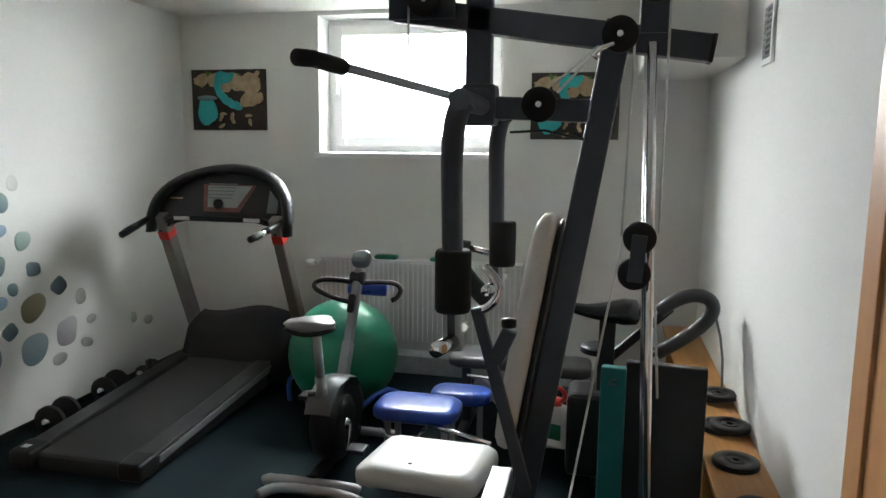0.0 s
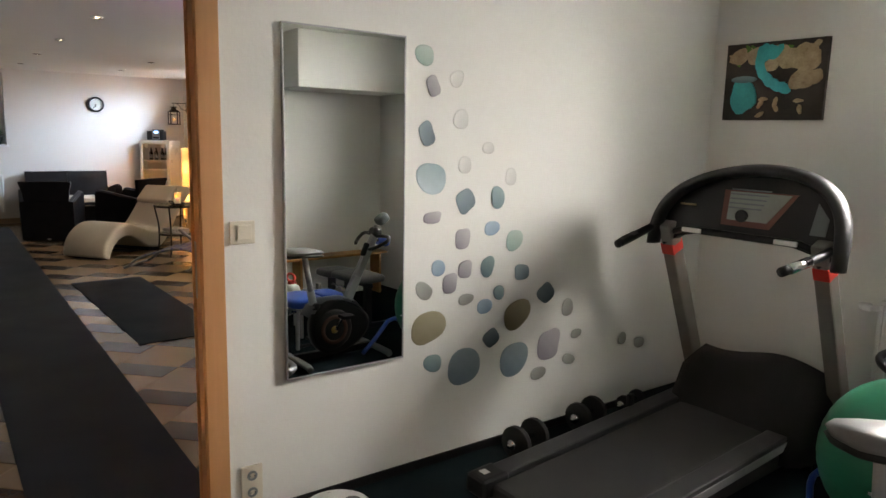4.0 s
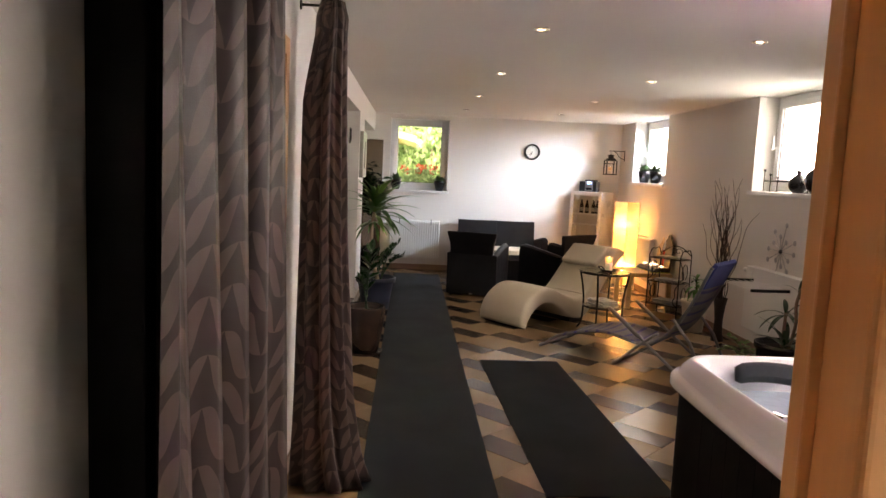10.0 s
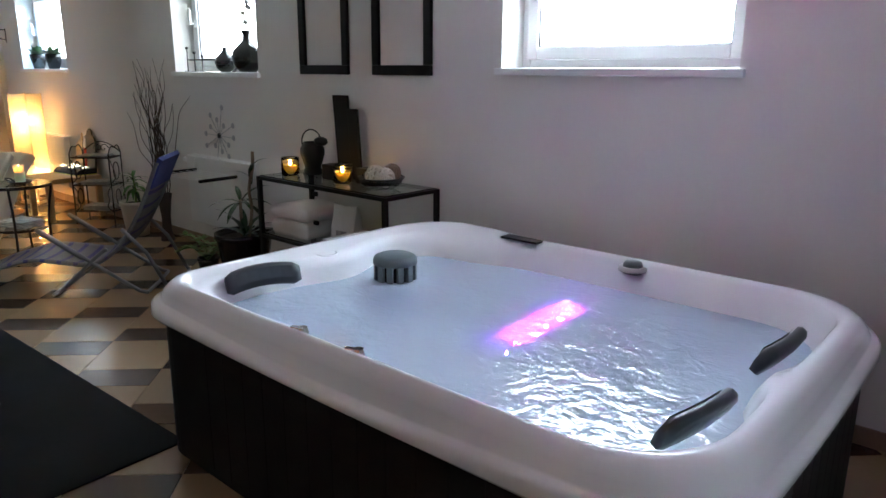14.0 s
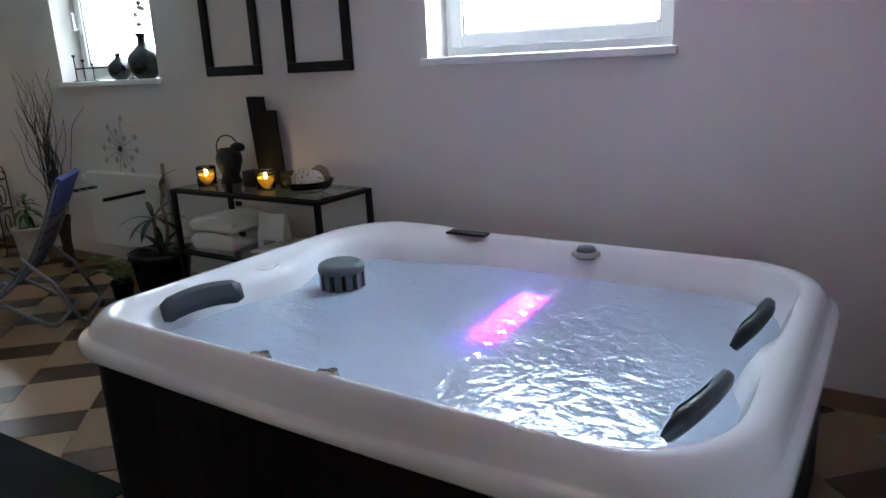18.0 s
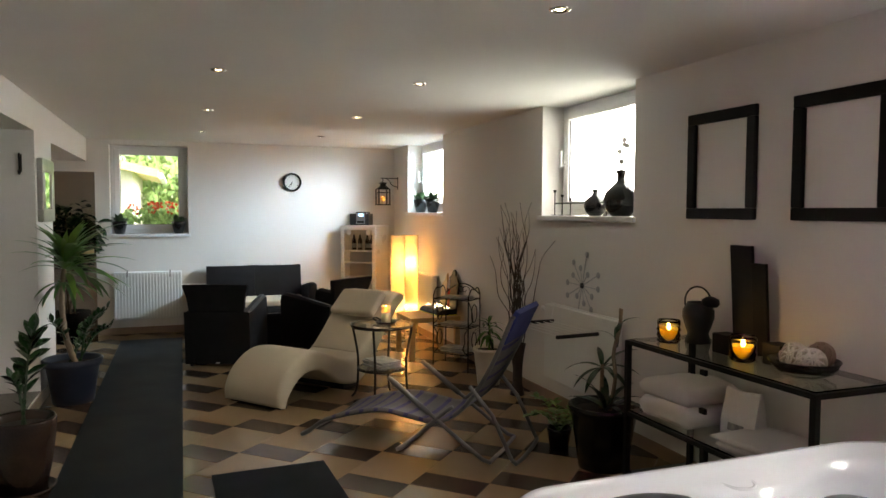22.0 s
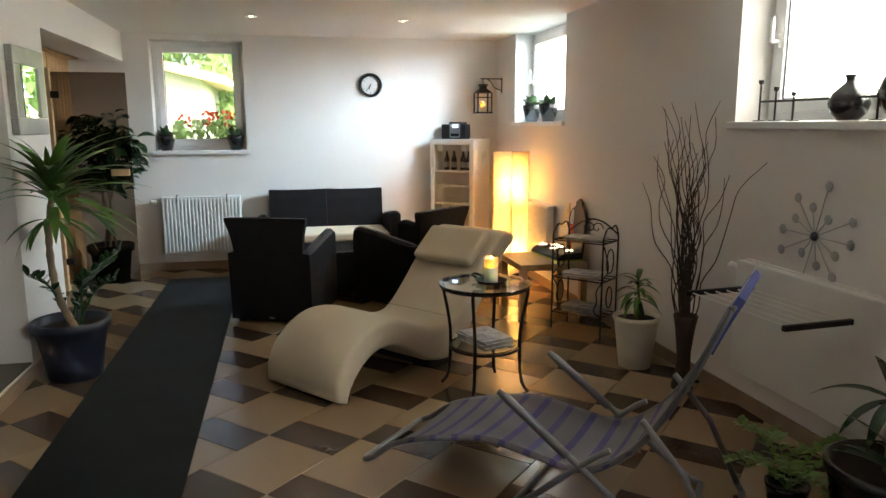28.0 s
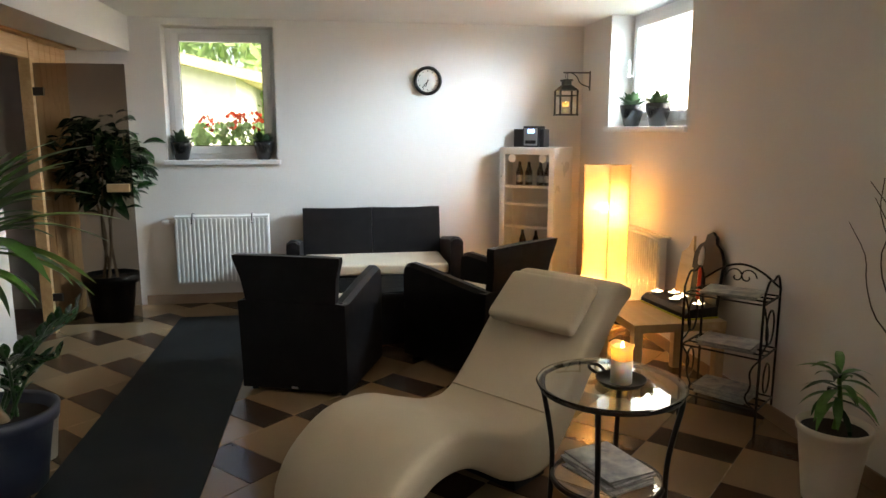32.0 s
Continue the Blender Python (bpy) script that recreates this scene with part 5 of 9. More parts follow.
M_SHADE.use_nodes = True
nt = M_SHADE.node_tree
pb = nt.nodes["Principled BSDF"]
pb.inputs["Base Color"].default_value, pb.inputs["Roughness"].default_value = (0.66, 0.54, 0.36, 1), 0.9
tr, mx, nzp, rmp = (nt.nodes.new(t) for t in ("ShaderNodeBsdfTranslucent", "ShaderNodeMixShader", "ShaderNodeTexNoise", "ShaderNodeMapRange"))
nzp.inputs["Scale"].default_value = 30
rmp.inputs["To Min"].default_value, rmp.inputs["To Max"].default_value = 0.72, 0.86
nt.links.new(nzp.outputs[0], rmp.inputs["Value"])
nt.links.new(rmp.outputs[0], mx.inputs[0])
tr.inputs["Color"].default_value = (0.92, 0.76, 0.46, 1)
nt.links.new(pb.outputs[0], mx.inputs[1])
nt.links.new(tr.outputs[0], mx.inputs[2])
clear, thin = nt.nodes.new("ShaderNodeBsdfTransparent"), nt.nodes.new("ShaderNodeMixShader")
clear.inputs["Color"].default_value = (1.0, 0.86, 0.62, 1)
thin.inputs[0].default_value = 0.34
nt.links.new(mx.outputs[0], thin.inputs[1])
nt.links.new(clear.outputs[0], thin.inputs[2])
nt.links.new(thin.outputs[0], nt.nodes["Material Output"].inputs["Surface"])
S = 0.12
for k in range(4):
    part("shade_panel", B(loft([[(-S, -S, 0.10), (S, -S, 0.10)], [(-S, -S, 1.27), (S, -S, 1.27)]], caps=False, closed=False)), M_SHADE, fl, "glowing rice-paper panel").matrix_basis = pose(0, 0, 0, 0, 0, 90 * k)
part("frame", B(*[box(sx * S - 0.006, sy * S - 0.006, 0.03, sx * S + 0.006, sy * S + 0.006, 1.275, 0.001) for sx in (-0.97, 0.97) for sy in (-0.97, 0.97)]), M_BIRCH, fl)
part("base", B(box(-S - 0.01, -S - 0.01, 0, S + 0.01, -S + 0.02, 0.03, 0.004), box(-S - 0.01, S - 0.02, 0, S + 0.01, S + 0.01, 0.03, 0.004), box(-S - 0.01, -S + 0.02, 0, -S + 0.02, S - 0.02, 0.03, 0.004), box(S - 0.02, -S + 0.02, 0, S + 0.01, S - 0.02, 0.03, 0.004), box(-0.065, -S + 0.02, 0.004, -0.035, S - 0.02, 0.03, 0.003)), M_BIRCH, fl, "open wooden foot frame")
# unseen lid added so less of the bulbs' light goes up
part("shade_top", B(loft([[(-S + 0.004, -S + 0.004, 1.245), (S - 0.004, -S + 0.004, 1.245)], [(-S + 0.004, S - 0.004, 1.245), (S - 0.004, S - 0.004, 1.245)]], caps=False, closed=False)), M_SHADE, fl, "rice-paper lid added to hold back light")
part("pole", B(tube([(-0.05, 0.05, 0.03), (-0.05, 0.05, 0.96)], 0.009, 8), *[tube([(-0.05, 0.05, z), (0.035, -0.02, z - 0.02)], 0.006, 6) for z in (0.40, 0.96)]), M_STEEL, fl)
for z, power in ((0.38, 300), (0.96, 290)):
    part("bulb", B(lathe([(0, -0.03), (0.02, -0.02), (0.03, 0.0), (0.02, 0.025), (0, 0.03)], 14, at=(0.039, -0.022, z))), glow("warm bulb", (1, 0.7, 0.35), 25), fl)
    ld = bpy.data.lights.new("lamp_bulb", "POINT")
    ld.energy, ld.color, ld.shadow_soft_size = power * LAMP, (1.0, 0.50, 0.17), 0.03
    new("lamp_bulb", ld).location = (-11.985, 4.44, z)

# beverage fridge with radio
fr = thing("beverage_fridge", -13.09, 4.12, 0, -38, "white beverage fridge with a glass door, bottles inside", "fridge")
W, D = 0.26, 0.44
part("body", B(box(-D, -W, 0.03, -D + 0.03, W, 1.37, 0.003), box(-D + 0.03, -W, 0.03, 0.0, -W + 0.035, 1.37, 0.003), box(-D + 0.03, W - 0.035, 0.03, 0.0, W, 1.37, 0.003), box(-D + 0.03, -W + 0.035, 1.32, 0.0, W - 0.035, 1.37, 0.003), box(-D + 0.03, -W + 0.035, 0.03, 0.0, W - 0.035, 0.12, 0.003)), M_WHITE, fr)
part("door", B(box(0.004, -W, 0.10, 0.035, -W + 0.05, 1.37, 0.004), box(0.004, W - 0.05, 0.10, 0.035, W, 1.37, 0.004), box(0.004, -W + 0.05, 1.31, 0.035, W - 0.05, 1.37, 0.004), box(0.004, -W + 0.05, 0.10, 0.035, W - 0.05, 0.16, 0.004)), M_WHITE, fr, "white door frame")
fg = part("door_glass", B(box(0.016, -W + 0.048, 0.158, 0.022, W - 0.048, 1.312)), M_PANE, fr)
fg.visible_shadow = False
part("handle", B(tube([(0.036, -W + 0.02, 0.86), (0.055, -W + 0.02, 0.88), (0.055, -W + 0.02, 1.10), (0.036, -W + 0.02, 1.12)], 0.008, 8)), M_WHITE, fr)
for z in (0.40, 0.66, 0.86, 1.02):
    part("wire_shelf", B(*[tube([(-D + 0.04, -W + 0.04 + 0.055 * i, z), (-0.02, -W + 0.04 + 0.055 * i, z)], 0.003, 6) for i in range(9)], box(-0.02, -W + 0.04, z - 0.008, -0.012, W - 0.04, z + 0.012)), M_WHITE, fr)
for s in (-1, 1):
    part("sticker", B(lathe([(0, 0.001), (0.035, 0.001), (0.035, 0)], 20, m=pose(0.0225, s * 0.145, 1.275, 0, 90, 0))), M_WHITE, fr, "round white sticker")
M_BOTTLE = mat("brown bottle glass", (0.03, 0.02, 0.012), 0.12, vary=0.1, bump=0.0)
for i, (by, bz) in enumerate(((-0.12, 1.032), (-0.03, 1.032), (0.08, 1.032), (0.15, 1.032), (-0.08, 0.412), (0.05, 0.412))):
    bt = thing("bottle", -13.09, 4.12, 0, -38, "dark glass bottle standing in the fridge", "bottle", "bottles in the fridge")
    part("glass_body", B(lathe([(0, 0), (0.03, 0), (0.032, 0.01), (0.032, 0.12), (0.014, 0.17), (0.012, 0.21), (0, 0.21)], 14, at=(-0.1, by, bz))), M_BOTTLE, bt, smooth=True)
    part("paper_label", B(lathe([(0.033, 0.03), (0.033, 0.09)], 14, at=(-0.1, by, bz))), M_PAPER, bt)
rd = thing("radio", -13.24, 4.20, 1.372, -38, "black and silver mini radio with blue display on the fridge", "radio")
part("speaker", B(box(-0.08, -0.16, 0, 0.06, -0.07, 0.16, 0.006)), M_DARKMETAL, rd)
part("case", B(box(-0.09, -0.065, 0, 0.07, 0.085, 0.185, 0.006)), M_BLACK, rd)
part("speaker", B(box(-0.08, 0.09, 0, 0.06, 0.13, 0.16, 0.006)), M_DARKMETAL, rd)
part("face", B(box(0.07, -0.055, 0.015, 0.076, 0.075, 0.17, 0.003)), M_STEEL, rd, "silver face plate")
part("display", B(box(0.076, -0.015, 0.125, 0.079, 0.045, 0.155)), glow("blue display", (0.2, 0.45, 1.0), 6), rd, "glowing blue display")
part("cd_slot", B(box(0.076, -0.04, 0.03, 0.078, 0.06, 0.06)), M_BLACK, rd)

# wall lantern, clock
ln = thing("wall_lantern", -13.17, 4.70, 1.84, 0, "black iron lantern with a candle hanging from a wall bracket", "lantern")
part("bracket", B(box(-0.012, -0.008, 0.03, 0.012, -0.001, 0.20, 0.002), tube([(0, -0.006, 0.185), (0, -0.25, 0.185)], 0.006, 8), tube([(0, -0.006, 0.06), (0, -0.10, 0.09), (0, -0.12, 0.15), (0, -0.17, 0.18)], 0.005, 8, smooth=2)), M_IRON, ln)
part("hanging_ring", B(tube([(0.03 * math.cos(a), -0.22, 0.155 + 0.03 * math.sin(a)) for a in [i * math.pi / 8 for i in range(16)]], 0.003, 6, closed=True)), M_IRON, ln)
LY = -0.22
part("roof", B(loft([[(-0.085, LY - 0.085, 0.03), (0.085, LY - 0.085, 0.03), (0.085, LY + 0.085, 0.03), (-0.085, LY + 0.085, 0.03)], [(-0.04, LY - 0.04, 0.075), (0.04, LY - 0.04, 0.075), (0.04, LY + 0.04, 0.075), (-0.04, LY + 0.04, 0.075)]]), box(-0.035, LY - 0.035, 0.075, 0.035, LY + 0.035, 0.11, 0.003), box(-0.045, LY - 0.045, 0.11, 0.045, LY + 0.045, 0.125, 0.003)), M_IRON, ln)
part("base", B(box(-0.09, LY - 0.09, -0.19, 0.09, LY + 0.09, -0.175, 0.003)), M_IRON, ln)
for sx in (-1, 1):
    for sy in (-1, 1):
        part("corner_bar", B(box(sx * 0.078 - 0.007, LY + sy * 0.078 - 0.007, -0.175, sx * 0.078 + 0.007, LY + sy * 0.078 + 0.007, 0.03)), M_IRON, ln)
part("window_bar", B(*[box(-0.071, LY + s * 0.078 - 0.003, -0.02, 0.071, LY + s * 0.078 + 0.003, -0.012) for s in (-1, 1)], *[box(s * 0.078 - 0.003, LY - 0.071, -0.02, s * 0.078 + 0.003, LY + 0.071, -0.012) for s in (-1, 1)]), M_IRON, ln)
pillar_candle(-13.17, 4.70 + LY, 1.665, 0.03, 0.10, "lit cream candle inside the wall lantern", 0.15)
ck = thing("wall_clock", XF, 3.26, 1.955, 0, "round wall clock with black rim and white face", "clock")
TM = pose(0, 0, 0, 0, 90, 0)
part("rim", B(lathe([(0.098, 0.0), (0.125, 0.0), (0.127, 0.02), (0.118, 0.036), (0.104, 0.036), (0.098, 0.02)], 40, m=TM)), M_BLACK, ck, smooth=True)
part("dial", B(lathe([(0, 0.014), (0.1, 0.014), (0.1, 0.001)], 40, m=TM)), mat("white clock dial", (0.75, 0.75, 0.73), 0.4, bump=0.0), ck)
part("hour_hand", B(box(0.016, -0.004, -0.055, 0.018, 0.004, 0.01)), M_BLACK, ck).matrix_basis = pose(0, 0, 0, -20, 0, 0)
part("minute_hand", B(box(0.019, -0.003, -0.08, 0.021, 0.003, 0.012)), M_BLACK, ck).matrix_basis = pose(0, 0, 0, -38, 0, 0)
for i in range(12):
    part("hour_mark", B(box(0.0145, -0.0025, 0.076, 0.0155, 0.0025, 0.09)), M_BLACK, ck).matrix_basis = pose(0, 0, 0, 30 * i, 0, 0)


# radiators
def radiator(name, w, z0, z1, label, m, ribs=True, bars=0):
    r = new(name)
    r.matrix_world = m
    tagged(r, label, "radiator")
    part("panel", B(box(-w / 2, 0.03, z0, w / 2, 0.085, z1, 0.008)), M_RAD, r)
    if ribs:
        n = int(w / 0.036)
        for i in range(n):
            x = -w / 2 + (i + 0.5) * w / n
            part("rib", B(box(x - 0.011, 0.083, z0 + 0.02, x + 0.011, 0.097, z1 - 0.02, 0.005)), M_RAD, r)
    part("top_grille", B(box(-w / 2, 0.005, z1 - 0.012, w / 2, 0.03, z1 + 0.004, 0.003)), M_RAD, r)
    part("valve", B(tube([(w / 2, 0.05, z1 - 0.05), (w / 2 + 0.045, 0.05, z1 - 0.05)], 0.014, 12), lathe([(0.012, 0), (0.022, 0.005), (0.022, 0.05), (0.016, 0.06), (0, 0.06)], 14, m=pose(w / 2 + 0.045, 0.05, z1 - 0.05, 0, 90, 0))), M_WHITE, r, smooth=True)
    part("bracket", B(*[box(x - 0.012, 0.0, z0 + 0.1, x + 0.012, 0.03, z1 - 0.1) for x in (-w / 3, w / 3)]), M_RAD, r)
    return r


r1 = radiator("radiator", 0.80, 0.19, 0.79, "white ribbed radiator under the garden window", pose(XF, 1.44, 0, 0, 0, -90))
for x in (-0.26, 0.24):
    part("towel_hook", B(tube([(x, 0.0, 0.80), (x, 0.10, 0.815), (x, 0.125, 0.79), (x, 0.125, 0.74), (x, 0.15, 0.735)], 0.006, 8, smooth=1)), M_IRON, r1, "black iron hook over the radiator")
radiator("radiator", 1.15, 0.20, 0.80, "white radiator below the far window", pose(-12.05, YW, 0, 0, 0, 180))
radiator("radiator", 1.0, 0.22, 0.82, "white flat-panel radiator below the middle window", pose(-8.25, YW, 0, 0, 0, 180), ribs=False)
# clothes dryer hung on the radiator
cd = thing("hanging_dryer", -8.27, 4.44, 0.70, 4, "folding clothes dryer with white wires hooked on the radiator", "clothes dryer")
for x in (-0.32, 0.32):
    part("end_bar", B(box(x - 0.012, -0.20, -0.012, x + 0.012, 0.20, 0.014, 0.006)), M_BLACK, cd, "black end bar")
    part("hook", B(tube([(x, 0.18, 0), (x, 0.19, 0.10), (x, 0.22, 0.125)], 0.005, 6, smooth=1)), M_WHITE, cd)
for i in range(6):
    part("wire", B(tube([(-0.32, -0.17 + 0.066 * i, 0.002), (0.32, -0.17 + 0.066 * i, 0.002)], 0.003, 6)), M_WHITE, cd)

# metal sunburst on the wall
sb = thing("wall_sunburst", -8.30, YW, 1.01, 0, "silver metal sunburst ornament on the wall", "wall ornament")
part("hub", B(lathe([(0, 0.02), (0.018, 0.016), (0.024, 0.0)], 18, m=pose(0, -0.008, 0, 90, 0, 0))), M_DARKMETAL, sb, smooth=True)
for i in range(14):
    a, L_ = i * 2 * math.pi / 14 + 0.42, (0.235, 0.115, 0.245, 0.135, 0.21, 0.15, 0.215)[i % 7]
    x, z = L_ * math.cos(a), L_ * math.sin(a)
    part("ray", B(tube([(0.02 * math.cos(a), -0.012, 0.02 * math.sin(a)), (x, -0.014, z)], 0.003, 6)), M_STEEL, sb)
    part("disc", B(lathe([(0, 0.004), (0.021, 0.003), (0.024, 0.0), (0, 0)], 16, m=pose(x, -0.012, z, 90, 0, 0))), M_STEEL, sb)

# ---- glass shelf with towels, candles and ornaments ----
gs = thing("glass_shelf_table", -6.43, 4.455, 0, 0, "black steel console table with glass shelves", "shelf")
SX, SY, SZ = 0.63, 0.225, 0.84
for x in (-SX, 0.0, SX):
    for y in (-SY, SY):
        if not (x == 0 and y > 0):
            part("leg", B(box(x - 0.015, y - 0.015, 0, x + 0.015, y + 0.015, SZ - (0.0 if x else 0.42), 0.002)), M_IRON, gs)
for z in (SZ - 0.012, 0.42, 0.06):
    part("rail", B(box(-SX, -SY - 0.012, z - 0.012, SX, -SY + 0.012, z + 0.012, 0.002), box(-SX, SY - 0.012, z - 0.012, SX, SY + 0.012, z + 0.012, 0.002), box(-SX - 0.012, -SY + 0.012, z - 0.012, -SX + 0.012, SY - 0.012, z + 0.012, 0.002), box(SX - 0.012, -SY + 0.012, z - 0.012, SX + 0.012, SY - 0.012, z + 0.012, 0.002)), M_IRON, gs)
    part("glass_plate", B(box(-SX + 0.006, -SY + 0.006, z + 0.013, SX - 0.006, SY - 0.006, z + 0.019)), M_CLEAR, gs).visible_shadow = False
for z in (0.60, 0.79):
    part("door_hinge", B(box(-0.02, -SY - 0.02, z - 0.014, 0.02, -SY - 0.002, z + 0.014, 0.003)), M_IRON, gs)
TOP = SZ + 0.007


def towel_stack(x, y, z, w, d, layers, label, seed=1):
    """Folded towels, each a soft roll-edged pad that sags over the one below."""
    rg = random.Random(seed)
    t = thing("towel_stack", x, y, z, 3, label, "towels")
    base = 0.0
    for h in layers:
        dx, dy, n = rg.uniform(-0.012, 0.012), rg.uniform(-0.01, 0.01), 14
        rings = []
        for k in range(n + 1):
            u = -1 + 2 * k / n
            e = 0.5 + 0.5 * math.sqrt(max(0.0, 1 - (max(0, abs(u) - 0.84) / 0.16) ** 2))
            sag = 0.010 * math.sin(3 * u + seed) * h / 0.08
            mid, hz = base + h / 2, h / 2 * e
            rings.append([(dx + u * w / 2, dy + py * d / 2 * (1 + 0.02 * math.sin(5 * u + py)), max(base, mid + pz * hz + (sag if pz > 0.5 else 0))) for py, pz in ((-0.93, -1), (-0.99, -0.6), (-1, 0.0), (-0.98, 0.6), (-0.90, 0.92), (-0.5, 1.0), (0.0, 0.94), (0.5, 1.0), (0.9, 0.92), (1, 0.3), (0.98, -0.7), (0.9, -1))])
        part("towel", B(loft(rings)), M_TOWEL, t, smooth=True)
        base += h * 0.96


towel_stack(-6.80, 4.44, 0.439, 0.40, 0.34, (0.125, 0.10), "two thick folded white towels on the glass shelf", 1)
towel_stack(-6.13, 4.43, 0.439, 0.52, 0.36, (0.04, 0.03), "flat folded white towels on the glass shelf", 2)
towel_stack(-6.16, 4.43, 0.079, 0.52, 0.34, (0.07, 0.06), "folded white towels on the bottom shelf", 3)
wp = thing("white_bag", -6.45, 4.50, 0.439, 4, "creased white paper bag on the glass shelf", "bag")
part("bag", B(loft([[(-0.105, -0.055, 0), (0.0, -0.058, 0), (0.105, -0.055, 0), (0.105, 0.055, 0), (0.0, 0.05, 0), (-0.105, 0.055, 0)], [(-0.108, -0.05, 0.08), (0.01, -0.066, 0.085), (0.106, -0.05, 0.08), (0.09, 0.05, 0.08), (0.0, 0.04, 0.08), (-0.095, 0.05, 0.08)], [(-0.105, -0.03, 0.16), (-0.01, -0.045, 0.165), (0.108, -0.035, 0.16), (0.10, 0.03, 0.16), (0.0, 0.035, 0.16), (-0.10, 0.035, 0.16)], [(-0.108, -0.012, 0.235), (0.0, -0.022, 0.228), (0.104, -0.012, 0.238), (0.104, 0.004, 0.238), (0.0, -0.004, 0.228), (-0.108, 0.004, 0.235)]])), M_WHITE, wp)
part("print", B(loft([[(-0.05, -0.0645, 0.03), (0.05, -0.0645, 0.03)], [(-0.045, -0.067, 0.07), (0.055, -0.067, 0.07)]], caps=False, closed=False)), M_PAPER, wp, "faint grey print")


def jar_candle(x, y, label):
    j = thing("candle_jar", x, y, TOP, 0, label, "candle jar", "candle jars on the glass table")
    part("jar", B(lathe([(0, 0), (0.055, 0), (0.064, 0.012), (0.060, 0.028), (0.066, 0.042), (0.060, 0.058), (0.066, 0.072), (0.060, 0.088), (0.064, 0.105), (0.061, 0.125), (0.058, 0.125), (0.056, 0.1), (0.056, 0.01), (0, 0.008)], 28)), M_JARGLASS, j, "ribbed glass tinted with the candle's glow", smooth=True).visible_shadow = False
    part("wax", B(lathe([(0.050, 0.010), (0.052, 0.012), (0.052, 0.072), (0.048, 0.068), (0.044, 0.050), (0, 0.046)], 24)), M_WAXGREEN, j, "yellow-green wax")
    part("wick", B(tube([(0, 0, 0.046), (0.001, 0, 0.064)], 0.0012, 6)), M_BLACK, j)
    part("flame", B(lathe([(0, 0.060), (0.008, 0.068), (0.011, 0.078), (0.007, 0.092), (0, 0.106)], 12)), M_FLAME, j, "yellow flame", smooth=True)
    ld = bpy.data.lights.new("jar_light", "POINT")
    ld.energy, ld.color, ld.shadow_soft_size = 0.8 * LAMP, (1.0, 0.48, 0.14), 0.012
    new("jar_light", ld).location = (x, y, TOP + 0.078)


jar_candle(-6.90, 4.38, "ribbed glass jar with a lit candle")
jar_candle(-6.37, 4.40, "ribbed glass jar with a lit green candle")
tp = thing("iron_lantern", -6.84, 4.53, TOP, 20, "black iron jug lantern with a ring handle", "lantern")
part("body", B(lathe([(0, 0), (0.07, 0), (0.066, 0.02), (0.056, 0.05), (0.070, 0.09), (0.085, 0.14), (0.084, 0.18), (0.066, 0.21), (0.060, 0.225), (0.052, 0.222), (0.05, 0.15), (0, 0.15)], 28)), M_CAST, tp, smooth=True)
part("cap", B(lathe([(0, 0.0), (0.035, 0.004), (0.05, 0.02), (0.045, 0.045), (0.02, 0.06), (0, 0.062)], 20, at=(0.07, 0, 0.20))), M_CAST, tp, smooth=True)
part("handle_ring", B(tube([(-0.005 + 0.078 * math.cos(a), 0, 0.225 + 0.085 * math.sin(a)) for a in [i * math.pi / 14 for i in range(-2, 17)]], 0.005, 8)), M_CAST, tp, smooth=True)
pn = thing("slate_panels", -6.52, 4.60, TOP, 0, "two tall dark slate panels standing on the table", "ornament")
part("tall_panel", B(box(-0.15, 0, 0, 0.0, 0.018, 0.55, 0.003)), M_DARKWOOD, pn).matrix_basis = pose(0, 0.02, 0, 4, 0, 0)
part("short_panel", B(box(0.003, -0.012, 0, 0.10, 0.006, 0.465, 0.003)), M_DARKWOOD, pn).matrix_basis = pose(0, 0.02, 0, 4, 0, 0)
for i, (x, h) in enumerate(((-6.55, 0.10), (-6.245, 0.10))):
    bk = thing("dark_box", x, 4.47 + 0.03 * i, TOP, 0, "small black wooden box on the glass table", "box")
    part("case", B(box(-0.055, -0.05, 0, 0.055, 0.05, h, 0.004)), M_DARKWOOD, bk)
bw = thing("decor_bowl", -6.03, 4.42, TOP, 0, "shallow clear glass bowl with woven balls", "bowl")
part("bowl", B(lathe([(0, 0.005), (0.07, 0.006), (0.12, 0.03), (0.145, 0.075), (0.149, 0.075), (0.125, 0.026), (0.072, 0.0), (0, 0.0)], 36)), M_PANE, bw, smooth=True).visible_shadow = False


def rattan_ball(x, y, z, r, core, strand, seed, label):
    """A ball wound of crossing cane loops round a darker core."""
    rg = random.Random(seed)
    o = thing("woven_ball", x, y, z, 0, label, "ball", "woven balls")
    part("core", B(lathe([(r * 0.90 * math.sin(i * math.pi / 12) if 0 < i < 12 else 0, -r * 0.90 * math.cos(i * math.pi / 12)) for i in range(13)], 20)), core, o, smooth=True)
    for _ in range(16):
        q, off = Euler((rg.uniform(0, 6), rg.uniform(0, 6), 0)).to_matrix(), rg.uniform(-0.5, 0.5) * r
        w = math.sqrt(r * r - off * off)
        part("strand", B(tube([q @ Vector((w * math.cos(a), w * math.sin(a), off)) for a in [i * math.pi / 12 for i in range(24)]], 0.0048, 5, closed=True)), strand, o)


M_CANE = mat("bleached cane", (0.72, 0.68, 0.58), 0.8, vary=0.15, scale=20, bump=0.4)
M_CANECORE = mat("cane core", (0.44, 0.39, 0.30), 0.9, vary=0.3, scale=40, bump=0.5)
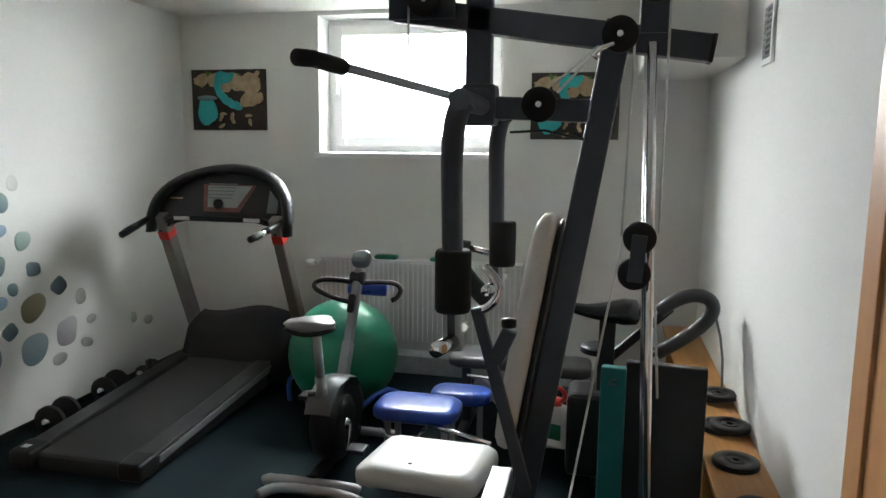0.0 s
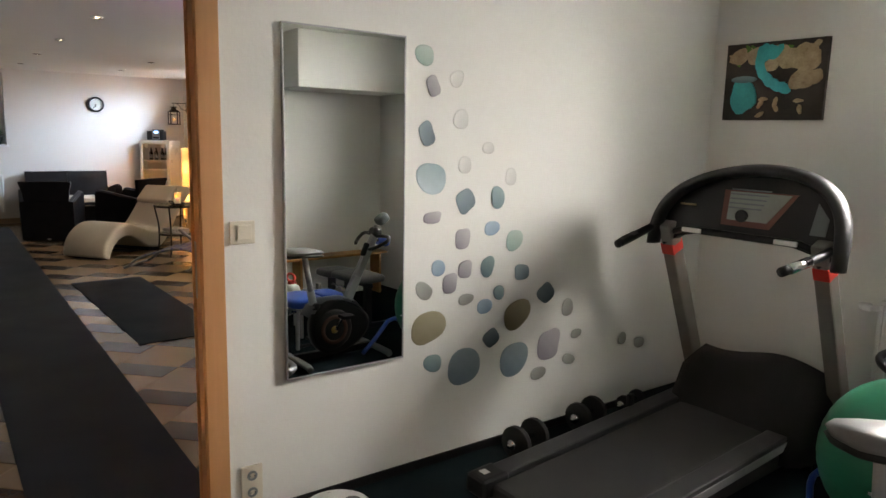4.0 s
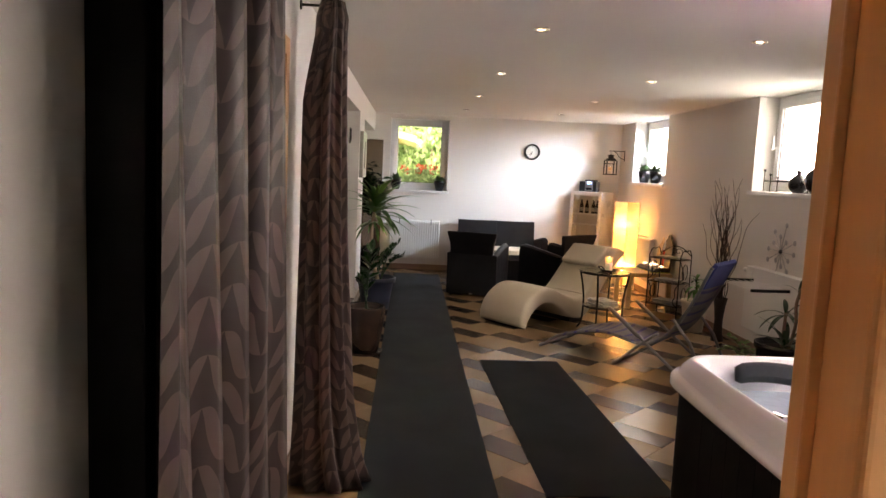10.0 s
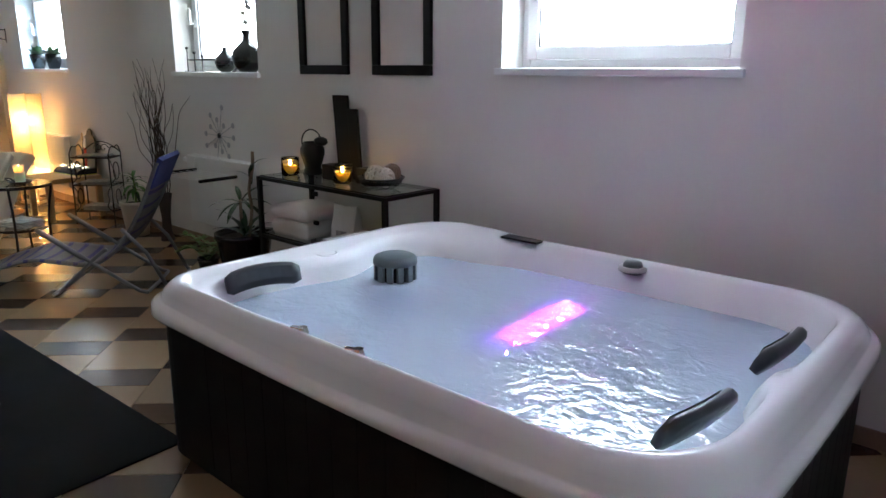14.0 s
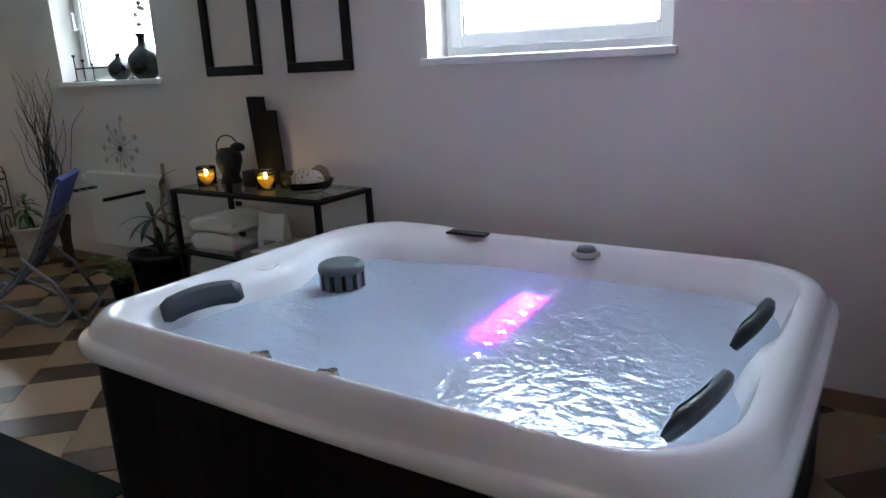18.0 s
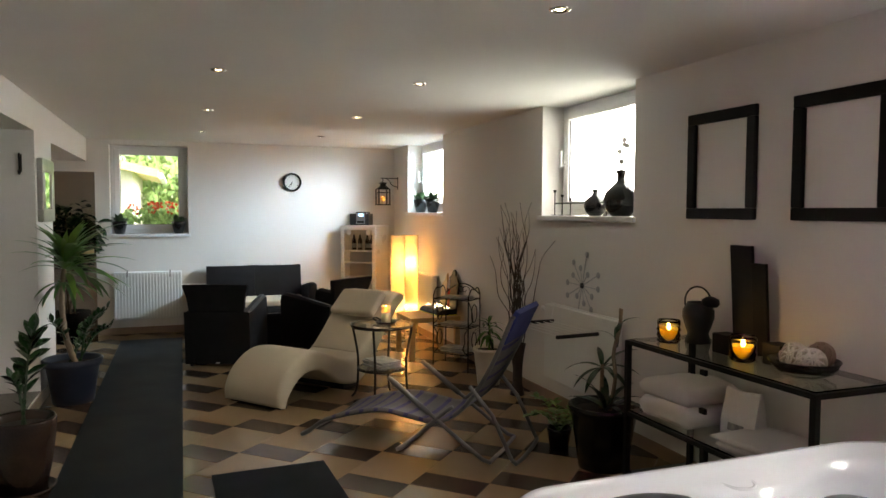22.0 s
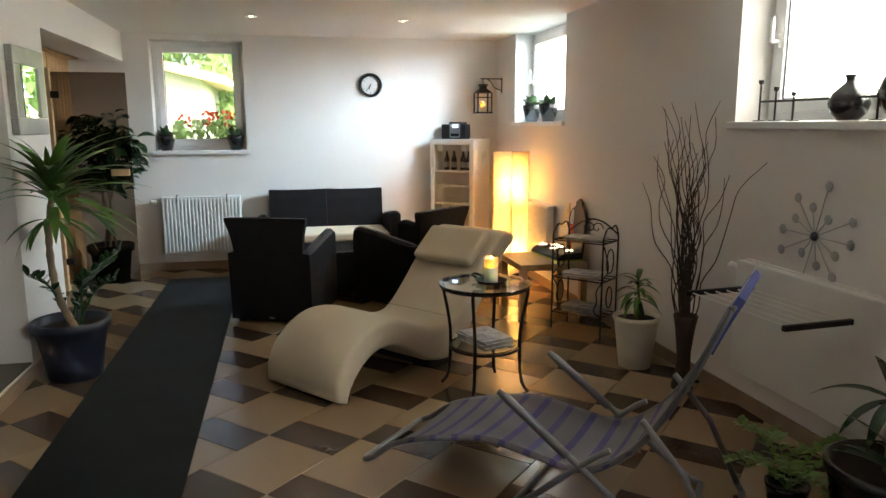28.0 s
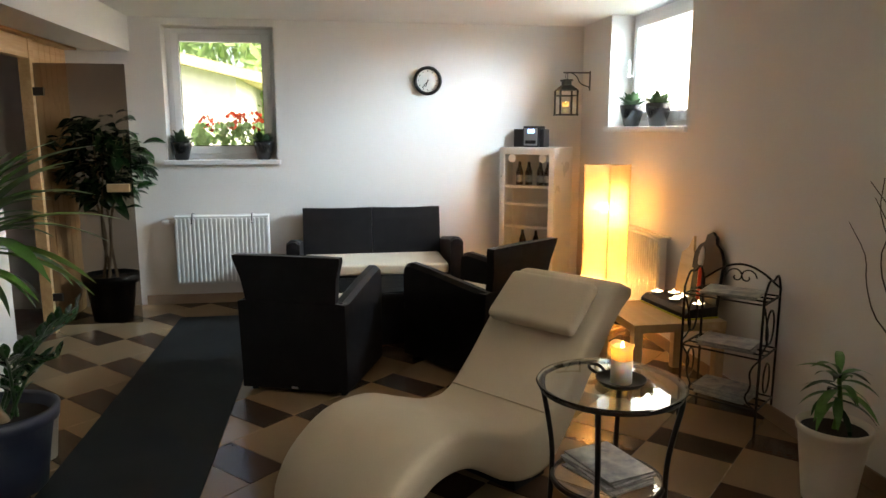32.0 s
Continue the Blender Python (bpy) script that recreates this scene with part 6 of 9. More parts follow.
rattan_ball(-6.085, 4.42, TOP + 0.078, 0.060, M_CANECORE, M_CANE, 1, "pale woven rattan ball in the bowl")
rattan_ball(-5.965, 4.39, TOP + 0.078, 0.058, M_CANECORE, M_CANE, 2, "pale woven rattan ball in the bowl")
rattan_ball(-6.01, 4.495, TOP + 0.092, 0.055, M_BARK, M_BARK, 3, "brown woven rattan ball in the bowl")


def wall_frame(x0, x1, z0, z1, label):
    f = thing("picture_frame", (x0 + x1) / 2, YW, z0, 0, label, "picture frame", "empty frames on the wall")
    w, h, b = (x1 - x0) / 2, z1 - z0, 0.062
    for a, c in (((-w, 0), (w, b)), ((-w, h - b), (w, h)), ((-w, b), (-w + b, h - b)), ((w - b, b), (w, h - b))):
        part("moulding", B(box(a[0], -0.028, a[1], c[0], -0.001, c[1], 0.007, 2)), M_DARKWOOD, f)


wall_frame(-7.135, -6.61, 1.53, 2.14, "empty black wooden picture frame")
wall_frame(-6.37, -5.85, 1.53, 2.14, "empty black wooden picture frame")


# sill ornaments in the middle window
def vase(x, y, r, h, label):
    v = thing("vase", x, y, 1.538, 0, label, "vase", "black vases on the sill")
    part("body", B(lathe([(0, 0), (r * 0.5, 0), (r * 0.85, r * 0.35), (r, r * 0.85), (r * 0.86, r * 1.35), (r * 0.45, r * 1.75), (r * 0.24, r * 1.95), (r * 0.22, h * 0.9), (r * 0.34, h), (r * 0.28, h), (r * 0.16, h * 0.9), (r * 0.16, r * 1.9)], 30)), M_POTK, v, smooth=True)
    return v


vb = vase(-7.93, 4.765, 0.126, 0.325, "round black glazed vase holding white blossom stems")
vase(-8.25, 4.76, 0.086, 0.20, "small round black glazed vase")
part("stem", B(tube([(0, 0, 0.2), (0.005, 0.0, 0.38), (0.03, 0.01, 0.53)], 0.0025, 6), tube([(0.008, 0, 0.39), (-0.025, 0, 0.45)], 0.002, 6)), M_TWIG, vb)
for x, z in ((0.03, 0.535), (0.062, 0.49), (-0.025, 0.455), (0.0, 0.385), (0.035, 0.50)):
    part("blossom", B(lathe([(0, -0.018), (0.018, -0.01), (0.022, 0.004), (0.012, 0.018), (0, 0.02)], 10, at=(x, 0.0, z))), mat("white blossom", (0.75, 0.73, 0.68), 0.7) if x == 0.03 else bpy.data.materials["white blossom"], vb, smooth=True)
cr = thing("candle_rail", -8.48, 4.75, 1.538, 0, "black iron candle rail with three sticks on the sill", "candle holder")
part("rail", B(tube([(-0.36, 0, 0.10), (0.40, 0, 0.10)], 0.006, 8)), M_IRON, cr)
for x, h in ((-0.36, 0.19), (-0.24, 0.15), (-0.11, 0.12), (0.40, 0.12)):
    part("stick", B(tube([(x, 0, 0.0), (x, 0, h)], 0.005, 8), lathe([(0, h), (0.012, h), (0.014, h + 0.02), (0, h + 0.02)], 10, at=(x, 0, 0)), lathe([(0, 0), (0.03, 0), (0.03, 0.005), (0, 0.006)], 14, at=(x, 0, 0))), M_IRON, cr)

# framed mirror on the pillar
pm = thing("small_mirror", -10.43, YL, 1.73, 0, "small mirror in a broad silver frame on the pillar", "mirror")
part("mirror_glass", B(box(-0.16, 0.03, -0.16, 0.16, 0.034, 0.16)), M_MIRROR, pm)
for a, c in (((-0.27, -0.26), (0.27, -0.155)), ((-0.27, 0.155), (0.27, 0.26)), ((-0.27, -0.155), (-0.155, 0.155)), ((0.155, -0.155), (0.27, 0.155))):
    part("moulding", B(box(a[0], 0.001, a[1], c[0], 0.045, c[1], 0.008, 2)), M_SILVER, pm)

# curtains on a rod along the inner wall
M_DRAPE = mat("brown satin with leaf weave", (0.115, 0.085, 0.082), 0.42, vary=0.1, scale=3, fine=300, bump=0.1)
nt = M_DRAPE.node_tree
pbs = nt.nodes["Principled BSDF"]
tcn, mixn = nt.nodes.new("ShaderNodeTexCoord"), nt.nodes.new("ShaderNodeMix")
mixn.data_type = "RGBA"
mixn.inputs["A"].default_value, mixn.inputs["B"].default_value = (0.046, 0.031, 0.027, 1), (0.105, 0.073, 0.063, 1)


def sum_node(op, a, c=None):
    """One step of arithmetic in the weave's pattern."""
    n = nt.nodes.new("ShaderNodeMath")
    n.operation = op
    for i, q in enumerate((a, c)):
        if isinstance(q, (int, float)):
            n.inputs[i].default_value = q
        elif q is not None:
            nt.links.new(q, n.inputs[i])
    return n.outputs[0]


sep, warp, wsep = nt.nodes.new("ShaderNodeSeparateXYZ"), nt.nodes.new("ShaderNodeTexNoise"), nt.nodes.new("ShaderNodeSeparateXYZ")
warp.inputs["Scale"].default_value = 4.0
nt.links.new(tcn.outputs["UV"], sep.inputs[0])
nt.links.new(tcn.outputs["UV"], warp.inputs["Vector"])
nt.links.new(warp.outputs["Color"], wsep.inputs[0])
weave_x = sum_node("ADD", sep.outputs[0], sum_node("MULTIPLY", wsep.outputs[0], 0.05))
weave_z = sum_node("ADD", sep.outputs[1], sum_node("MULTIPLY", wsep.outputs[1], 0.08))
stem = sum_node("PINGPONG", sum_node("DIVIDE", weave_x, 0.075), 1.0)
row_ = sum_node("FRACT", sum_node("SUBTRACT", sum_node("DIVIDE", weave_z, 0.10), sum_node("MULTIPLY", stem, 1.15)))
off = sum_node("ABSOLUTE", sum_node("SUBTRACT", row_, 0.5))
blade = sum_node("MULTIPLY", sum_node("POWER", sum_node("SINE", sum_node("MULTIPLY", stem, math.pi)), 1.1), 0.36)
nt.links.new(sum_node("LESS_THAN", off, blade), mixn.inputs["Factor"])
nt.links.new(mixn.outputs["Result"], pbs.inputs["Base Color"])
pbs.inputs["Sheen Weight"].default_value = 0.0
pbs.inputs["Specular IOR Level"].default_value = 0.22
M_BLACKSHEET = mat("black curtain lining", (0.004, 0.0035, 0.004), 0.95, vary=0.2, fine=200, bump=0.2, spec=0.06)


def drape(path, z0, z1, folds, depth, material, flare, seed):
    """A hanging cloth along a path of (x, y), with folds that deepen towards the hem."""
    rg = random.Random(seed)
    ph = [rg.uniform(-0.4, 0.4) for _ in range(8)]
    n, rows = folds * 12, 16
    pts = spline([(a, b, 0) for a, b in path], 10)
    rings = []
    for j in range(rows + 1):
        k = j / rows
        z = z1 + (z0 - z1) * k
        ring = []
        for i in range(n + 1):
            s = i / n
            f = s * (len(pts) - 1)
            a = pts[min(int(f), len(pts) - 2)].lerp(pts[min(int(f), len(pts) - 2) + 1], f - min(int(f), len(pts) - 2))
            w = math.sin(2 * math.pi * folds * s + ph[0] + 0.5 * math.sin(k * 2 + ph[1] * 6)) + 0.35 * math.sin(2 * math.pi * folds * 2.3 * s + ph[2] * 5)
            d = depth * (0.45 + 0.55 * k)
            out = flare * max(0, k - 0.75) ** 2 * 12
            ring.append((a.x + 0.012 * math.sin(w * 2 + k * 3), a.y + d * w + out, z + (0.01 * math.sin(9 * s) if j == rows else 0)))
        rings.append(ring)
    return loft(rings, caps=False, closed=False)


def cloth_uv(ob, rows):
    """Lays the weave along the cloth: length along each row of points, and height."""
    me = ob.data
    n = len(me.vertices) // rows
    at = []
    for j in range(rows):
        run = 0.0
        for i in range(n):
            v = me.vertices[j * n + i].co
            if i:
                run += (v.xy - me.vertices[j * n + i - 1].co.xy).length
            at.append((run, v.z))
    uv = me.uv_layers.new(name="weave")
    for lp in me.loops:
        uv.data[lp.index].uv = at[lp.vertex_index]


def bunch(cx, dy, stations, folds, seed):
    """A curtain pushed together: stations of (height, y from, y to, half depth), with upright folds."""
    rg = random.Random(seed)
    ph = [rg.uniform(0, 6.3) for _ in range(6)]
    rings, n, rows = [], folds * 12, 30
    zs = [stations[0][0] + (stations[-1][0] - stations[0][0]) * j / rows for j in range(rows + 1)]
    for z in zs:
        i = next((k for k in range(len(stations) - 1) if stations[k + 1][0] <= z + 1e-6), len(stations) - 2)
        a, b = stations[i], stations[i + 1]
        f = (a[0] - z) / (a[0] - b[0])
        y0, y1, hx = (a[q] + (b[q] - a[q]) * f for q in (1, 2, 3))
        ring = []
        for k in range(n):
            u = 2 * math.pi * k / n
            w = 0.84 + 0.13 * math.sin(folds * u + ph[0] + 0.8 * math.sin(1.6 * z + ph[1])) + 0.05 * math.sin((folds * 2 + 3) * u + ph[2] + 1.5 * z)
            ring.append((cx + hx * w * math.cos(u), dy + (y0 + y1) / 2 + (y1 - y0) / 2 * w * math.sin(u), z))
        rings.append(ring)
    return loft(rings)


cu = thing("curtain", -4.3, 0.95, 0, 0, "pair of brown satin leaf-patterned curtains on a black rod", "curtain")
def P2(x, y):
    return (x + 4.3, y - 0.95)
cloth_uv(part("drape", B(drape([P2(-3.26, 0.96), P2(-3.6, 0.93), P2(-4.0, 0.95), P2(-4.25, 0.95)], 0.02, 2.34, 5, 0.062, M_DRAPE, 0.0, 1)), M_DRAPE, cu, smooth=True), 17)
cloth_uv(part("drape", B(bunch(P2(-5.6, 0)[0], -0.95, ((2.35, 0.885, 1.0, 0.05), (2.30, 0.862, 1.022, 0.07), (2.22, 0.866, 1.016, 0.06), (1.9, 0.815, 1.03, 0.09), (1.25, 0.812, 1.047, 0.10), (0.45, 0.80, 1.10, 0.12), (0.15, 0.79, 1.15, 0.14), (0.015, 0.785, 1.205, 0.17)), 9, 2)), M_DRAPE, cu, "bunched drape tied at the top", smooth=True), 31)
# plain black sheet closes the gap from the drape's edge to the wall
part("lining", B(loft([[(*P2(-3.45, 0.775), 0.01), (*P2(-3.36, 0.85), 0.01), (*P2(-3.262, 0.945), 0.01)], [(*P2(-3.45, 0.775), 2.36), (*P2(-3.36, 0.85), 2.36), (*P2(-3.262, 0.945), 2.36)]], caps=False, closed=False), loft([[(*P2(-3.46, 0.785), 0.01), (*P2(-3.28, 0.955), 0.01)], [(*P2(-3.46, 0.785), 2.36), (*P2(-3.28, 0.955), 2.36)]], caps=False, closed=False)), M_BLACKSHEET, cu, "black sheet from the drape's edge to the wall")
part("rod", B(tube([(*P2(-3.2, 0.94), 2.37), (*P2(-5.95, 0.94), 2.37)], 0.011, 10)), M_IRON, cu)
for x in (-3.2, -5.95):
    part("finial", B(lathe([(0, -0.03), (0.018, -0.02), (0.024, 0), (0.018, 0.02), (0, 0.03)], 14, at=(*P2(x, 0.94), 2.37))), M_IRON, cu, smooth=True)
for x in (-3.3, -4.72, -5.8):
    part("rod_bracket", B(tube([(*P2(x, 0.761), 2.37), (*P2(x, 0.94), 2.37)], 0.007, 8), lathe([(0, 0), (0.025, 0), (0.022, 0.008), (0, 0.01)], 14, m=Matrix.Translation((*P2(x, 0.761), 2.37)) @ pose(0, 0, 0, -90, 0, 0))), M_IRON, cu)
for i, x in enumerate((-3.3, -3.5, -3.7, -3.9, -4.1, -4.25, -5.54, -5.57, -5.60, -5.63, -5.66)):
    part("ring", B(tube([(P2(x, 0.94)[0], P2(x, 0.94)[1] + 0.02 * math.cos(a), 2.36 + 0.02 * math.sin(a)) for a in [k * math.pi / 8 for k in range(16)]], 0.003, 6, closed=True)), M_IRON, cu)
# door frame strip seen between the drapes
d3 = structure(new("door_3"), "beech door frame behind the curtain", "door")
part("casing", B(box(-5.44, YL + 0.001, 0, -5.36, YL + 0.018, 2.14, 0.004), box(-4.50, YL + 0.001, 0, -4.42, YL + 0.018, 2.14, 0.004), box(-5.36, YL + 0.001, 2.06, -4.50, YL + 0.018, 2.14, 0.004)), M_BEECH, d3)
part("door_leaf", B(box(-5.36, YL + 0.001, 0.01, -4.50, YL + 0.012, 2.06, 0.003)), M_BEECH, d3)

# ---- plants ----
def leaf_mesh(name, length, width, droop, material, fold=0.25, tip=0.8, seg=7):
    """A blade along +x that bends down; width profile from stalk to tip."""
    bm = bmesh.new()
    rows = []
    for i in range(seg + 1):
        s = i / seg
        w = width * (math.sin(math.pi * min(1, s * 0.92 + 0.08)) ** tip) * 0.5 if i < seg else 0.0006
        x, z = length * (s - 0.10 * droop * s * s), length * (0.25 * s - droop * 0.55 * s * s)
        rows.append([bm.verts.new((x, -w, z + fold * w)), bm.verts.new((x, 0, z)), bm.verts.new((x, w, z + fold * w))])
    for a, b in zip(rows, rows[1:]):
        for k in range(2):
            bm.faces.new((a[k], a[k + 1], b[k + 1], b[k]))
    for f in bm.faces:
        f.smooth = True
    me = bpy.data.meshes.new(name)
    bm.to_mesh(me)
    bm.free()
    me.materials.append(material)
    return me


def add_leaf(parent, me, p, turn, pitch, scale, roll=0.0):
    o = new("leaf", me)
    o.parent = parent
    o.matrix_basis = Matrix.LocRotScale(p, Euler((radians(roll), radians(-pitch), radians(turn))), (scale,) * 3)


def pot(parent, profile, material, soil_r, soil_z, label=""):
    part("pot", B(lathe(profile, 36)), material, parent, label, smooth=True)
    part("soil", B(lathe([(0, soil_z + 0.008), (soil_r * 0.6, soil_z + 0.004), (soil_r, soil_z)], 24)), M_SOIL, parent)


LONG = leaf_mesh("long_blade", 0.44, 0.052, 0.9, M_GREEN1)
LONG2 = leaf_mesh("long_blade_light", 0.42, 0.046, 0.7, M_GREEN3)
ZZ = leaf_mesh("waxy_leaf", 0.085, 0.042, 0.25, M_GREEN2)
FIC = leaf_mesh("ficus_leaf", 0.10, 0.052, 0.8, M_GREEN2)
STRAP = leaf_mesh("strap_leaf", 0.30, 0.052, 0.9, M_GREEN2)
BROAD = leaf_mesh("broad_strap", 0.30, 0.062, 1.15, M_GREEN1)
SMALL = leaf_mesh("small_leaf", 0.05, 0.024, 0.5, M_GREEN3)
ROSETTE = leaf_mesh("rosette_leaf", 0.055, 0.026, 0.5, mat("grey-green leaf", (0.055, 0.10, 0.045), 0.45, vary=0.35, scale=9, fine=60, bump=0.1, per_object=0.3))
rg = random.Random(21)


def zz_stem(plant, base, tip, n, size=1.0):
    b, t = Vector(base), Vector(tip)
    mid = b.lerp(t, 0.5) + Vector((0, 0, 0.08))
    pts = spline([b, mid, t], 8)
    part("stem", B(tube(pts, [0.009 - 0.006 * i / len(pts) for i in range(len(pts))], 7)), M_GREEN2, plant)
    d = t - b
    turn = math.degrees(math.atan2(d.y, d.x))
    for i in range(n):
        f = 0.25 + 0.75 * i / n
        k = f * (len(pts) - 1)
        p = pts[int(k)].lerp(pts[min(int(k) + 1, len(pts) - 1)], k - int(k))
        for s in (-1, 1):
            add_leaf(plant, ZZ, p, turn + s * rg.uniform(45, 75), rg.uniform(15, 50), size * (1.1 - 0.4 * abs(f - 0.6)), rg.uniform(-30, 30))
    add_leaf(plant, ZZ, pts[-1], turn, 60, size)


# brown pot with one waxy stem
p1 = thing("potted_plant", -8.14, 1.0, 0, 0, "waxy green plant in a tall glazed brown pot", "potted plant")
part("saucer", B(lathe([(0, 0.0), (0.15, 0), (0.165, 0.02), (0.155, 0.02), (0.14, 0.008), (0, 0.008)], 36)), M_POTBR, p1, smooth=True)
pot(p1, [(0, 0.01), (0.115, 0.01), (0.14, 0.12), (0.165, 0.30), (0.172, 0.40), (0.165, 0.415), (0.155, 0.40), (0.148, 0.36), (0, 0.355)], M_POTBR, 0.147, 0.362, "glazed brown pot")
zz_stem(p1, (0.0, 0, 0.36), (-0.20, 0.03, 0.86), 10, 1.4)
zz_stem(p1, (0.02, 0.02, 0.36), (-0.05, -0.06, 0.62), 5, 0.9)

# blue pot with yucca and waxy stems
p2 = thing("potted_plant", -10.10, 0.995, 0, 0, "tall yucca with waxy stems in a dark blue pot", "potted plant")
pot(p2, [(0, 0.0), (0.155, 0.0), (0.175, 0.15), (0.20, 0.30), (0.222, 0.305), (0.228, 0.355), (0.214, 0.365), (0.198, 0.35), (0.19, 0.30), (0, 0.295)], M_POTB, 0.19, 0.31, "dark blue plastic pot")
trunk = spline([(0.03, 0.03, 0.3), (0.10, -0.03, 0.55), (0.06, -0.06, 0.85), (0.0, -0.04, 1.12)], 8)
part("trunk", B(tube(trunk, [0.024 - 0.006 * i / len(trunk) + 0.003 * math.sin(i * 2.4) for i in range(len(trunk))], 10)), M_BARK, p2, smooth=True)
for i in range(46):
    add_leaf(p2, LONG if i % 3 else LONG2, Vector((0.0, -0.04, 1.08 + 0.10 * (i / 46))), i * 137.5, 12 + 58 * (i / 46) + rg.uniform(-10, 10), rg.uniform(0.75, 1.05))
for i in range(12):
    add_leaf(p2, LONG, Vector((0.03, -0.05, 0.98)), i * 31 + 9, rg.uniform(-40, 5), rg.uniform(0.6, 0.85))
for i in range(22):
    add_leaf(p2, LONG if i % 2 else LONG2, Vector((0.0, -0.03, 1.04 + 0.006 * i)), 90 + 75 * math.sin(i * 2.4), -18 + 3.6 * i + rg.uniform(-8, 8), rg.uniform(1.1, 1.45))
for tip in ((0.25, 0.16, 0.66), (-0.28, 0.24, 0.72), (0.40, -0.08, 0.72), (-0.20, 0.10, 0.60), (0.12, 0.30, 0.62), (-0.42, 0.18, 0.64)):
    zz_stem(p2, (rg.uniform(-0.06, 0.06), rg.uniform(-0.06, 0.06), 0.31), tip, 7, 0.9)
p2b = thing("nursery_pot", -10.38, 1.02, 0, 0, "small cream plastic pot beside the blue one", "pot")
part("pot", B(lathe([(0, 0), (0.07, 0), (0.09, 0.2), (0.095, 0.2), (0.095, 0.22), (0.085, 0.22), (0.08, 0.17), (0, 0.17)], 24)), M_POTW, p2b, smooth=True)

# ficus by the alcove
p3 = thing("potted_plant", -12.95, 0.60, 0, 0, "bushy dark green ficus in a black pot", "potted plant")
pot(p3, [(0, 0.0), (0.15, 0.0), (0.19, 0.30), (0.215, 0.305), (0.22, 0.37), (0.205, 0.375), (0.19, 0.33), (0, 0.325)], M_POTK, 0.185, 0.335, "black pot")
for k in range(4):
    a = k * 1.7
    st = spline([(0.05 * math.cos(a), 0.05 * math.sin(a), 0.33), (0.03 * math.cos(a + 1), 0.04 * math.sin(a + 1), 0.75), (0.12 * math.cos(a), 0.14 * math.sin(a), 1.2), (0.16 * math.cos(a), 0.18 * math.sin(a), 1.5)], 6)
    part("stem", B(tube(st, [0.012 - 0.008 * i / len(st) for i in range(len(st))], 7)), M_BARK, p3)
for i in range(295):
    d = Vector((rg.gauss(0, 1), rg.gauss(0, 1), rg.gauss(0, 1))).normalized() * rg.uniform(0.35, 1.0)
    add_leaf(p3, FIC, Vector((0.20 * d.x, 0.36 * d.y, 1.27 + 0.42 * d.z)), math.degrees(math.atan2(d.y, d.x)) + rg.uniform(-40, 40), rg.uniform(-50, 25), rg.uniform(1.2, 1.9), rg.uniform(-30, 30))

# cream pot with drooping leaves
p4 = thing("potted_plant", -9.485, 4.45, 0, 0, "young dracaena in a cream plastic pot", "potted plant")
pot(p4, [(0, 0.0), (0.10, 0.0), (0.112, 0.10), (0.136, 0.30), (0.144, 0.305), (0.147, 0.33), (0.138, 0.335), (0.130, 0.30), (0, 0.295)], M_POTW, 0.129, 0.305, "cream plastic pot")
part("stem", B(tube([(0, 0, 0.3), (0.01, 0.01, 0.42), (0, 0, 0.54)], [0.011, 0.010, 0.007], 8)), M_GREEN3, p4)
for i in range(24):
    add_leaf(p4, BROAD if i % 3 else STRAP, Vector((0, 0, 0.42 + 0.006 * i)), i * 137.5, -30 + 2.8 * i + rg.uniform(-10, 10), rg.uniform(0.5, 0.68))

# dark vase with tall twigs
p5 = thing("branch_vase", -9.06, 4.53, 0, 0, "tall slim vase with long bare curly twigs", "vase")
part("vase", B(lathe([(0, 0.0), (0.062, 0.0), (0.06, 0.02), (0.042, 0.10), (0.04, 0.22), (0.055, 0.36), (0.07, 0.44), (0.066, 0.44), (0.05, 0.36), (0.036, 0.22), (0.036, 0.05), (0, 0.045)], 28)), M_TWIG, p5, "dark brown vase", smooth=True)
for i in range(36):
    a, sp = rg.uniform(0, 6.28), abs(rg.gauss(0, 0.19)) + 0.02
    if i < 9:
        a, sp = (3.3, 2.9, 0.1, -0.3, 3.0, 3.5, 3.1, 0.3, 3.2)[i], (0.56, 0.44, 0.52, 0.36, 0.34, 0.30, 0.50, 0.26, 0.40)[i]
    top_z = rg.uniform(1.15, 1.68)
    sq = 0.45
    pts = [(0.02 * math.cos(a), 0.02 * math.sin(a), 0.10)]
    for k in range(1, 10):
        f = k / 9
        pts.append((sp * f ** 1.6 * math.cos(a) + (0.05 if i % 3 else 0.075) * f ** 0.5 * math.sin(k * 1.7 + i * 2.1) + rg.uniform(-0.02, 0.02), min(0.14, sq * sp * f ** 1.6 * math.sin(a) + rg.uniform(-0.015, 0.015)), 0.10 + (top_z - 0.10) * f))
    pts = spline(pts, 3)
    part("twig", B(tube(pts, [0.0058 - 0.0042 * j / len(pts) for j in range(len(pts))], 5)), M_TWIG, p5, smooth=True)

# black tub with a cut-back plant, and a light fern beside it
p6 = thing("potted_plant", -7.36, 4.27, 0, 0, "cut-back dracaena with strap leaves in a black pot", "potted plant")
pot(p6, [(0, 0.0), (0.15, 0.0), (0.175, 0.18), (0.20, 0.34), (0.212, 0.345), (0.215, 0.385), (0.2, 0.39), (0.188, 0.34), (0, 0.33)], M_POTK, 0.187, 0.345, "black pot")
part("trunk", B(tube(spline([(0.03, 0.02, 0.33), (0.045, 0.05, 0.55), (0.01, 0.06, 0.70), (0.04, 0.08, 0.86), (0.05, 0.08, 0.98)], 6), 0.012, 9)), M_BARK, p6, smooth=True)
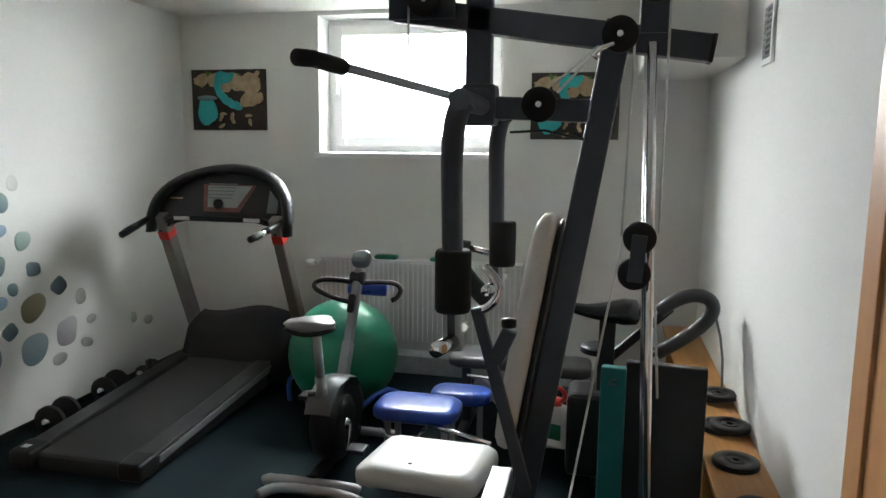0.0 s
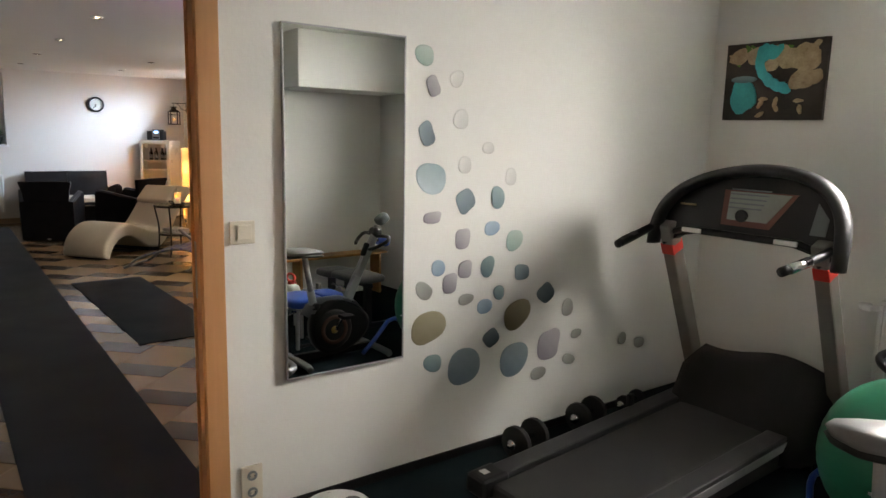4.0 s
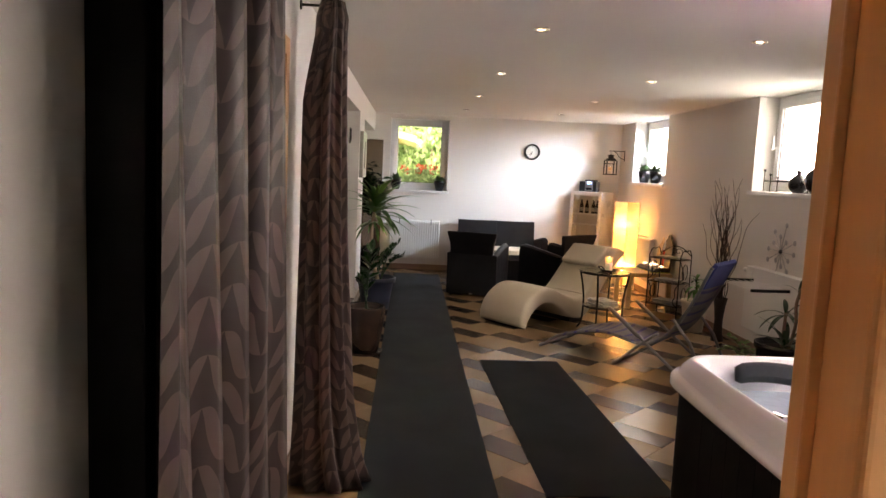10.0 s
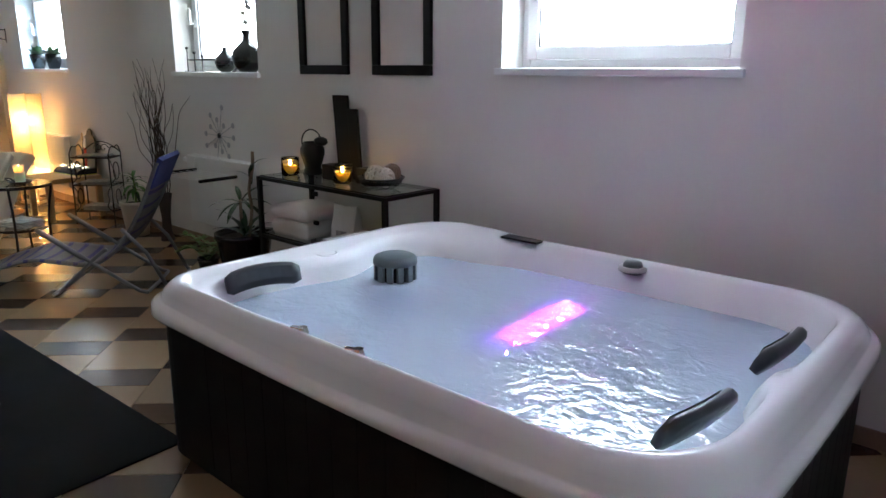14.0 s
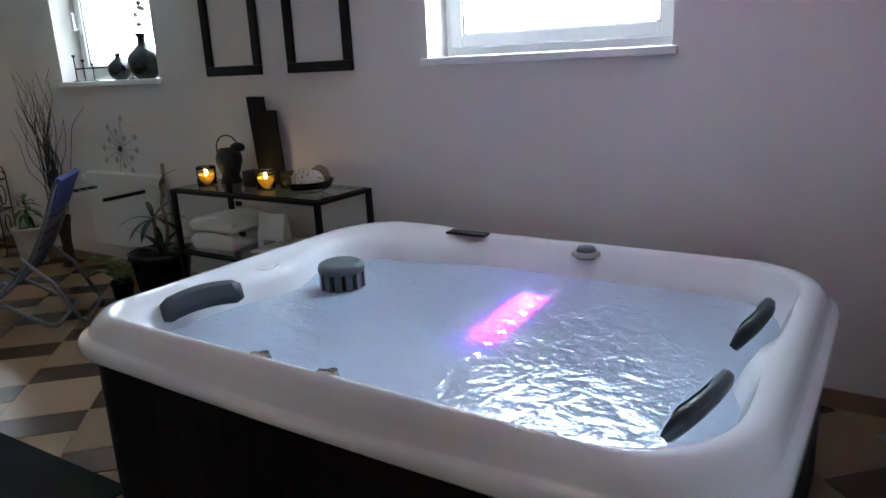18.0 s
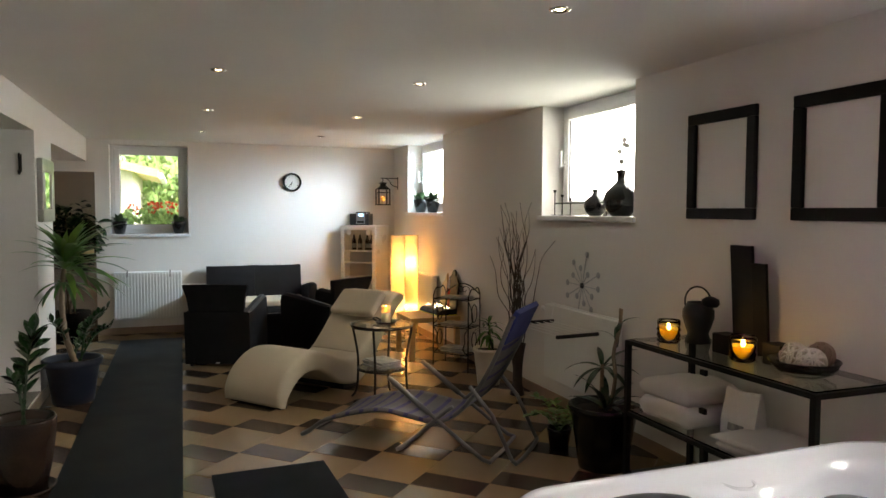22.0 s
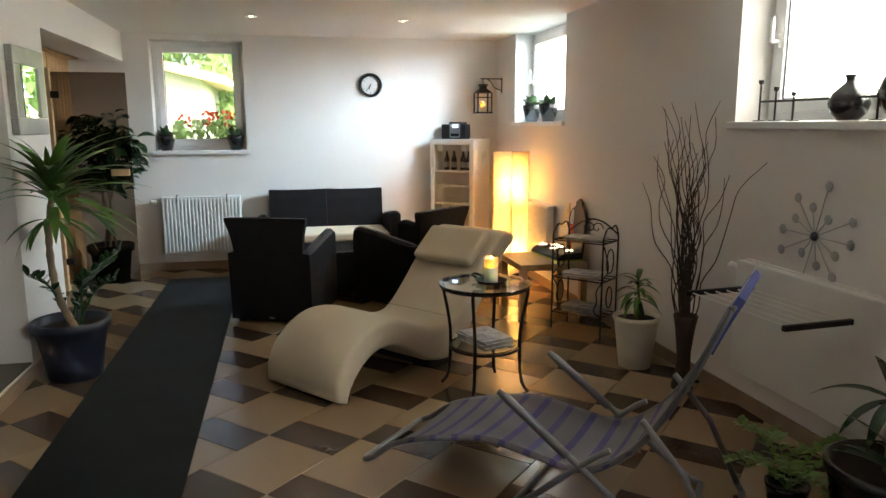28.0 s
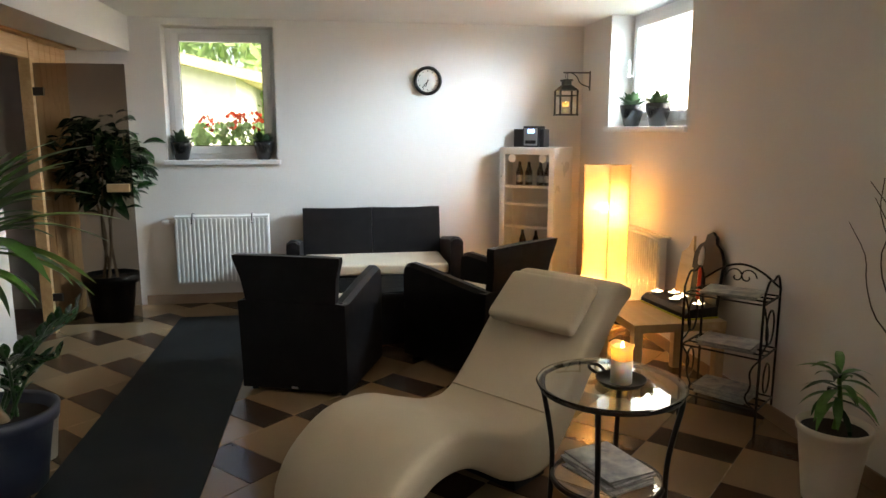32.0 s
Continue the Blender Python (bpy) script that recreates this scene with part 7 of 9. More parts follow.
part("trunk", B(tube([(-0.03, 0, 0.33), (-0.05, 0.02, 0.62)], 0.012, 8)), M_BARK, p6, smooth=True)
for i in range(9):
    add_leaf(p6, STRAP, Vector((-0.05, 0.02, 0.60)), i * 137.5 + 20, rg.uniform(-20, 50), rg.uniform(0.7, 1.0))
for i in range(4):
    add_leaf(p6, STRAP, Vector((0.03, 0.07, 0.74 + 0.04 * i)), i * 95 + 150, rg.uniform(0, 55), rg.uniform(0.5, 0.75))
for i in range(10):
    add_leaf(p6, STRAP, Vector((0.05, -0.02, 0.36)), i * 100 + 50, rg.uniform(10, 65), rg.uniform(0.8, 1.15))
p7 = thing("fern", -7.74, 4.18, 0, 0, "light green trailing fern beside the black pot", "potted plant")
part("pot", B(lathe([(0, 0), (0.06, 0), (0.08, 0.12), (0.084, 0.14), (0.076, 0.14), (0.07, 0.11), (0, 0.11)], 24)), M_POTK, p7, smooth=True)
for k in range(9):
    a = k * 0.7
    tip = Vector((0.22 * math.cos(a), 0.22 * math.sin(a), 0.20 + 0.05 * (k % 3)))
    pts = spline([(0, 0, 0.11), tip * 0.5 + Vector((0, 0, 0.12)), tip], 6)
    part("frond", B(tube(pts, 0.002, 5)), M_GREEN3, p7)
    for j in range(2, len(pts)):
        for s in (-1, 1):
            add_leaf(p7, SMALL, pts[j], math.degrees(a) + s * 70, rg.uniform(0, 30), rg.uniform(0.8, 1.3))


# small sill pots
def sill_pot(x, y, z, label, size):
    s = thing("sill_plant", x, y, z, rg.uniform(0, 90), label, "potted plant", "small sill plants")
    s.scale = (size, size, size)
    part("pot", B(lathe([(0, 0), (0.04, 0), (0.062, 0.085), (0.066, 0.115), (0.06, 0.118), (0.055, 0.095), (0, 0.095)], 24)), M_POTK, s, "glossy black pot", smooth=True)
    for i in range(42):
        a = i * 2.4
        add_leaf(s, ROSETTE, Vector((0.03 * math.cos(a), 0.03 * math.sin(a), 0.10 + 0.03 * rg.random())), math.degrees(a), rg.uniform(15, 80), rg.uniform(0.8, 1.4))


sill_pot(-12.47, 4.80, 1.553, "small green herb in a black pot on the sill", 1.45)
sill_pot(-12.0, 4.80, 1.553, "small green herb in a black pot on the sill", 1.45)
sill_pot(XF - 0.06, 1.115, 1.268, "small green herb in a black pot by the garden window", 1.35)
sill_pot(XF - 0.06, 1.81, 1.268, "small green herb in a black pot by the garden window", 1.35)

# ---- gym ----
M_TREAD = mat("grey running belt", (0.0168, 0.0161, 0.0154), 0.7, vary=0.2, scale=2.5, fine=240, bump=0.3)
M_RAIL = mat("dark grey ribbed plastic", (0.022, 0.022, 0.023), 0.42, vary=0.15, fine=150, bump=0.2)
M_POST = mat("warm grey lacquered steel", (0.22, 0.205, 0.185), 0.4, 0.3, vary=0.06, bump=0.02)
M_HOOD = mat("dark fleece cloth", (0.010, 0.009, 0.0085), 0.95, vary=0.3, scale=5, fine=260, bump=0.5)
M_RED = mat("signal red plastic", (0.60, 0.035, 0.025), 0.4, vary=0.1, bump=0.02)
M_LCD = mat("grey display window", (0.26, 0.29, 0.27), 0.2, vary=0.1, bump=0.0)
M_BALL = mat("green inflated vinyl", (0.012, 0.19, 0.105), 0.38, vary=0.08, scale=2, fine=90, bump=0.06)
M_BLUE = mat("blue vinyl padding", (0.02, 0.07, 0.36), 0.3, vary=0.15, bump=0.08)
M_WPAD = mat("white vinyl padding", (0.66, 0.65, 0.62), 0.42, vary=0.06, scale=5, bump=0.1)
M_GPAD = mat("grey vinyl padding", (0.036, 0.034, 0.033), 0.5, vary=0.15, bump=0.15)
M_TEAL = mat("teal foam mat", (0.0, 0.13, 0.125), 0.8, vary=0.15, fine=180, bump=0.3)
M_FOAM = mat("black foam", (0.010, 0.010, 0.011), 0.85, vary=0.2, fine=200, bump=0.4)
M_GUN = mat("anthracite lacquered tube", (0.050, 0.056, 0.070), 0.36, 0.25, vary=0.12, bump=0.03)
M_ZINC = mat("bright grey tube", (0.36, 0.36, 0.37), 0.34, 0.55, vary=0.08, bump=0.02)
M_SADDLE = mat("light grey vinyl", (0.17, 0.17, 0.17), 0.35, vary=0.1, bump=0.1)
M_ROPE = mat("white coated cable", (0.55, 0.55, 0.54), 0.5, vary=0.05, bump=0.0)
M_SHELF = wood("orange lacquered pine", (0.42, 0.19, 0.055), (0.56, 0.28, 0.09), 3, 1, 0.45)


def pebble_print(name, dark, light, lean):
    """Printed pebble: the print's shading is in the colour, dark to pale side, with mottled stone grain."""
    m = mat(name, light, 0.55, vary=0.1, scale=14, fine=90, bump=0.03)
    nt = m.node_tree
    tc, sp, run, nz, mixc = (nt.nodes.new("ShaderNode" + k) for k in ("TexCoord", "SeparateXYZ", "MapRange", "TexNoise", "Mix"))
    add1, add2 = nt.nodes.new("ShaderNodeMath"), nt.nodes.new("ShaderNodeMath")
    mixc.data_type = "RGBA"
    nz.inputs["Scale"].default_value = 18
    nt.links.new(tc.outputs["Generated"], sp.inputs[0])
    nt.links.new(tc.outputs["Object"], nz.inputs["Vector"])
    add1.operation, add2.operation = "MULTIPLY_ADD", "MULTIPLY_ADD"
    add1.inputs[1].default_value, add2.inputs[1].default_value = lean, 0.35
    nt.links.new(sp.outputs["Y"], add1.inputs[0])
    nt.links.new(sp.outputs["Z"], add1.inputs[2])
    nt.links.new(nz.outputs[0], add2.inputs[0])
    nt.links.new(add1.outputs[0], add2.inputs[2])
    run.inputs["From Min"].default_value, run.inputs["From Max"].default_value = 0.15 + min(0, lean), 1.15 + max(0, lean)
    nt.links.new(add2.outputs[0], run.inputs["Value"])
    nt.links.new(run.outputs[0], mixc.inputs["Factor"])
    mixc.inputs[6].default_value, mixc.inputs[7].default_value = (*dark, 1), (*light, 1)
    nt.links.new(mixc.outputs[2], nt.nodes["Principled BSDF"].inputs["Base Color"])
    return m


M_PIPEBOX = mat("grey painted panel", (0.46, 0.50, 0.48), 0.6, second=(0.30, 0.32, 0.33), scale=13, fine=80, bump=0.03)
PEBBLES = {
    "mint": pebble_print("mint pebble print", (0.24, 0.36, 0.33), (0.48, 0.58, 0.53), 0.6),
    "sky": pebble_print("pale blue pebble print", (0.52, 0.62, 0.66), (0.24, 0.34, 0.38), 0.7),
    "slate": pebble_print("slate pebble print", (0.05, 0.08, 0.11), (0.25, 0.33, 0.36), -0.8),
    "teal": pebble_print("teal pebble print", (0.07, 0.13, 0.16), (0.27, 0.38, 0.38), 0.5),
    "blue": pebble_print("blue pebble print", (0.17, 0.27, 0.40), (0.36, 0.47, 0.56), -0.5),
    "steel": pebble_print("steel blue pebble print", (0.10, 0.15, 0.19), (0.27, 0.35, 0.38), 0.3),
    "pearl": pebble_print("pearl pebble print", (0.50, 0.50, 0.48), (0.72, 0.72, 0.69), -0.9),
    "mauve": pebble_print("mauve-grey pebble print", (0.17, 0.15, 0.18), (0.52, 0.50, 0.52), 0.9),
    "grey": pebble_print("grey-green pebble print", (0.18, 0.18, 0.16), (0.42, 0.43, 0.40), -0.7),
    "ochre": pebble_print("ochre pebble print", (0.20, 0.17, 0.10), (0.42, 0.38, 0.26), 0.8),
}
M_TURQ = mat("turquoise print", (0.03, 0.42, 0.44), 0.6, vary=0.25, scale=9, bump=0.05)
M_SHELLP = mat("cream shell print", (0.52, 0.40, 0.25), 0.6, second=(0.30, 0.20, 0.11), scale=22, bump=0.05)
M_DARKP = mat("dark brown print", (0.035, 0.024, 0.018), 0.6, vary=0.4, scale=14, bump=0.05)
M_LEAFP = mat("green print", (0.09, 0.20, 0.03), 0.6, vary=0.3, scale=16, bump=0.05)


def wp(name, bm, material, parent, label="", smooth=False):
    """A part built where it stands, under a thing that is not turned."""
    root = parent
    while root.parent:
        root = root.parent
    bmesh.ops.translate(bm, vec=-root.matrix_world.translation, verts=bm.verts)
    return part(name, bm, material, parent, label, smooth)


def bar(a, c, w, d, bevel=0.006, side=(0, 1, 0)):
    """A box tube from a to c, w wide along side and d deep."""
    a, c = Vector(a), Vector(c)
    z = (c - a).normalized()
    y = Vector(side)
    x = y.cross(z).normalized()
    y = z.cross(x)
    m = Matrix((x, y, z)).transposed().to_4x4()
    m.translation = a
    return box(-d / 2, -w / 2, 0, d / 2, w / 2, (c - a).length, bevel, 2, m)


def disc(c, r, t, axis="y", seg=24, hole=0.0):
    """A grooved wheel about an axis."""
    m = Matrix.Translation(c) @ {"y": Matrix.Rotation(radians(90), 4, "X"), "x": Matrix.Rotation(radians(90), 4, "Y"), "z": Matrix.Identity(4)}[axis]
    return lathe([(hole, -t / 2), (r * 0.97, -t / 2), (r, -t * 0.35), (r * 0.88, 0), (r, t * 0.35), (r * 0.97, t / 2), (hole, t / 2)] + ([(hole, -t / 2)] if hole else []), seg, (0, 0, 0), m)


def cushion(x0, y0, x1, y1, z0, z1, r=0.05, m=None):
    """A padded board with soft edges."""
    cx, cy = (x0 + x1) / 2, (y0 + y1) / 2

    def ring(k, z):
        pts = [(cx + (x - cx) * k, cy + (y - cy) * k, z) for x, y in rounded(x0, y0, x1, y1, r, 5)]
        return [m @ Vector(p) for p in pts] if m else pts
    h = z1 - z0
    return loft([ring(0.90, z0), ring(0.985, z0 + h * 0.12), ring(1, z0 + h * 0.42), ring(0.985, z0 + h * 0.7), ring(0.92, z0 + h * 0.9), ring(0.75, z0 + h * 0.98), ring(0.4, z1)])


# treadmill
tm = thing("treadmill", -2.0, 2.71, 0.006, 0.6, "grey folding treadmill with arched black console and chrome handles", "treadmill")
part("deck", B(box(-0.40, 0.06, 0.05, 0.40, 1.80, 0.13, 0.012)), M_RAIL, tm)
part("belt", B(box(-0.285, 0.02, 0.055, 0.285, 1.72, 0.151, 0.03, 3)), M_TREAD, tm, "grey textured running belt")
for sx in (-1, 1):
    part("side_rail", B(box(sx * 0.29, 0.10, 0.10, sx * 0.415, 1.76, 0.165, 0.012)), M_RAIL, tm)
    part("rail_edge", B(box(sx * 0.4155, 0.14, 0.105, sx * 0.421, 1.74, 0.145, 0.002)), M_ZINC, tm, "silver edge strip")
    part("end_cap", B(box(sx * 0.275, -0.03, 0.02, sx * 0.425, 0.13, 0.175, 0.025, 3)), M_BLACK, tm)
    part("foot", B(lathe([(0.0, 0), (0.03, 0), (0.03, 0.05), (0, 0.05)], 14, (sx * 0.33, 1.6, 0))), M_BLACK, tm)
    upright = part("upright", B(bar((sx * 0.405, 1.83, 0.06), (sx * 0.40, 1.36, 1.16), 0.072, 0.088, 0.012, (1, 0, 0))), M_POST, tm, "grey steel upright")
    part("stripe", B(bar((sx * 0.402, 1.427, 1.003), (sx * 0.402, 1.402, 1.06), 0.075, 0.091, 0.004, (1, 0, 0))), M_RED, upright, "red marker strip")
    hb = part("handrail", B(tube([(sx * 0.46, 1.33, 1.14), (sx * 0.455, 1.22, 1.115), (sx * 0.435, 1.10, 1.09), (sx * 0.42, 0.985, 1.07)], 0.021, 12, smooth=1)), M_BLACK, tm, "", True)
    part("pulse_grip", B(tube([(sx * 0.447, 1.155, 1.103), (sx * 0.43, 1.03, 1.079)], 0.0225, 12)), M_CHROME if sx > 0 else M_RAIL, hb, "chrome pulse sensor" if sx > 0 else "", True)


for o in tm.children:
    if o.name.split(".")[0] in ("deck", "belt", "side_rail", "rail_edge", "end_cap"):
        for v in o.data.vertices:
            x, y, z = v.co
            v.co = (x * 0.87 - 0.055, 0.075 + y * 0.958, z + (0.12 * y / 1.8 - 0.062) * (z > 0.06))


def arch_ring(u, grow=0.0):
    """A section of the console arch; u goes from one end to the other."""
    a = math.pi * u
    x, z = 0.02 - 0.475 * math.cos(a) + 0.06 * math.sin(a) ** 2, 1.05 + 0.41 * math.sin(a) ** 0.62
    y = 1.32 + 0.13 * math.sin(a)
    deep = 0.045 + 0.02 * math.sin(a)
    n = Vector((-math.cos(a) * 0.9, 0, math.sin(a))).normalized()
    c = Vector((x, y, z))
    out = []
    for k in range(12):
        b = 2 * math.pi * k / 12
        out.append(c + n * (0.030 * math.cos(b) + grow) + Vector((0, deep * math.sin(b), 0)))
    return out


part("console_rim", B(loft([arch_ring(i / 28) for i in range(29)])), M_RAIL, tm, "grey plastic arch", True)
face = [(0.02 - 0.475 * math.cos(math.pi * u) + 0.06 * math.sin(math.pi * u) ** 2 - 0.14 * (0.02 + 0.43 * math.sin(math.pi * u) ** 0.62), 1.08 + 0.43 * math.sin(math.pi * u) ** 0.62) for u in [0.02 + 0.96 * i / 20 for i in range(21)]]
face += [(0.40, 1.07), (0.35, 1.13), (0.20, 1.165), (0.0, 1.155), (-0.2, 1.165), (-0.34, 1.13), (-0.41, 1.07)]


def tilt(x, z, d=0.0):
    return (x + 0.14 * (z - 1.1), 1.36 + (z - 1.1) * 0.24 - d, 1.07 + (z - 1.1) * 0.95)


console = part("console_panel", B(loft([[tilt(x, z) for x, z in face], [tilt(x, z, -0.06) for x, z in face]])), M_BLACK, tm, "black control panel")
part("display_surround", B(loft([[tilt(x, z, 0.004) for x, z in ((-0.17, 1.40), (0.20, 1.40), (0.12, 1.22), (-0.13, 1.22))], [tilt(x, z, -0.01) for x, z in ((-0.17, 1.40), (0.20, 1.40), (0.12, 1.22), (-0.13, 1.22))]])), mat("red brown trim", (0.11, 0.03, 0.022), 0.4), console)
part("display", B(loft([[tilt(x, z, 0.009) for x, z in ((-0.135, 1.395), (0.175, 1.395), (0.10, 1.25), (-0.105, 1.25))], [tilt(x, z, -0.006) for x, z in ((-0.135, 1.395), (0.175, 1.395), (0.10, 1.25), (-0.105, 1.25))]])), M_LCD, console, "grey display window")
for k in range(5):
    part("display_line", B(box(-0.08 + 0.0 * k, 1.36 + (0.17 + 0.022 * k) * 0.24 - 0.012, 1.27 + 0.022 * k, 0.09 + 0.008 * k, 1.36 + (0.17 + 0.022 * k) * 0.24 - 0.0095, 1.277 + 0.022 * k)), M_FILTER, console)
part("start_knob", B(disc((-0.005, 1.385, 1.235), 0.03, 0.02)), M_BLACK, console)
part("cup_holder", B(loft([[tilt(x, z, 0.004) for x, z in ((0.30, 1.37), (0.37, 1.30), (0.38, 1.22), (0.31, 1.22))], [tilt(x, z, -0.01) for x, z in ((0.30, 1.37), (0.37, 1.30), (0.38, 1.22), (0.31, 1.22))]])), M_FILTER, console)
part("brand_bar", B(box(-0.35, 1.385, 1.262, -0.26, 1.391, 1.272)), mat("brass lettering bar", (0.3, 0.22, 0.1), 0.4), console)
part("crossbar", B(tube([(-0.38, 1.37, 1.115), (-0.3, 1.36, 1.14), (0.3, 1.36, 1.14), (0.38, 1.37, 1.115)], 0.018, 10)), M_BLACK, tm)
for sx in (-1, 1):
    part("bar_sensor", B(box(sx * 0.30, 1.335, 1.128, sx * 0.19, 1.35, 1.152, 0.005)), M_WHITE, tm)
hood_rows = []
for y, zz, w in ((1.40, 0.155, 0.33), (1.46, 0.21, 0.37), (1.53, 0.31, 0.385), (1.60, 0.435, 0.395), (1.72, 0.475, 0.395), (1.86, 0.40, 0.39), (1.92, 0.18, 0.38)):
    hood_rows.append([(x, y + 0.012 * math.sin(7 * x + y), zz * (1 + 0.06 * math.sin(8.5 * x + 0.5) - (0.18 if abs(x) > w * 0.97 else 0))) for x in [w * (i / 7 - 1) for i in range(15)]] + [(w, y, 0.06), (-w, y, 0.06)])
part("motor_hood", B(loft(hood_rows)), M_HOOD, tm, "dark cloth over the motor housing", True)
part("transport_label", B(box(-0.385, 0.09, 0.117, -0.345, 0.125, 0.1185)), M_WHITE, tm)
part("floor_lever", B(box(-0.43, 1.15, 0.12, -0.405, 1.19, 0.24, 0.006)), M_BLACK, tm)

# exercise ball
ball = thing("exercise_ball", -1.15, 4.02, 0.006, 0, "large green inflated exercise ball on the carpet", "exercise ball")
R = 0.337
prof = [(0.0, 0.0)] + [(R * math.cos(a) * (1 + 0.004 * math.sin(60 * a)), R + R * math.sin(a)) for a in [radians(-86 + 172 * i / 48) for i in range(49)]] + [(0.0, 2 * R)]
part("shell", B(lathe(prof, 56)), M_BALL, ball, "", True)
part("valve", B(lathe([(0, 0), (0.012, 0), (0.012, 0.006), (0, 0.006)], 12, (0.0, -0.175, 0.30), Matrix.Translation((0, -0.165, 0.0)))), M_WHITE, ball)

# exercise bike
bk = thing("exercise_bike", -0.90, 3.25, 0.006, 0, "silver and black exercise bike with black saddle", "exercise bike")
M_SHELLG = mat("grey silver housing", (0.11, 0.115, 0.12), 0.32, 0.3, vary=0.1, bump=0.03)
M_RUST = mat("brown wheel ring", (0.085, 0.040, 0.026), 0.45, vary=0.2, bump=0.03)
M_HUB = mat("dull gold hub", (0.40, 0.27, 0.09), 0.4, 0.7, bump=0.02)
BX = -0.90


def housing_ring(x, grow):
    """Drive housing outline: round over the wheel, tapering forward to the post."""
    pts = []
    for i in range(36):
        a = 2 * math.pi * i / 36
        fwd = 0.5 + 0.5 * math.cos(a)
        pts.append((x, 3.26 + (0.20 + 0.07 * fwd) * grow * math.cos(a), 0.245 + (0.175 + 0.045 * (1 - fwd)) * grow * math.sin(a)))
    return pts


wp("drive_cover", B(loft([housing_ring(BX - 0.062, 0.86), housing_ring(BX - 0.055, 0.97), housing_ring(BX, 1.0), housing_ring(BX + 0.055, 0.97), housing_ring(BX + 0.062, 0.86)])), M_BLACK, bk, "black plastic drive housing", True)
wp("top_shell", B(loft([[(BX + u * 0.066, y, z + d * (1 - 0.25 * u * u)) for u in (-1, -0.6, 0, 0.6, 1)] for y, z, d in ((3.02, 0.33, 0.02), (3.06, 0.385, 0.035), (3.16, 0.415, 0.05), (3.30, 0.415, 0.05), (3.40, 0.385, 0.045), (3.46, 0.34, 0.02))], caps=False, closed=False)), M_SHELLG, bk, "grey silver top shell", True)
for k in (-1, 1):
    x = BX + k * 0.064
    wp("wheel_cover", B(lathe([(0, 0.010), (0.09, 0.010), (0.135, 0.006), (0.148, -0.004), (0.148, -0.012)], 40, m=Matrix.Translation((x, 3.22, 0.235)) @ Matrix.Rotation(radians(90 * k), 4, "Y"))), M_CAST, bk, "black wheel cover", True)
    if k < 0:
        wp("wheel_ring", B(lathe([(0.078, 0.0105), (0.080, 0.0135), (0.104, 0.0125), (0.107, 0.009)], 40, m=Matrix.Translation((x, 3.22, 0.235)) @ Matrix.Rotation(radians(90 * k), 4, "Y"))), M_RUST, bk, "brown wheel ring", True)
    wp("hub", B(lathe([(0, 0.026), (0.018, 0.024), (0.026, 0.014), (0.028, 0.009)], 20, m=Matrix.Translation((x, 3.22, 0.235)) @ Matrix.Rotation(radians(90 * k), 4, "Y"))), M_HUB if k < 0 else M_CHROME, bk, "", True)
    dy, dz = (0.055, 0.105) if k < 0 else (-0.055, -0.105)
    crank = wp("crank", B(bar((x + k * 0.03, 3.22, 0.235), (x + k * 0.035, 3.22 + dy, 0.235 + dz), 0.012, 0.022, 0.004, (1, 0, 0))), M_CHROME, bk, "chrome pedal crank")
    wp("pedal", B(box(x + k * 0.085 - 0.045, 3.22 + dy - 0.045, 0.235 + dz - 0.012, x + k * 0.085 + 0.045, 3.22 + dy + 0.045, 0.235 + dz + 0.012, 0.006)), M_BLACK, crank)
wp("main_post", B(bar((BX, 3.335, 0.37), (BX, 3.635, 0.95), 0.045, 0.055, 0.012, (1, 0, 0))), M_ZINC, bk, "silver handlebar post")
wp("post_sleeve", B(bar((BX, 3.335, 0.37), (BX, 3.45, 0.592), 0.054, 0.064, 0.014, (1, 0, 0))), M_ZINC, bk)
wp("seat_tube", B(tube([(BX, 3.095, 0.38), (BX, 3.03, 0.77)], 0.021, 16)), M_ZINC, bk, "", True)
wp("seat_sleeve", B(tube([(BX, 3.10, 0.36), (BX, 3.07, 0.52)], 0.028, 16)), M_ZINC, bk, "", True)
wp("seat_clamp", B(lathe([(0.0, 0), (0.034, 0), (0.036, 0.006), (0.036, 0.03), (0.030, 0.04), (0, 0.04)], 18, (BX, 3.098, 0.385))), M_BLACK, bk)
wp("seat_knob", B(disc((BX - 0.05, 3.09, 0.42), 0.022, 0.035, "x", 14)), M_BLACK, bk, "", True)
saddle = [(2.885, 0.03, -0.004), (2.895, 0.088, 0.004), (2.93, 0.118, 0.008), (2.98, 0.122, 0.008), (3.04, 0.092, 0.002), (3.10, 0.052, -0.004), (3.15, 0.036, -0.010), (3.175, 0.016, -0.016)]
for nm, lo, hi, mm, lb in (("saddle_base", 0.760, 0.800, M_BLACK, "black saddle underside"), ("saddle_pad", 0.780, 0.825, M_SADDLE, "dark vinyl saddle pad with a sheen")):
    wp(nm, B(loft([[(BX + w * math.cos(a), y, (lo + hi) / 2 + b + (hi - lo) / 2 * math.sin(a) * min(1, w / 0.06)) for a in [2 * math.pi * i / 18 for i in range(18)]] for y, w, b in saddle])), mm, bk, lb, True)
MM = Matrix.Translation((BX, 3.665, 1.0)) @ Matrix.Rotation(radians(35), 4, "X")
wp("monitor", B(cushion(-0.052, -0.05, 0.052, 0.05, -0.025, 0.03, 0.035, MM)), M_FILTER, bk, "grey bike computer", True)
wp("monitor_screen", B(box(-0.030, -0.02, 0.0285, 0.030, 0.025, 0.0315, 0, 2, MM)), M_LCD, bk)
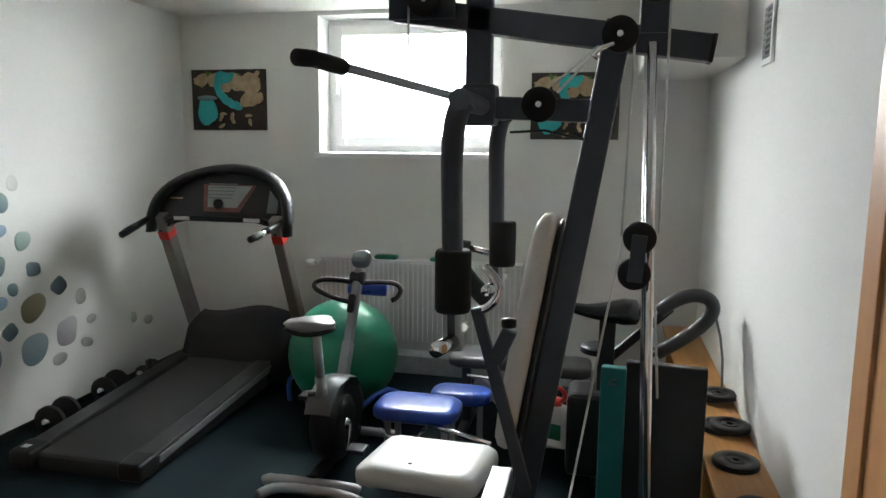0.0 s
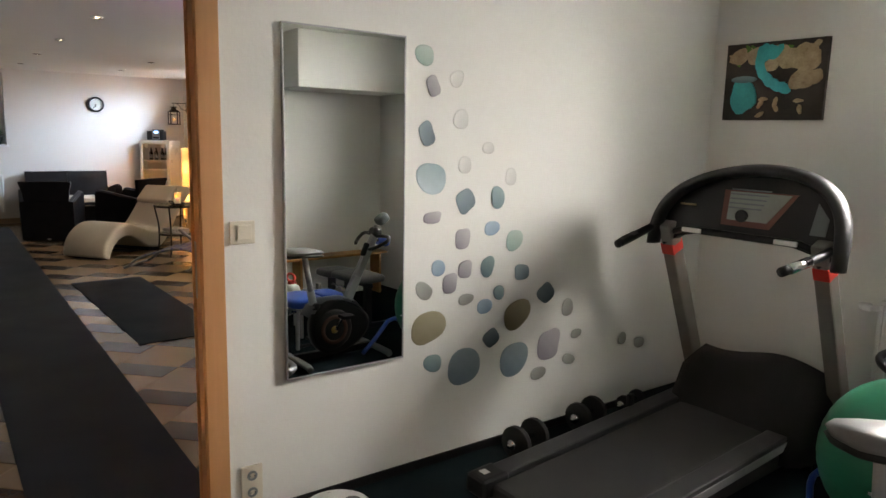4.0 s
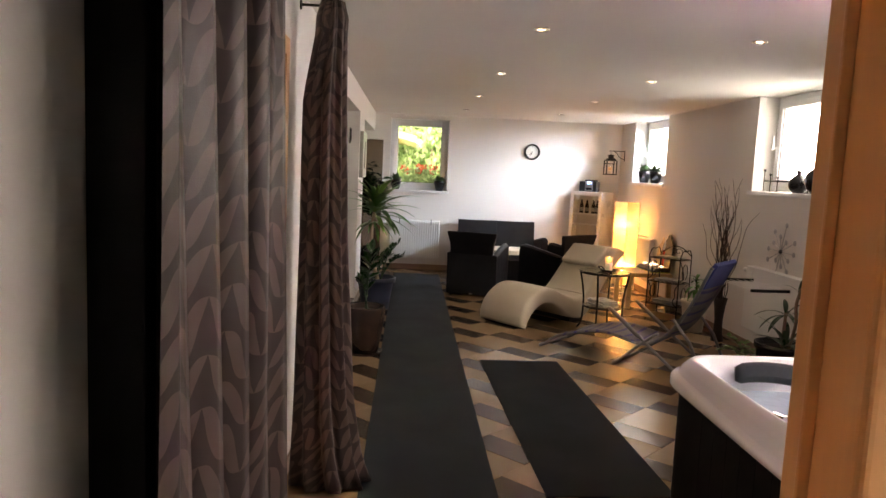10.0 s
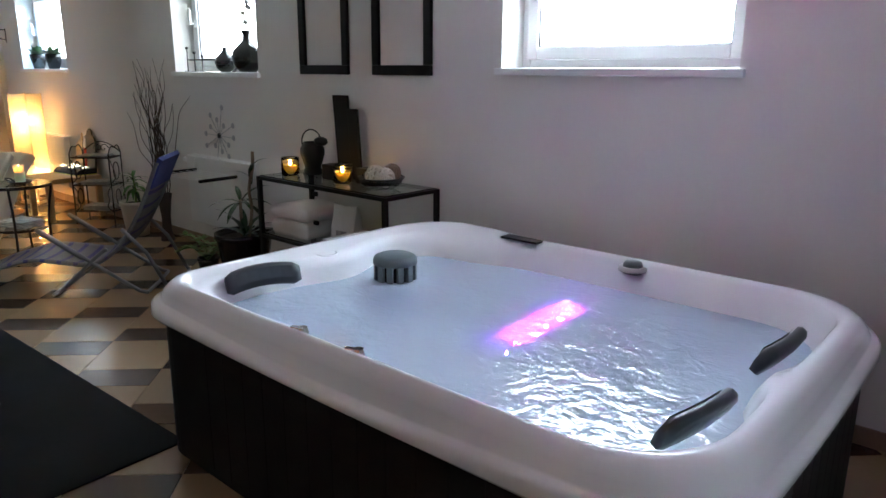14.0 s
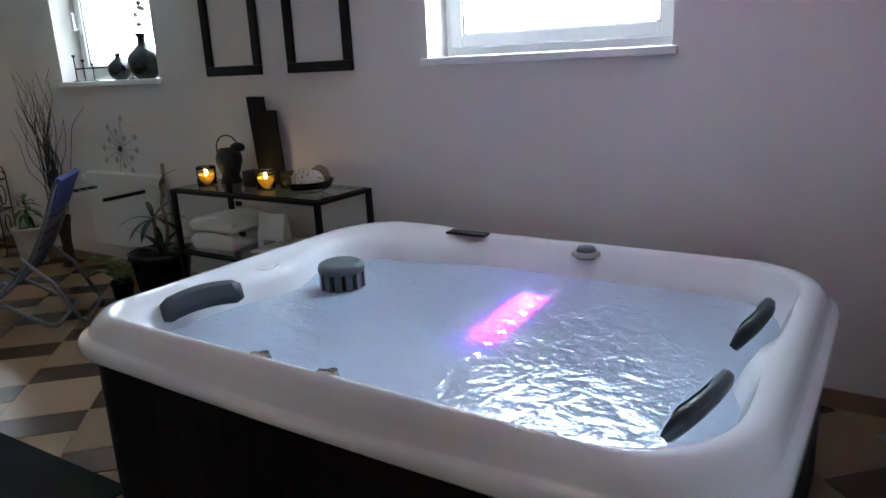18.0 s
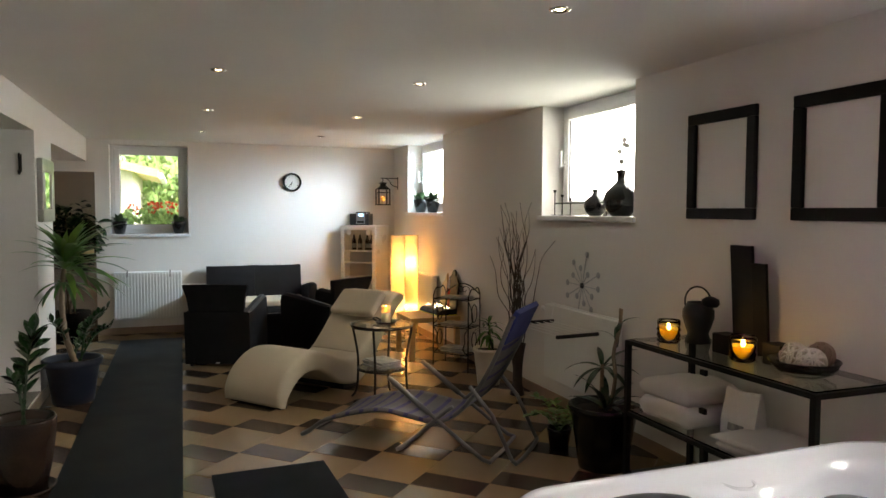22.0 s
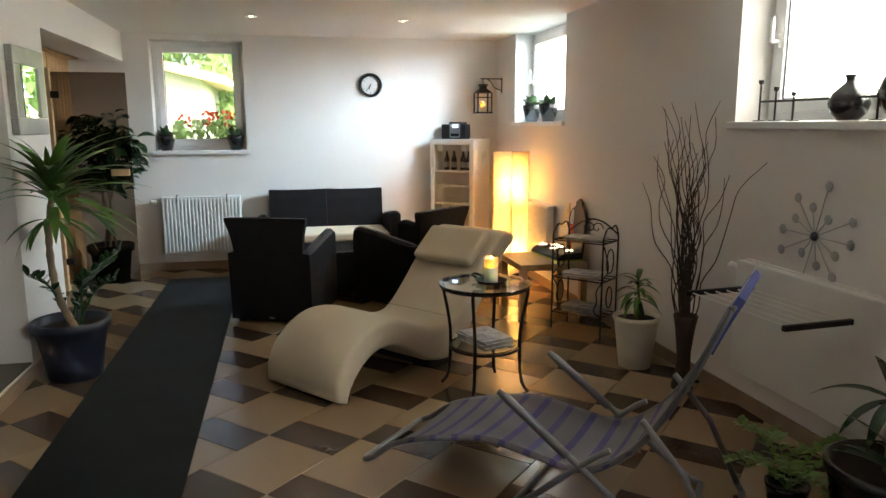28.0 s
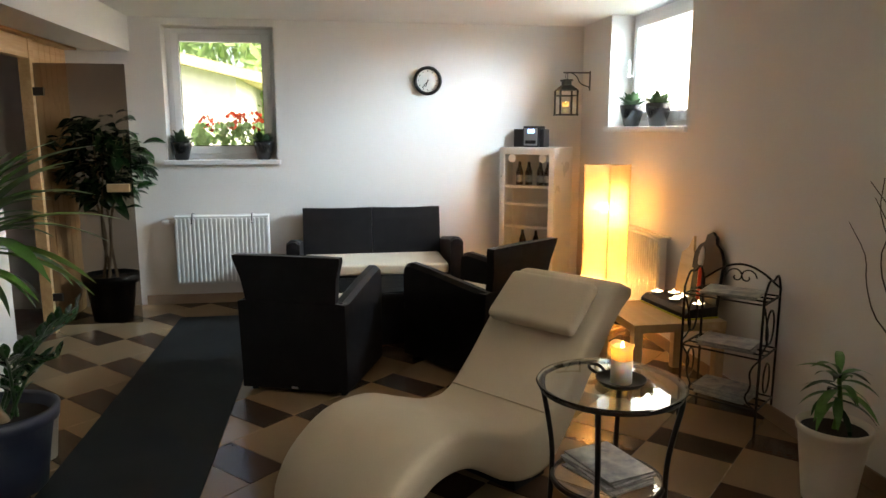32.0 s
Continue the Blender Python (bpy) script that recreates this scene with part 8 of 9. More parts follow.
wp("stem", B(disc((BX, 3.605, 0.905), 0.036, 0.075, "x", 18)), M_BLACK, bk, "", True)
wp("tension_knob", B(bar((BX - 0.005, 3.495, 0.735), (BX - 0.005, 3.535, 0.83), 0.036, 0.04, 0.013, (1, 0, 0))), M_BLACK, bk)
for pts in ([(BX, 3.605, 0.875), (-1.0, 3.62, 0.885), (-1.11, 3.60, 0.890), (-1.145, 3.56, 0.868), (-1.11, 3.53, 0.84), (-1.0, 3.53, 0.80), (-0.925, 3.54, 0.785)], [(BX, 3.605, 0.875), (-0.78, 3.63, 0.885), (-0.69, 3.64, 0.880), (-0.655, 3.62, 0.848), (-0.67, 3.58, 0.812), (-0.695, 3.56, 0.80)]):
    wp("handlebar", B(tube(pts, 0.0135, 10, smooth=2)), M_BLACK, bk, "curled black handlebar", True)
wp("frame_base", B(bar((BX, 2.94, 0.055), (BX, 3.58, 0.055), 0.05, 0.05, 0.01, (1, 0, 0))), M_BLACK, bk)
wp("rear_foot", B(tube([(BX - 0.24, 2.94, 0.030), (BX - 0.21, 2.94, 0.045), (BX + 0.21, 2.94, 0.045), (BX + 0.24, 2.94, 0.030)], 0.024, 14, smooth=1)), M_ZINC, bk, "", True)
wp("front_foot", B(tube([(BX - 0.24, 3.58, 0.030), (BX - 0.21, 3.58, 0.045), (BX + 0.21, 3.58, 0.045), (BX + 0.24, 3.58, 0.030)], 0.024, 14, smooth=1)), M_ZINC, bk, "", True)
cb = thing("chrome_foot_bar", -0.84, 2.85, 0.006, 0, "bent chrome foot bar lying on the carpet", "fitness part")
wp("bar", B(tube([(-1.10, 2.80, 0.03), (-1.06, 2.86, 0.04), (-0.98, 2.88, 0.04), (-0.80, 2.88, 0.04), (-0.66, 2.86, 0.04), (-0.55, 2.78, 0.04), (-0.50, 2.70, 0.03)], 0.024, 14, smooth=2)), M_ZINC, cb, "", True)
wp("blue_roll", B(tube([(-0.97, 3.655, 0.835), (-0.76, 3.675, 0.830)], 0.034, 18)), M_BLUE, bk, "blue foam roll behind the bars", True)
wp("roll_bracket", B(bar((BX, 3.60, 0.85), (BX, 3.665, 0.835), 0.03, 0.02, 0.004, (1, 0, 0))), M_BLACK, bk)

# blue stepper with a chrome frame
st = thing("stepper_seat", -0.44, 3.2, 0.006, 0, "low fitness trainer with shiny blue seat on chrome tubes", "fitness trainer")
wp("seat_pad", B(cushion(-0.66, 3.06, -0.24, 3.34, 0.33, 0.395, 0.09)), M_BLUE, st, "glossy blue padded seat", True)
wp("back_pad", B(cushion(-0.46, 3.42, -0.14, 3.62, 0.30, 0.36, 0.08)), M_BLUE, st, "blue padded rest", True)
wp("seat_plate", B(box(-0.60, 3.10, 0.315, -0.28, 3.30, 0.33, 0.004)), M_ZINC, st)
wp("grip_tube", B(tube([(-0.60, 3.10, 0.31), (-0.56, 3.05, 0.27), (-0.42, 3.05, 0.27), (-0.38, 3.10, 0.31)], 0.009, 8)), M_CHROME, st, "", True)
wp("pull_bar", B(tube([(-0.36, 3.07, 0.335), (-0.06, 3.00, 0.30)], 0.014, 10)), M_CHROME, st, "chrome bar", True)
for sx, sy in ((-0.58, 3.12), (-0.30, 3.12), (-0.58, 3.29), (-0.30, 3.29), (-0.2, 3.52)):
    wp("leg", B(tube([(sx, sy, 0.006), (sx, sy, 0.32)], 0.016, 10)), M_ZINC, st)
wp("runner", B(tube([(-0.58, 3.12, 0.03), (-0.58, 3.6, 0.03), (-0.2, 3.6, 0.03), (-0.2, 3.4, 0.03)], 0.014, 8)), M_BLACK, st)
bs = thing("blue_frame_stand", -1.0, 3.7, 0.006, 0, "low blue tubular frame on the carpet beside the ball", "frame stand")
wp("hoop", B(tube([(-0.98, 3.45, 0.02), (-0.94, 3.60, 0.12), (-0.82, 3.80, 0.22), (-0.76, 4.0, 0.12), (-0.76, 4.1, 0.02)], 0.016, 10, smooth=1)), M_BLUE, bs, "", True)
wp("brace", B(tube([(-1.50, 3.98, 0.02), (-1.50, 3.96, 0.14), (-1.44, 3.92, 0.22), (-1.36, 3.90, 0.14), (-1.34, 3.90, 0.02)], 0.015, 10, smooth=1)), M_BLUE, bs, "", True)

# grey bench under the window
gb = thing("weight_bench", -0.05, 3.88, 0.006, 0, "low weight bench with grey padded seats and cream frame", "weight bench")
wp("seat_pad", B(cushion(-0.43, 3.72, 0.05, 4.03, 0.405, 0.465, 0.07)), M_GPAD, gb, "", True)
wp("back_pad", B(cushion(0.10, 3.74, 0.36, 4.02, 0.38, 0.44, 0.06)), M_GPAD, gb, "", True)
for sx in (-0.34, -0.02, 0.28):
    wp("leg", B(box(sx - 0.025, 3.85, 0.006, sx + 0.025, 3.91, 0.40, 0.006)), M_DARKMETAL, gb)
    wp("foot", B(box(sx - 0.025, 3.66, 0.006, sx + 0.025, 4.08, 0.05, 0.008)), M_DARKMETAL, gb)
M_BONE = mat("cream lacquered tube", (0.42, 0.38, 0.30), 0.45, vary=0.1, bump=0.02)
wp("strut", B(bar((-0.25, 3.70, 0.36), (0.02, 3.62, 0.17), 0.04, 0.06, 0.008)), M_BONE, gb, "cream steel strut")
wp("side_tube", B(tube([(0.02, 3.64, 0.25), (0.36, 3.64, 0.23)], 0.028, 12)), M_BONE, gb, "", True)
wp("side_tube", B(tube([(0.02, 3.64, 0.15), (0.36, 3.64, 0.14)], 0.028, 12)), M_BONE, gb, "", True)
wp("adjuster", B(bar((0.04, 3.62, 0.12), (0.04, 3.62, 0.36), 0.03, 0.05, 0.005)), M_BONE, gb)
wp("pin", B(tube([(-0.3, 3.68, 0.38), (-0.12, 3.67, 0.375)], 0.008, 8)), M_CHROME, gb)
wp("frame_bar", B(box(-0.40, 3.86, 0.36, 0.36, 3.90, 0.40, 0.006)), M_DARKMETAL, gb)

# black trainer with saddle and hose loop
rt = thing("seat_trainer", 0.42, 3.3, 0.006, 0, "black post trainer with moulded dark saddle and foam covered arm", "fitness trainer")
wp("saddle", B(loft([[(x, 3.3 + w * math.cos(a), z + h * math.sin(a)) for a in [2 * math.pi * i / 14 for i in range(14)]] for x, w, z, h in ((0.215, 0.015, 0.885, 0.01), (0.24, 0.035, 0.885, 0.022), (0.33, 0.05, 0.87, 0.03), (0.42, 0.085, 0.87, 0.045), (0.50, 0.105, 0.875, 0.06), (0.555, 0.10, 0.875, 0.055), (0.57, 0.07, 0.875, 0.03))])), M_POTK, rt, "glossy black saddle", True)
wp("post", B(bar((0.42, 3.3, 0.006), (0.43, 3.3, 0.84), 0.06, 0.075, 0.01)), M_BLACK, rt)
wp("body", B(box(0.26, 3.18, 0.10, 0.62, 3.42, 0.50, 0.04, 3)), M_BLACK, rt)
wp("rear_arm", B(bar((0.44, 3.38, 0.62), (0.72, 3.46, 0.87), 0.03, 0.04, 0.006)), M_BLACK, rt)
wp("foam_loop", B(tube([(0.66, 3.4, 0.86), (0.72, 3.4, 0.915), (0.80, 3.4, 0.95), (0.87, 3.4, 0.945), (0.905, 3.4, 0.90), (0.88, 3.4, 0.83), (0.78, 3.4, 0.74), (0.66, 3.4, 0.66)], 0.032, 14, smooth=2)), M_RAIL, rt, "grey foam covered curved arm", True)
wp("loop_rod", B(tube([(0.66, 3.4, 0.66), (0.48, 3.38, 0.55)], 0.012, 10)), M_CHROME, rt, "chrome rod", True)
wp("drape_strap", B(tube([(0.90, 3.42, 0.90), (0.96, 3.45, 0.70), (0.97, 3.45, 0.45)], 0.006, 8, smooth=1)), M_FILTER, rt)
wp("disc_weight", B(disc((0.40, 3.62, 0.60), 0.10, 0.03, "z")), M_BLACK, rt, "", True)

# clutter behind the multi-gym
for nm, lb, x, y, z0, mm, prof in (("drink_bottle", "white plastic drinks bottle with red cap", 0.27, 3.50, 0.15, M_WHITE, [(0, 0), (0.036, 0), (0.04, 0.02), (0.04, 0.12), (0.02, 0.16), (0.02, 0.18), (0, 0.18)]),):
    bt = thing(nm, x, y, z0, 0, lb, "bottle")
    part("flask", B(lathe(prof, 18)), mm, bt, "", True)
    part("cap", B(lathe([(0, 0.16), (0.026, 0.16), (0.024, 0.20), (0, 0.20)], 16)), M_RED, bt, "red screw cap", True)
wl = thing("plastic_canister", 0.20, 3.44, 0.149, -20, "white plastic canister with red ring handle and green print", "canister")
part("body", B(loft([[(p[0] * f, p[1] * f, z) for p in rounded(-0.075, -0.055, 0.075, 0.055, 0.025)] for f, z in ((0.94, 0), (1.0, 0.01), (1.0, 0.15), (0.8, 0.185), (0.45, 0.20))])), M_WHITE, wl, "", True)
part("cap", B(lathe([(0, 0.235), (0.026, 0.232), (0.03, 0.20), (0, 0.20)], 18)), M_RED, wl, "red screw cap", True)
part("handle", B(tube([(0.045 * math.cos(a), 0, 0.255 + 0.035 * math.sin(a)) for a in [i * math.pi / 10 for i in range(20)]], 0.011, 8, closed=True)), M_RED, wl, "red ring handle", True)
part("print", B(box(-0.05, -0.0575, 0.04, 0.05, -0.0555, 0.12, 0.0), box(-0.05, 0.0555, 0.04, 0.05, 0.0575, 0.12, 0.0)), M_BALL, wl, "green printed label")
tr = thing("chrome_tray", 0.30, 3.48, 0.006, 0, "low chrome shelf holding loose weights", "rack")
part("tray", B(box(-0.22, -0.08, 0.128, 0.2, 0.10, 0.143, 0.004)), M_ZINC, tr)
for sx in (-0.2, 0.18):
    for sy in (-0.06, 0.08):
        part("leg", B(tube([(sx, sy, 0), (sx, sy, 0.128)], 0.01, 8)), M_ZINC, tr)

# rolled-out mats standing on edge
for nm, x0, x1, y, h, mm, lb in (("gym_mat", 0.405, 0.50, 2.74, 0.775, M_TEAL, "teal foam gym mat standing folded on edge"), ("gym_mat", 0.50, 0.80, 2.77, 0.79, M_FOAM, "black foam gym mat standing folded on edge")):
    g = thing(nm, (x0 + x1) / 2, y, 0.006, -6, lb, "gym mat", "standing gym mats")
    w = (x1 - x0) / 2
    part("fold", B(box(-w, -0.006, 0, w, 0.028, h, 0.008)), mm, g)
    part("fold", B(box(-w, 0.032, 0, w, 0.066, h - 0.008, 0.008)), mm, g)
    if mm is M_TEAL:
        part("eyelet", B(disc((0.0, -0.007, h - 0.055), 0.016, 0.006, "y", 18, 0.008)), M_CHROME, g, "metal hanging eyelet")

# wooden side shelf with plates
sh = thing("wooden_shelf", 0.91, 3.6, 0.006, 0, "long orange pine shelf board along the wall", "shelf")
wp("board", B(box(0.80, 1.98, 0.425, 1.016, 4.82, 0.45, 0.004)), M_SHELF, sh)
for y in (2.05, 2.95, 3.85, 4.75):
    wp("support", B(box(0.83, y - 0.012, 0.006, 1.012, y + 0.012, 0.425, 0.002)), M_SHELF, sh)


def plate_stack(x, y, r, n, tip=0.0):
    for k in range(n):
        p = thing("weight_plate", x + (0.035 if k else 0), y - (0.05 if k else 0), 0.4505 + 0.024 * k + 0.009, 0, "black cast iron weight plate on the pine shelf", "weight plate", "loose weight plates")
        part("rim", B(disc((0, 0, 0.002), r, 0.022, "z", 32, r * 0.5)), M_CAST, p, "", True)
        part("web", B(lathe([(0.014, -0.007), (r * 0.52, -0.007), (r * 0.52, 0.008), (0.032, 0.008), (0.028, 0.013), (0.014, 0.013), (0.014, -0.007)], 28)), M_CAST, p)


plate_stack(0.91, 3.45, 0.085, 2)
plate_stack(0.90, 3.06, 0.082, 2)
plate_stack(0.91, 2.71, 0.085, 1)
plate_stack(0.92, 2.36, 0.075, 1)

# dumbbells along the wall
for x, y, r in ((-2.575, 3.255, 0.085), (-2.64, 3.77, 0.08), (-2.68, 4.20, 0.05)):
    d = thing("dumbbell", x, y, 0.006 + r, 100, "dumbbell with black plates and chrome bar on the carpet", "dumbbell", "dumbbells by the wall")
    part("bar", B(tube([(-0.14, 0, 0), (0.14, 0, 0)], 0.012, 12)), M_CHROME, d, "chrome bar", True)
    for sx in (-0.075, 0.075):
        part("plate", B(disc((sx, 0, 0), r, 0.03, "x", 26)), M_CAST, d, "", True)
        part("collar", B(disc((sx * 1.45, 0, 0), 0.026, 0.02, "x", 16)), M_CHROME, d, "chrome screw collar", True)

# multi-gym
mg = thing("multi_gym", 0.25, 2.15, 0.006, 0, "anthracite steel multi-gym with white pads, pulleys and press arms", "multi-gym")
YM = 2.15
wp("slanted_upright", B(bar((0.10, YM, 0.03), (0.415, YM, 1.97), 0.06, 0.075)), M_GUN, mg)
wp("top_beam", B(bar((-0.24, YM, 2.022), (0.66, YM, 1.889), 0.06, 0.075)), M_GUN, mg)
wp("beam_cap", B(bar((0.655, YM, 1.8897), (0.668, YM, 1.8878), 0.062, 0.077, 0.003)), M_BLACK, mg)
wp("front_strut", B(bar((0.016, YM, 1.70), (0.016, YM, 2.16), 0.06, 0.075)), M_GUN, mg)
wp("link_bar", B(bar((0.01, YM, 1.735), (0.385, YM, 1.72), 0.055, 0.065)), M_GUN, mg)
wp("pivot_block", B(tube([(0.03, 1.79, 1.735), (0.03, 2.60, 1.735)], 0.027, 16), box(-0.03, YM - 0.05, 1.68, 0.07, YM + 0.05, 1.80, 0.012)), M_GUN, mg)
for yy in (1.82, 2.57):
    arm = wp("press_arm", B(tube([(0.045, yy, 1.735), (0.02, yy, 1.71), (0.006, yy, 1.62), (0.010, yy, 1.45), (0.016, yy, 1.12)], [0.028, 0.029, 0.029, 0.028, 0.027], 18, smooth=2)), M_GUN, mg, "curved press arm", True)
    wp("foam_sleeve", B(lathe([(0.02, 0), (0.044, 0), (0.048, 0.008), (0.048, 0.156), (0.044, 0.164), (0.02, 0.164)], 22, (0.014 + (yy - 1.82) * 0.03, yy, 1.188))), M_FOAM, arm, "black foam sleeve", True)
    wp("arm_end", B(bar((0.018, yy, 1.085), (0.017, yy, 1.187), 0.05, 0.05, 0.006)), M_ZINC, arm, "bright tube end")
    wp("handle_stub", B(tube([(0.018, yy - 0.02, 1.112), (0.0, yy - 0.13, 1.118)], 0.020, 16)), M_CHROME, arm, "chrome handle stub", True)
    wp("bolt", B(disc((0.045, yy, 1.15), 0.012, 0.03, "y", 10)), M_CHROME, arm)
wp("hand_grip", B(tube([(0.0, 2.60, 1.03), (-0.06, 2.60, 1.085), (-0.15, 2.60, 1.19), (-0.17, 2.60, 1.225), (-0.14, 2.60, 1.25), (-0.09, 2.60, 1.245)], [0.034, 0.036, 0.036, 0.034, 0.03, 0.026], 14, smooth=1)), M_RAIL, mg, "thick grey hand grip", True)
wp("grip_rod", B(tube([(-0.10, 2.60, 1.245), (0.03, 2.60, 1.22)], 0.012, 10)), M_CHROME, mg, "chrome rod", True)
wp("grip_loop", B(tube([(0.06, 2.05, 1.27), (0.10, 2.02, 1.24), (0.115, 2.0, 1.21), (0.09, 2.0, 1.17), (0.06, 2.0, 1.15)], 0.013, 12, smooth=1)), M_CHROME, mg, "chrome loop grip", True)
wp("lever", B(bar((0.045, 2.0, 1.16), (0.20, 2.0, 0.62), 0.026, 0.036)), M_GUN, mg)
wp("lever_bracket", B(bar((0.10, 2.0, 1.0), (0.145, 2.0, 1.10), 0.03, 0.045)), M_GUN, mg)
wp("lever_knob", B(lathe([(0, 0), (0.022, 0.004), (0.022, 0.025), (0, 0.03)], 14, (0.14, 2.0, 1.105))), M_BLACK, mg, "", True)


def pulley(c, r, parent=None):
    w = wp("pulley", B(disc(c, r, 0.028, "y", 28)), M_BLACK, parent or mg, "black grooved pulley wheel", True)
    wp("hub_bolt", B(disc((c[0], c[1] - 0.018, c[2]), 0.009, 0.012, "y", 10)), M_CHROME, w)
    return w


pulley((0.415, 2.09, 1.925), 0.050)
pulley((0.505, 2.10, 2.055), 0.050)
pulley((0.20, 2.09, 1.738), 0.050)
pulley((-0.135, 2.09, 2.035), 0.05)
pulley((0.49, 2.03, 1.375), 0.045)
pulley((0.48, 2.03, 1.275), 0.045)
wp("pulley_plate", B(bar((0.49, 2.005, 1.385), (0.48, 2.005, 1.255), 0.006, 0.04, 0.002)), M_GUN, mg)
wp("pulley_bracket", B(bar((0.505, 2.11, 1.93), (0.505, 2.11, 2.10), 0.012, 0.075, 0.003)), M_GUN, mg)
wp("beam_end_plate", B(box(-0.25, YM - 0.05, 1.985, -0.05, YM - 0.035, 2.085, 0.004)), M_GUN, mg)
wp("shackle", B(tube([(0.40, 2.07, 1.90), (0.36, 2.07, 1.885), (0.345, 2.07, 1.87), (0.36, 2.07, 1.86)], 0.008, 8)), M_CHROME, mg, "", True)
for yy in (2.07, 2.23):
    wp("guide_rod", B(tube([(0.50, yy, 1.90), (0.565, yy, 0.03)], 0.0135, 14)), M_CHROME, mg, "chrome guide rod", True)
for k in range(8):
    wp("weight_block", B(box(0.47 + 0.0, 1.98 + 0.04, 0.06 + 0.042 * k, 0.64, 2.30, 0.098 + 0.042 * k, 0.004)), M_CAST, mg)
for pts in ([(0.445, 2.03, 1.36), (0.41, 2.03, 1.15), (0.32, 2.02, 0.55), (0.27, 2.02, 0.05)], [(0.535, 2.03, 1.26), (0.56, 2.04, 0.92)], [(0.545, 2.10, 2.02), (0.54, 2.03, 1.39)], [(0.455, 2.09, 1.90), (0.442, 2.03, 1.38)], [(0.36, 2.08, 1.895), (0.235, 2.09, 1.79)], [(0.345, 2.08, 1.87), (0.25, 2.09, 1.77)], [(-0.185, 2.09, 2.02), (-0.19, 2.1, 1.80)]):
    wp("cable", B(tube(pts, 0.0034, 8)), M_ROPE, mg, "white coated cable", True)
wp("cable_hook", B(tube([(0.12, 2.08, 1.66), (0.22, 2.07, 1.665), (0.33, 2.08, 1.64), (0.30, 2.08, 1.66)], 0.0035, 8)), M_IRON, mg, "", True)
wp("lat_bar", B(tube([(-0.316, 1.70, 1.82), (-0.30, 1.80, 1.825), (-0.19, 2.12, 1.80), (-0.05, 2.50, 1.77), (-0.02, 2.62, 1.73)], 0.0135, 12, smooth=1)), M_ZINC, mg, "chrome pull-down bar", True)
wp("bar_grip", B(tube([(-0.335, 1.645, 1.825), (-0.318, 1.70, 1.828), (-0.285, 1.82, 1.82)], 0.021, 14)), M_FOAM, mg, "black bar grip", True)
wp("bar_grip", B(tube([(-0.04, 2.54, 1.763), (-0.015, 2.66, 1.72)], 0.021, 14)), M_FOAM, mg, "black bar grip", True)
# back pad leaning on the upright
bm4 = Matrix.Translation((0.20, YM, 0.68)) @ Matrix.Rotation(radians(9.2), 4, "Y")
wp("back_pad", B(cushion(-0.12, 0, 0.12, 0.74, 0.052, 0.12, 0.09, bm4 @ Matrix(((0, 0, -1, 0), (1, 0, 0, 0), (0, 1, 0, 0), (0, 0, 0, 1))))), M_WPAD, mg, "white vinyl back pad", True)
wp("pad_board", B(cushion(-0.115, 0.01, 0.115, 0.73, 0.035, 0.056, 0.08, bm4 @ Matrix(((0, 0, -1, 0), (1, 0, 0, 0), (0, 1, 0, 0), (0, 0, 0, 1))))), M_BLACK, mg, "black pad backing")
sm = Matrix.Translation((-0.18, 2.34, 0.46)) @ Matrix.Rotation(radians(-8), 4, "Z") @ Matrix.Rotation(radians(-3), 4, "Y")
wp("seat_pad", B(cushion(-0.225, -0.165, 0.225, 0.165, 0, 0.075, 0.05, sm)), M_WPAD, mg, "white vinyl seat pad", True)
wp("seat_stud", B(disc((-0.225, 2.26, 0.533), 0.008, 0.008, "z", 10)), M_BLACK, mg)
wp("seat_bar", B(bar((-0.30, 2.30, 0.435), (0.17, YM, 0.43), 0.05, 0.05)), M_GUN, mg)
wp("seat_leg", B(bar((-0.28, 2.28, 0.03), (-0.26, 2.28, 0.42), 0.05, 0.05)), M_GUN, mg)
wp("base_beam", B(bar((-0.45, YM, 0.04), (0.66, YM, 0.04), 0.06, 0.06)), M_GUN, mg)
for xx in (-0.40, 0.58):
    wp("cross_foot", B(bar((xx, YM - 0.42, 0.035), (xx, YM + 0.42, 0.035), 0.055, 0.05, 0.006, (1, 0, 0))), M_GUN, mg)
wp("pad_bracket", B(box(0.06, YM - 0.16, 0.50, 0.13, YM + 0.12, 0.555, 0.006)), M_ZINC, mg, "bright adjuster plate")
wp("pop_pin", B(tube([(0.05, 2.0, 0.53), (0.19, 1.98, 0.535)], 0.012, 10)), M_CHROME, mg, "", True)
wp("leg_pin", B(tube([(0.28, 1.98, 0.30), (0.42, 1.94, 0.22)], 0.007, 8)), M_CHROME, mg, "", True)

# wall mirror
mr = thing("wall_mirror", GX + 0.003, 2.325, 0.585, 0, "tall wall mirror with thin silver frame", "mirror")
mr.matrix_world = pose(GX + 0.018, 2.325, 0.585, 0, -0.55, 0.75)
part("mirror_glass", B(box(-0.012, -0.28, 0.006, 0.004, 0.28, 1.419)), M_MIRROR, mr)
for y0, y1, z0, z1 in ((-0.285, -0.2795, 0, 1.425), (0.2795, 0.285, 0, 1.425), (-0.2795, 0.2795, 0, 0.0065), (-0.2795, 0.2795, 1.4185, 1.425)):
    part("frame_strip", B(box(-0.012, y0, z0, 0.008, y1, z1, 0.0015)), M_ALU, mr)

# side door frame at the gym's edge
d4 = structure(new("door_4"), "beech door frame in the gym side wall", "door")
part("casing", B(box(GR - 0.022, 1.78, 0.006, GR - 0.001, 1.885, 2.12, 0.004)), M_BEECH, d4)
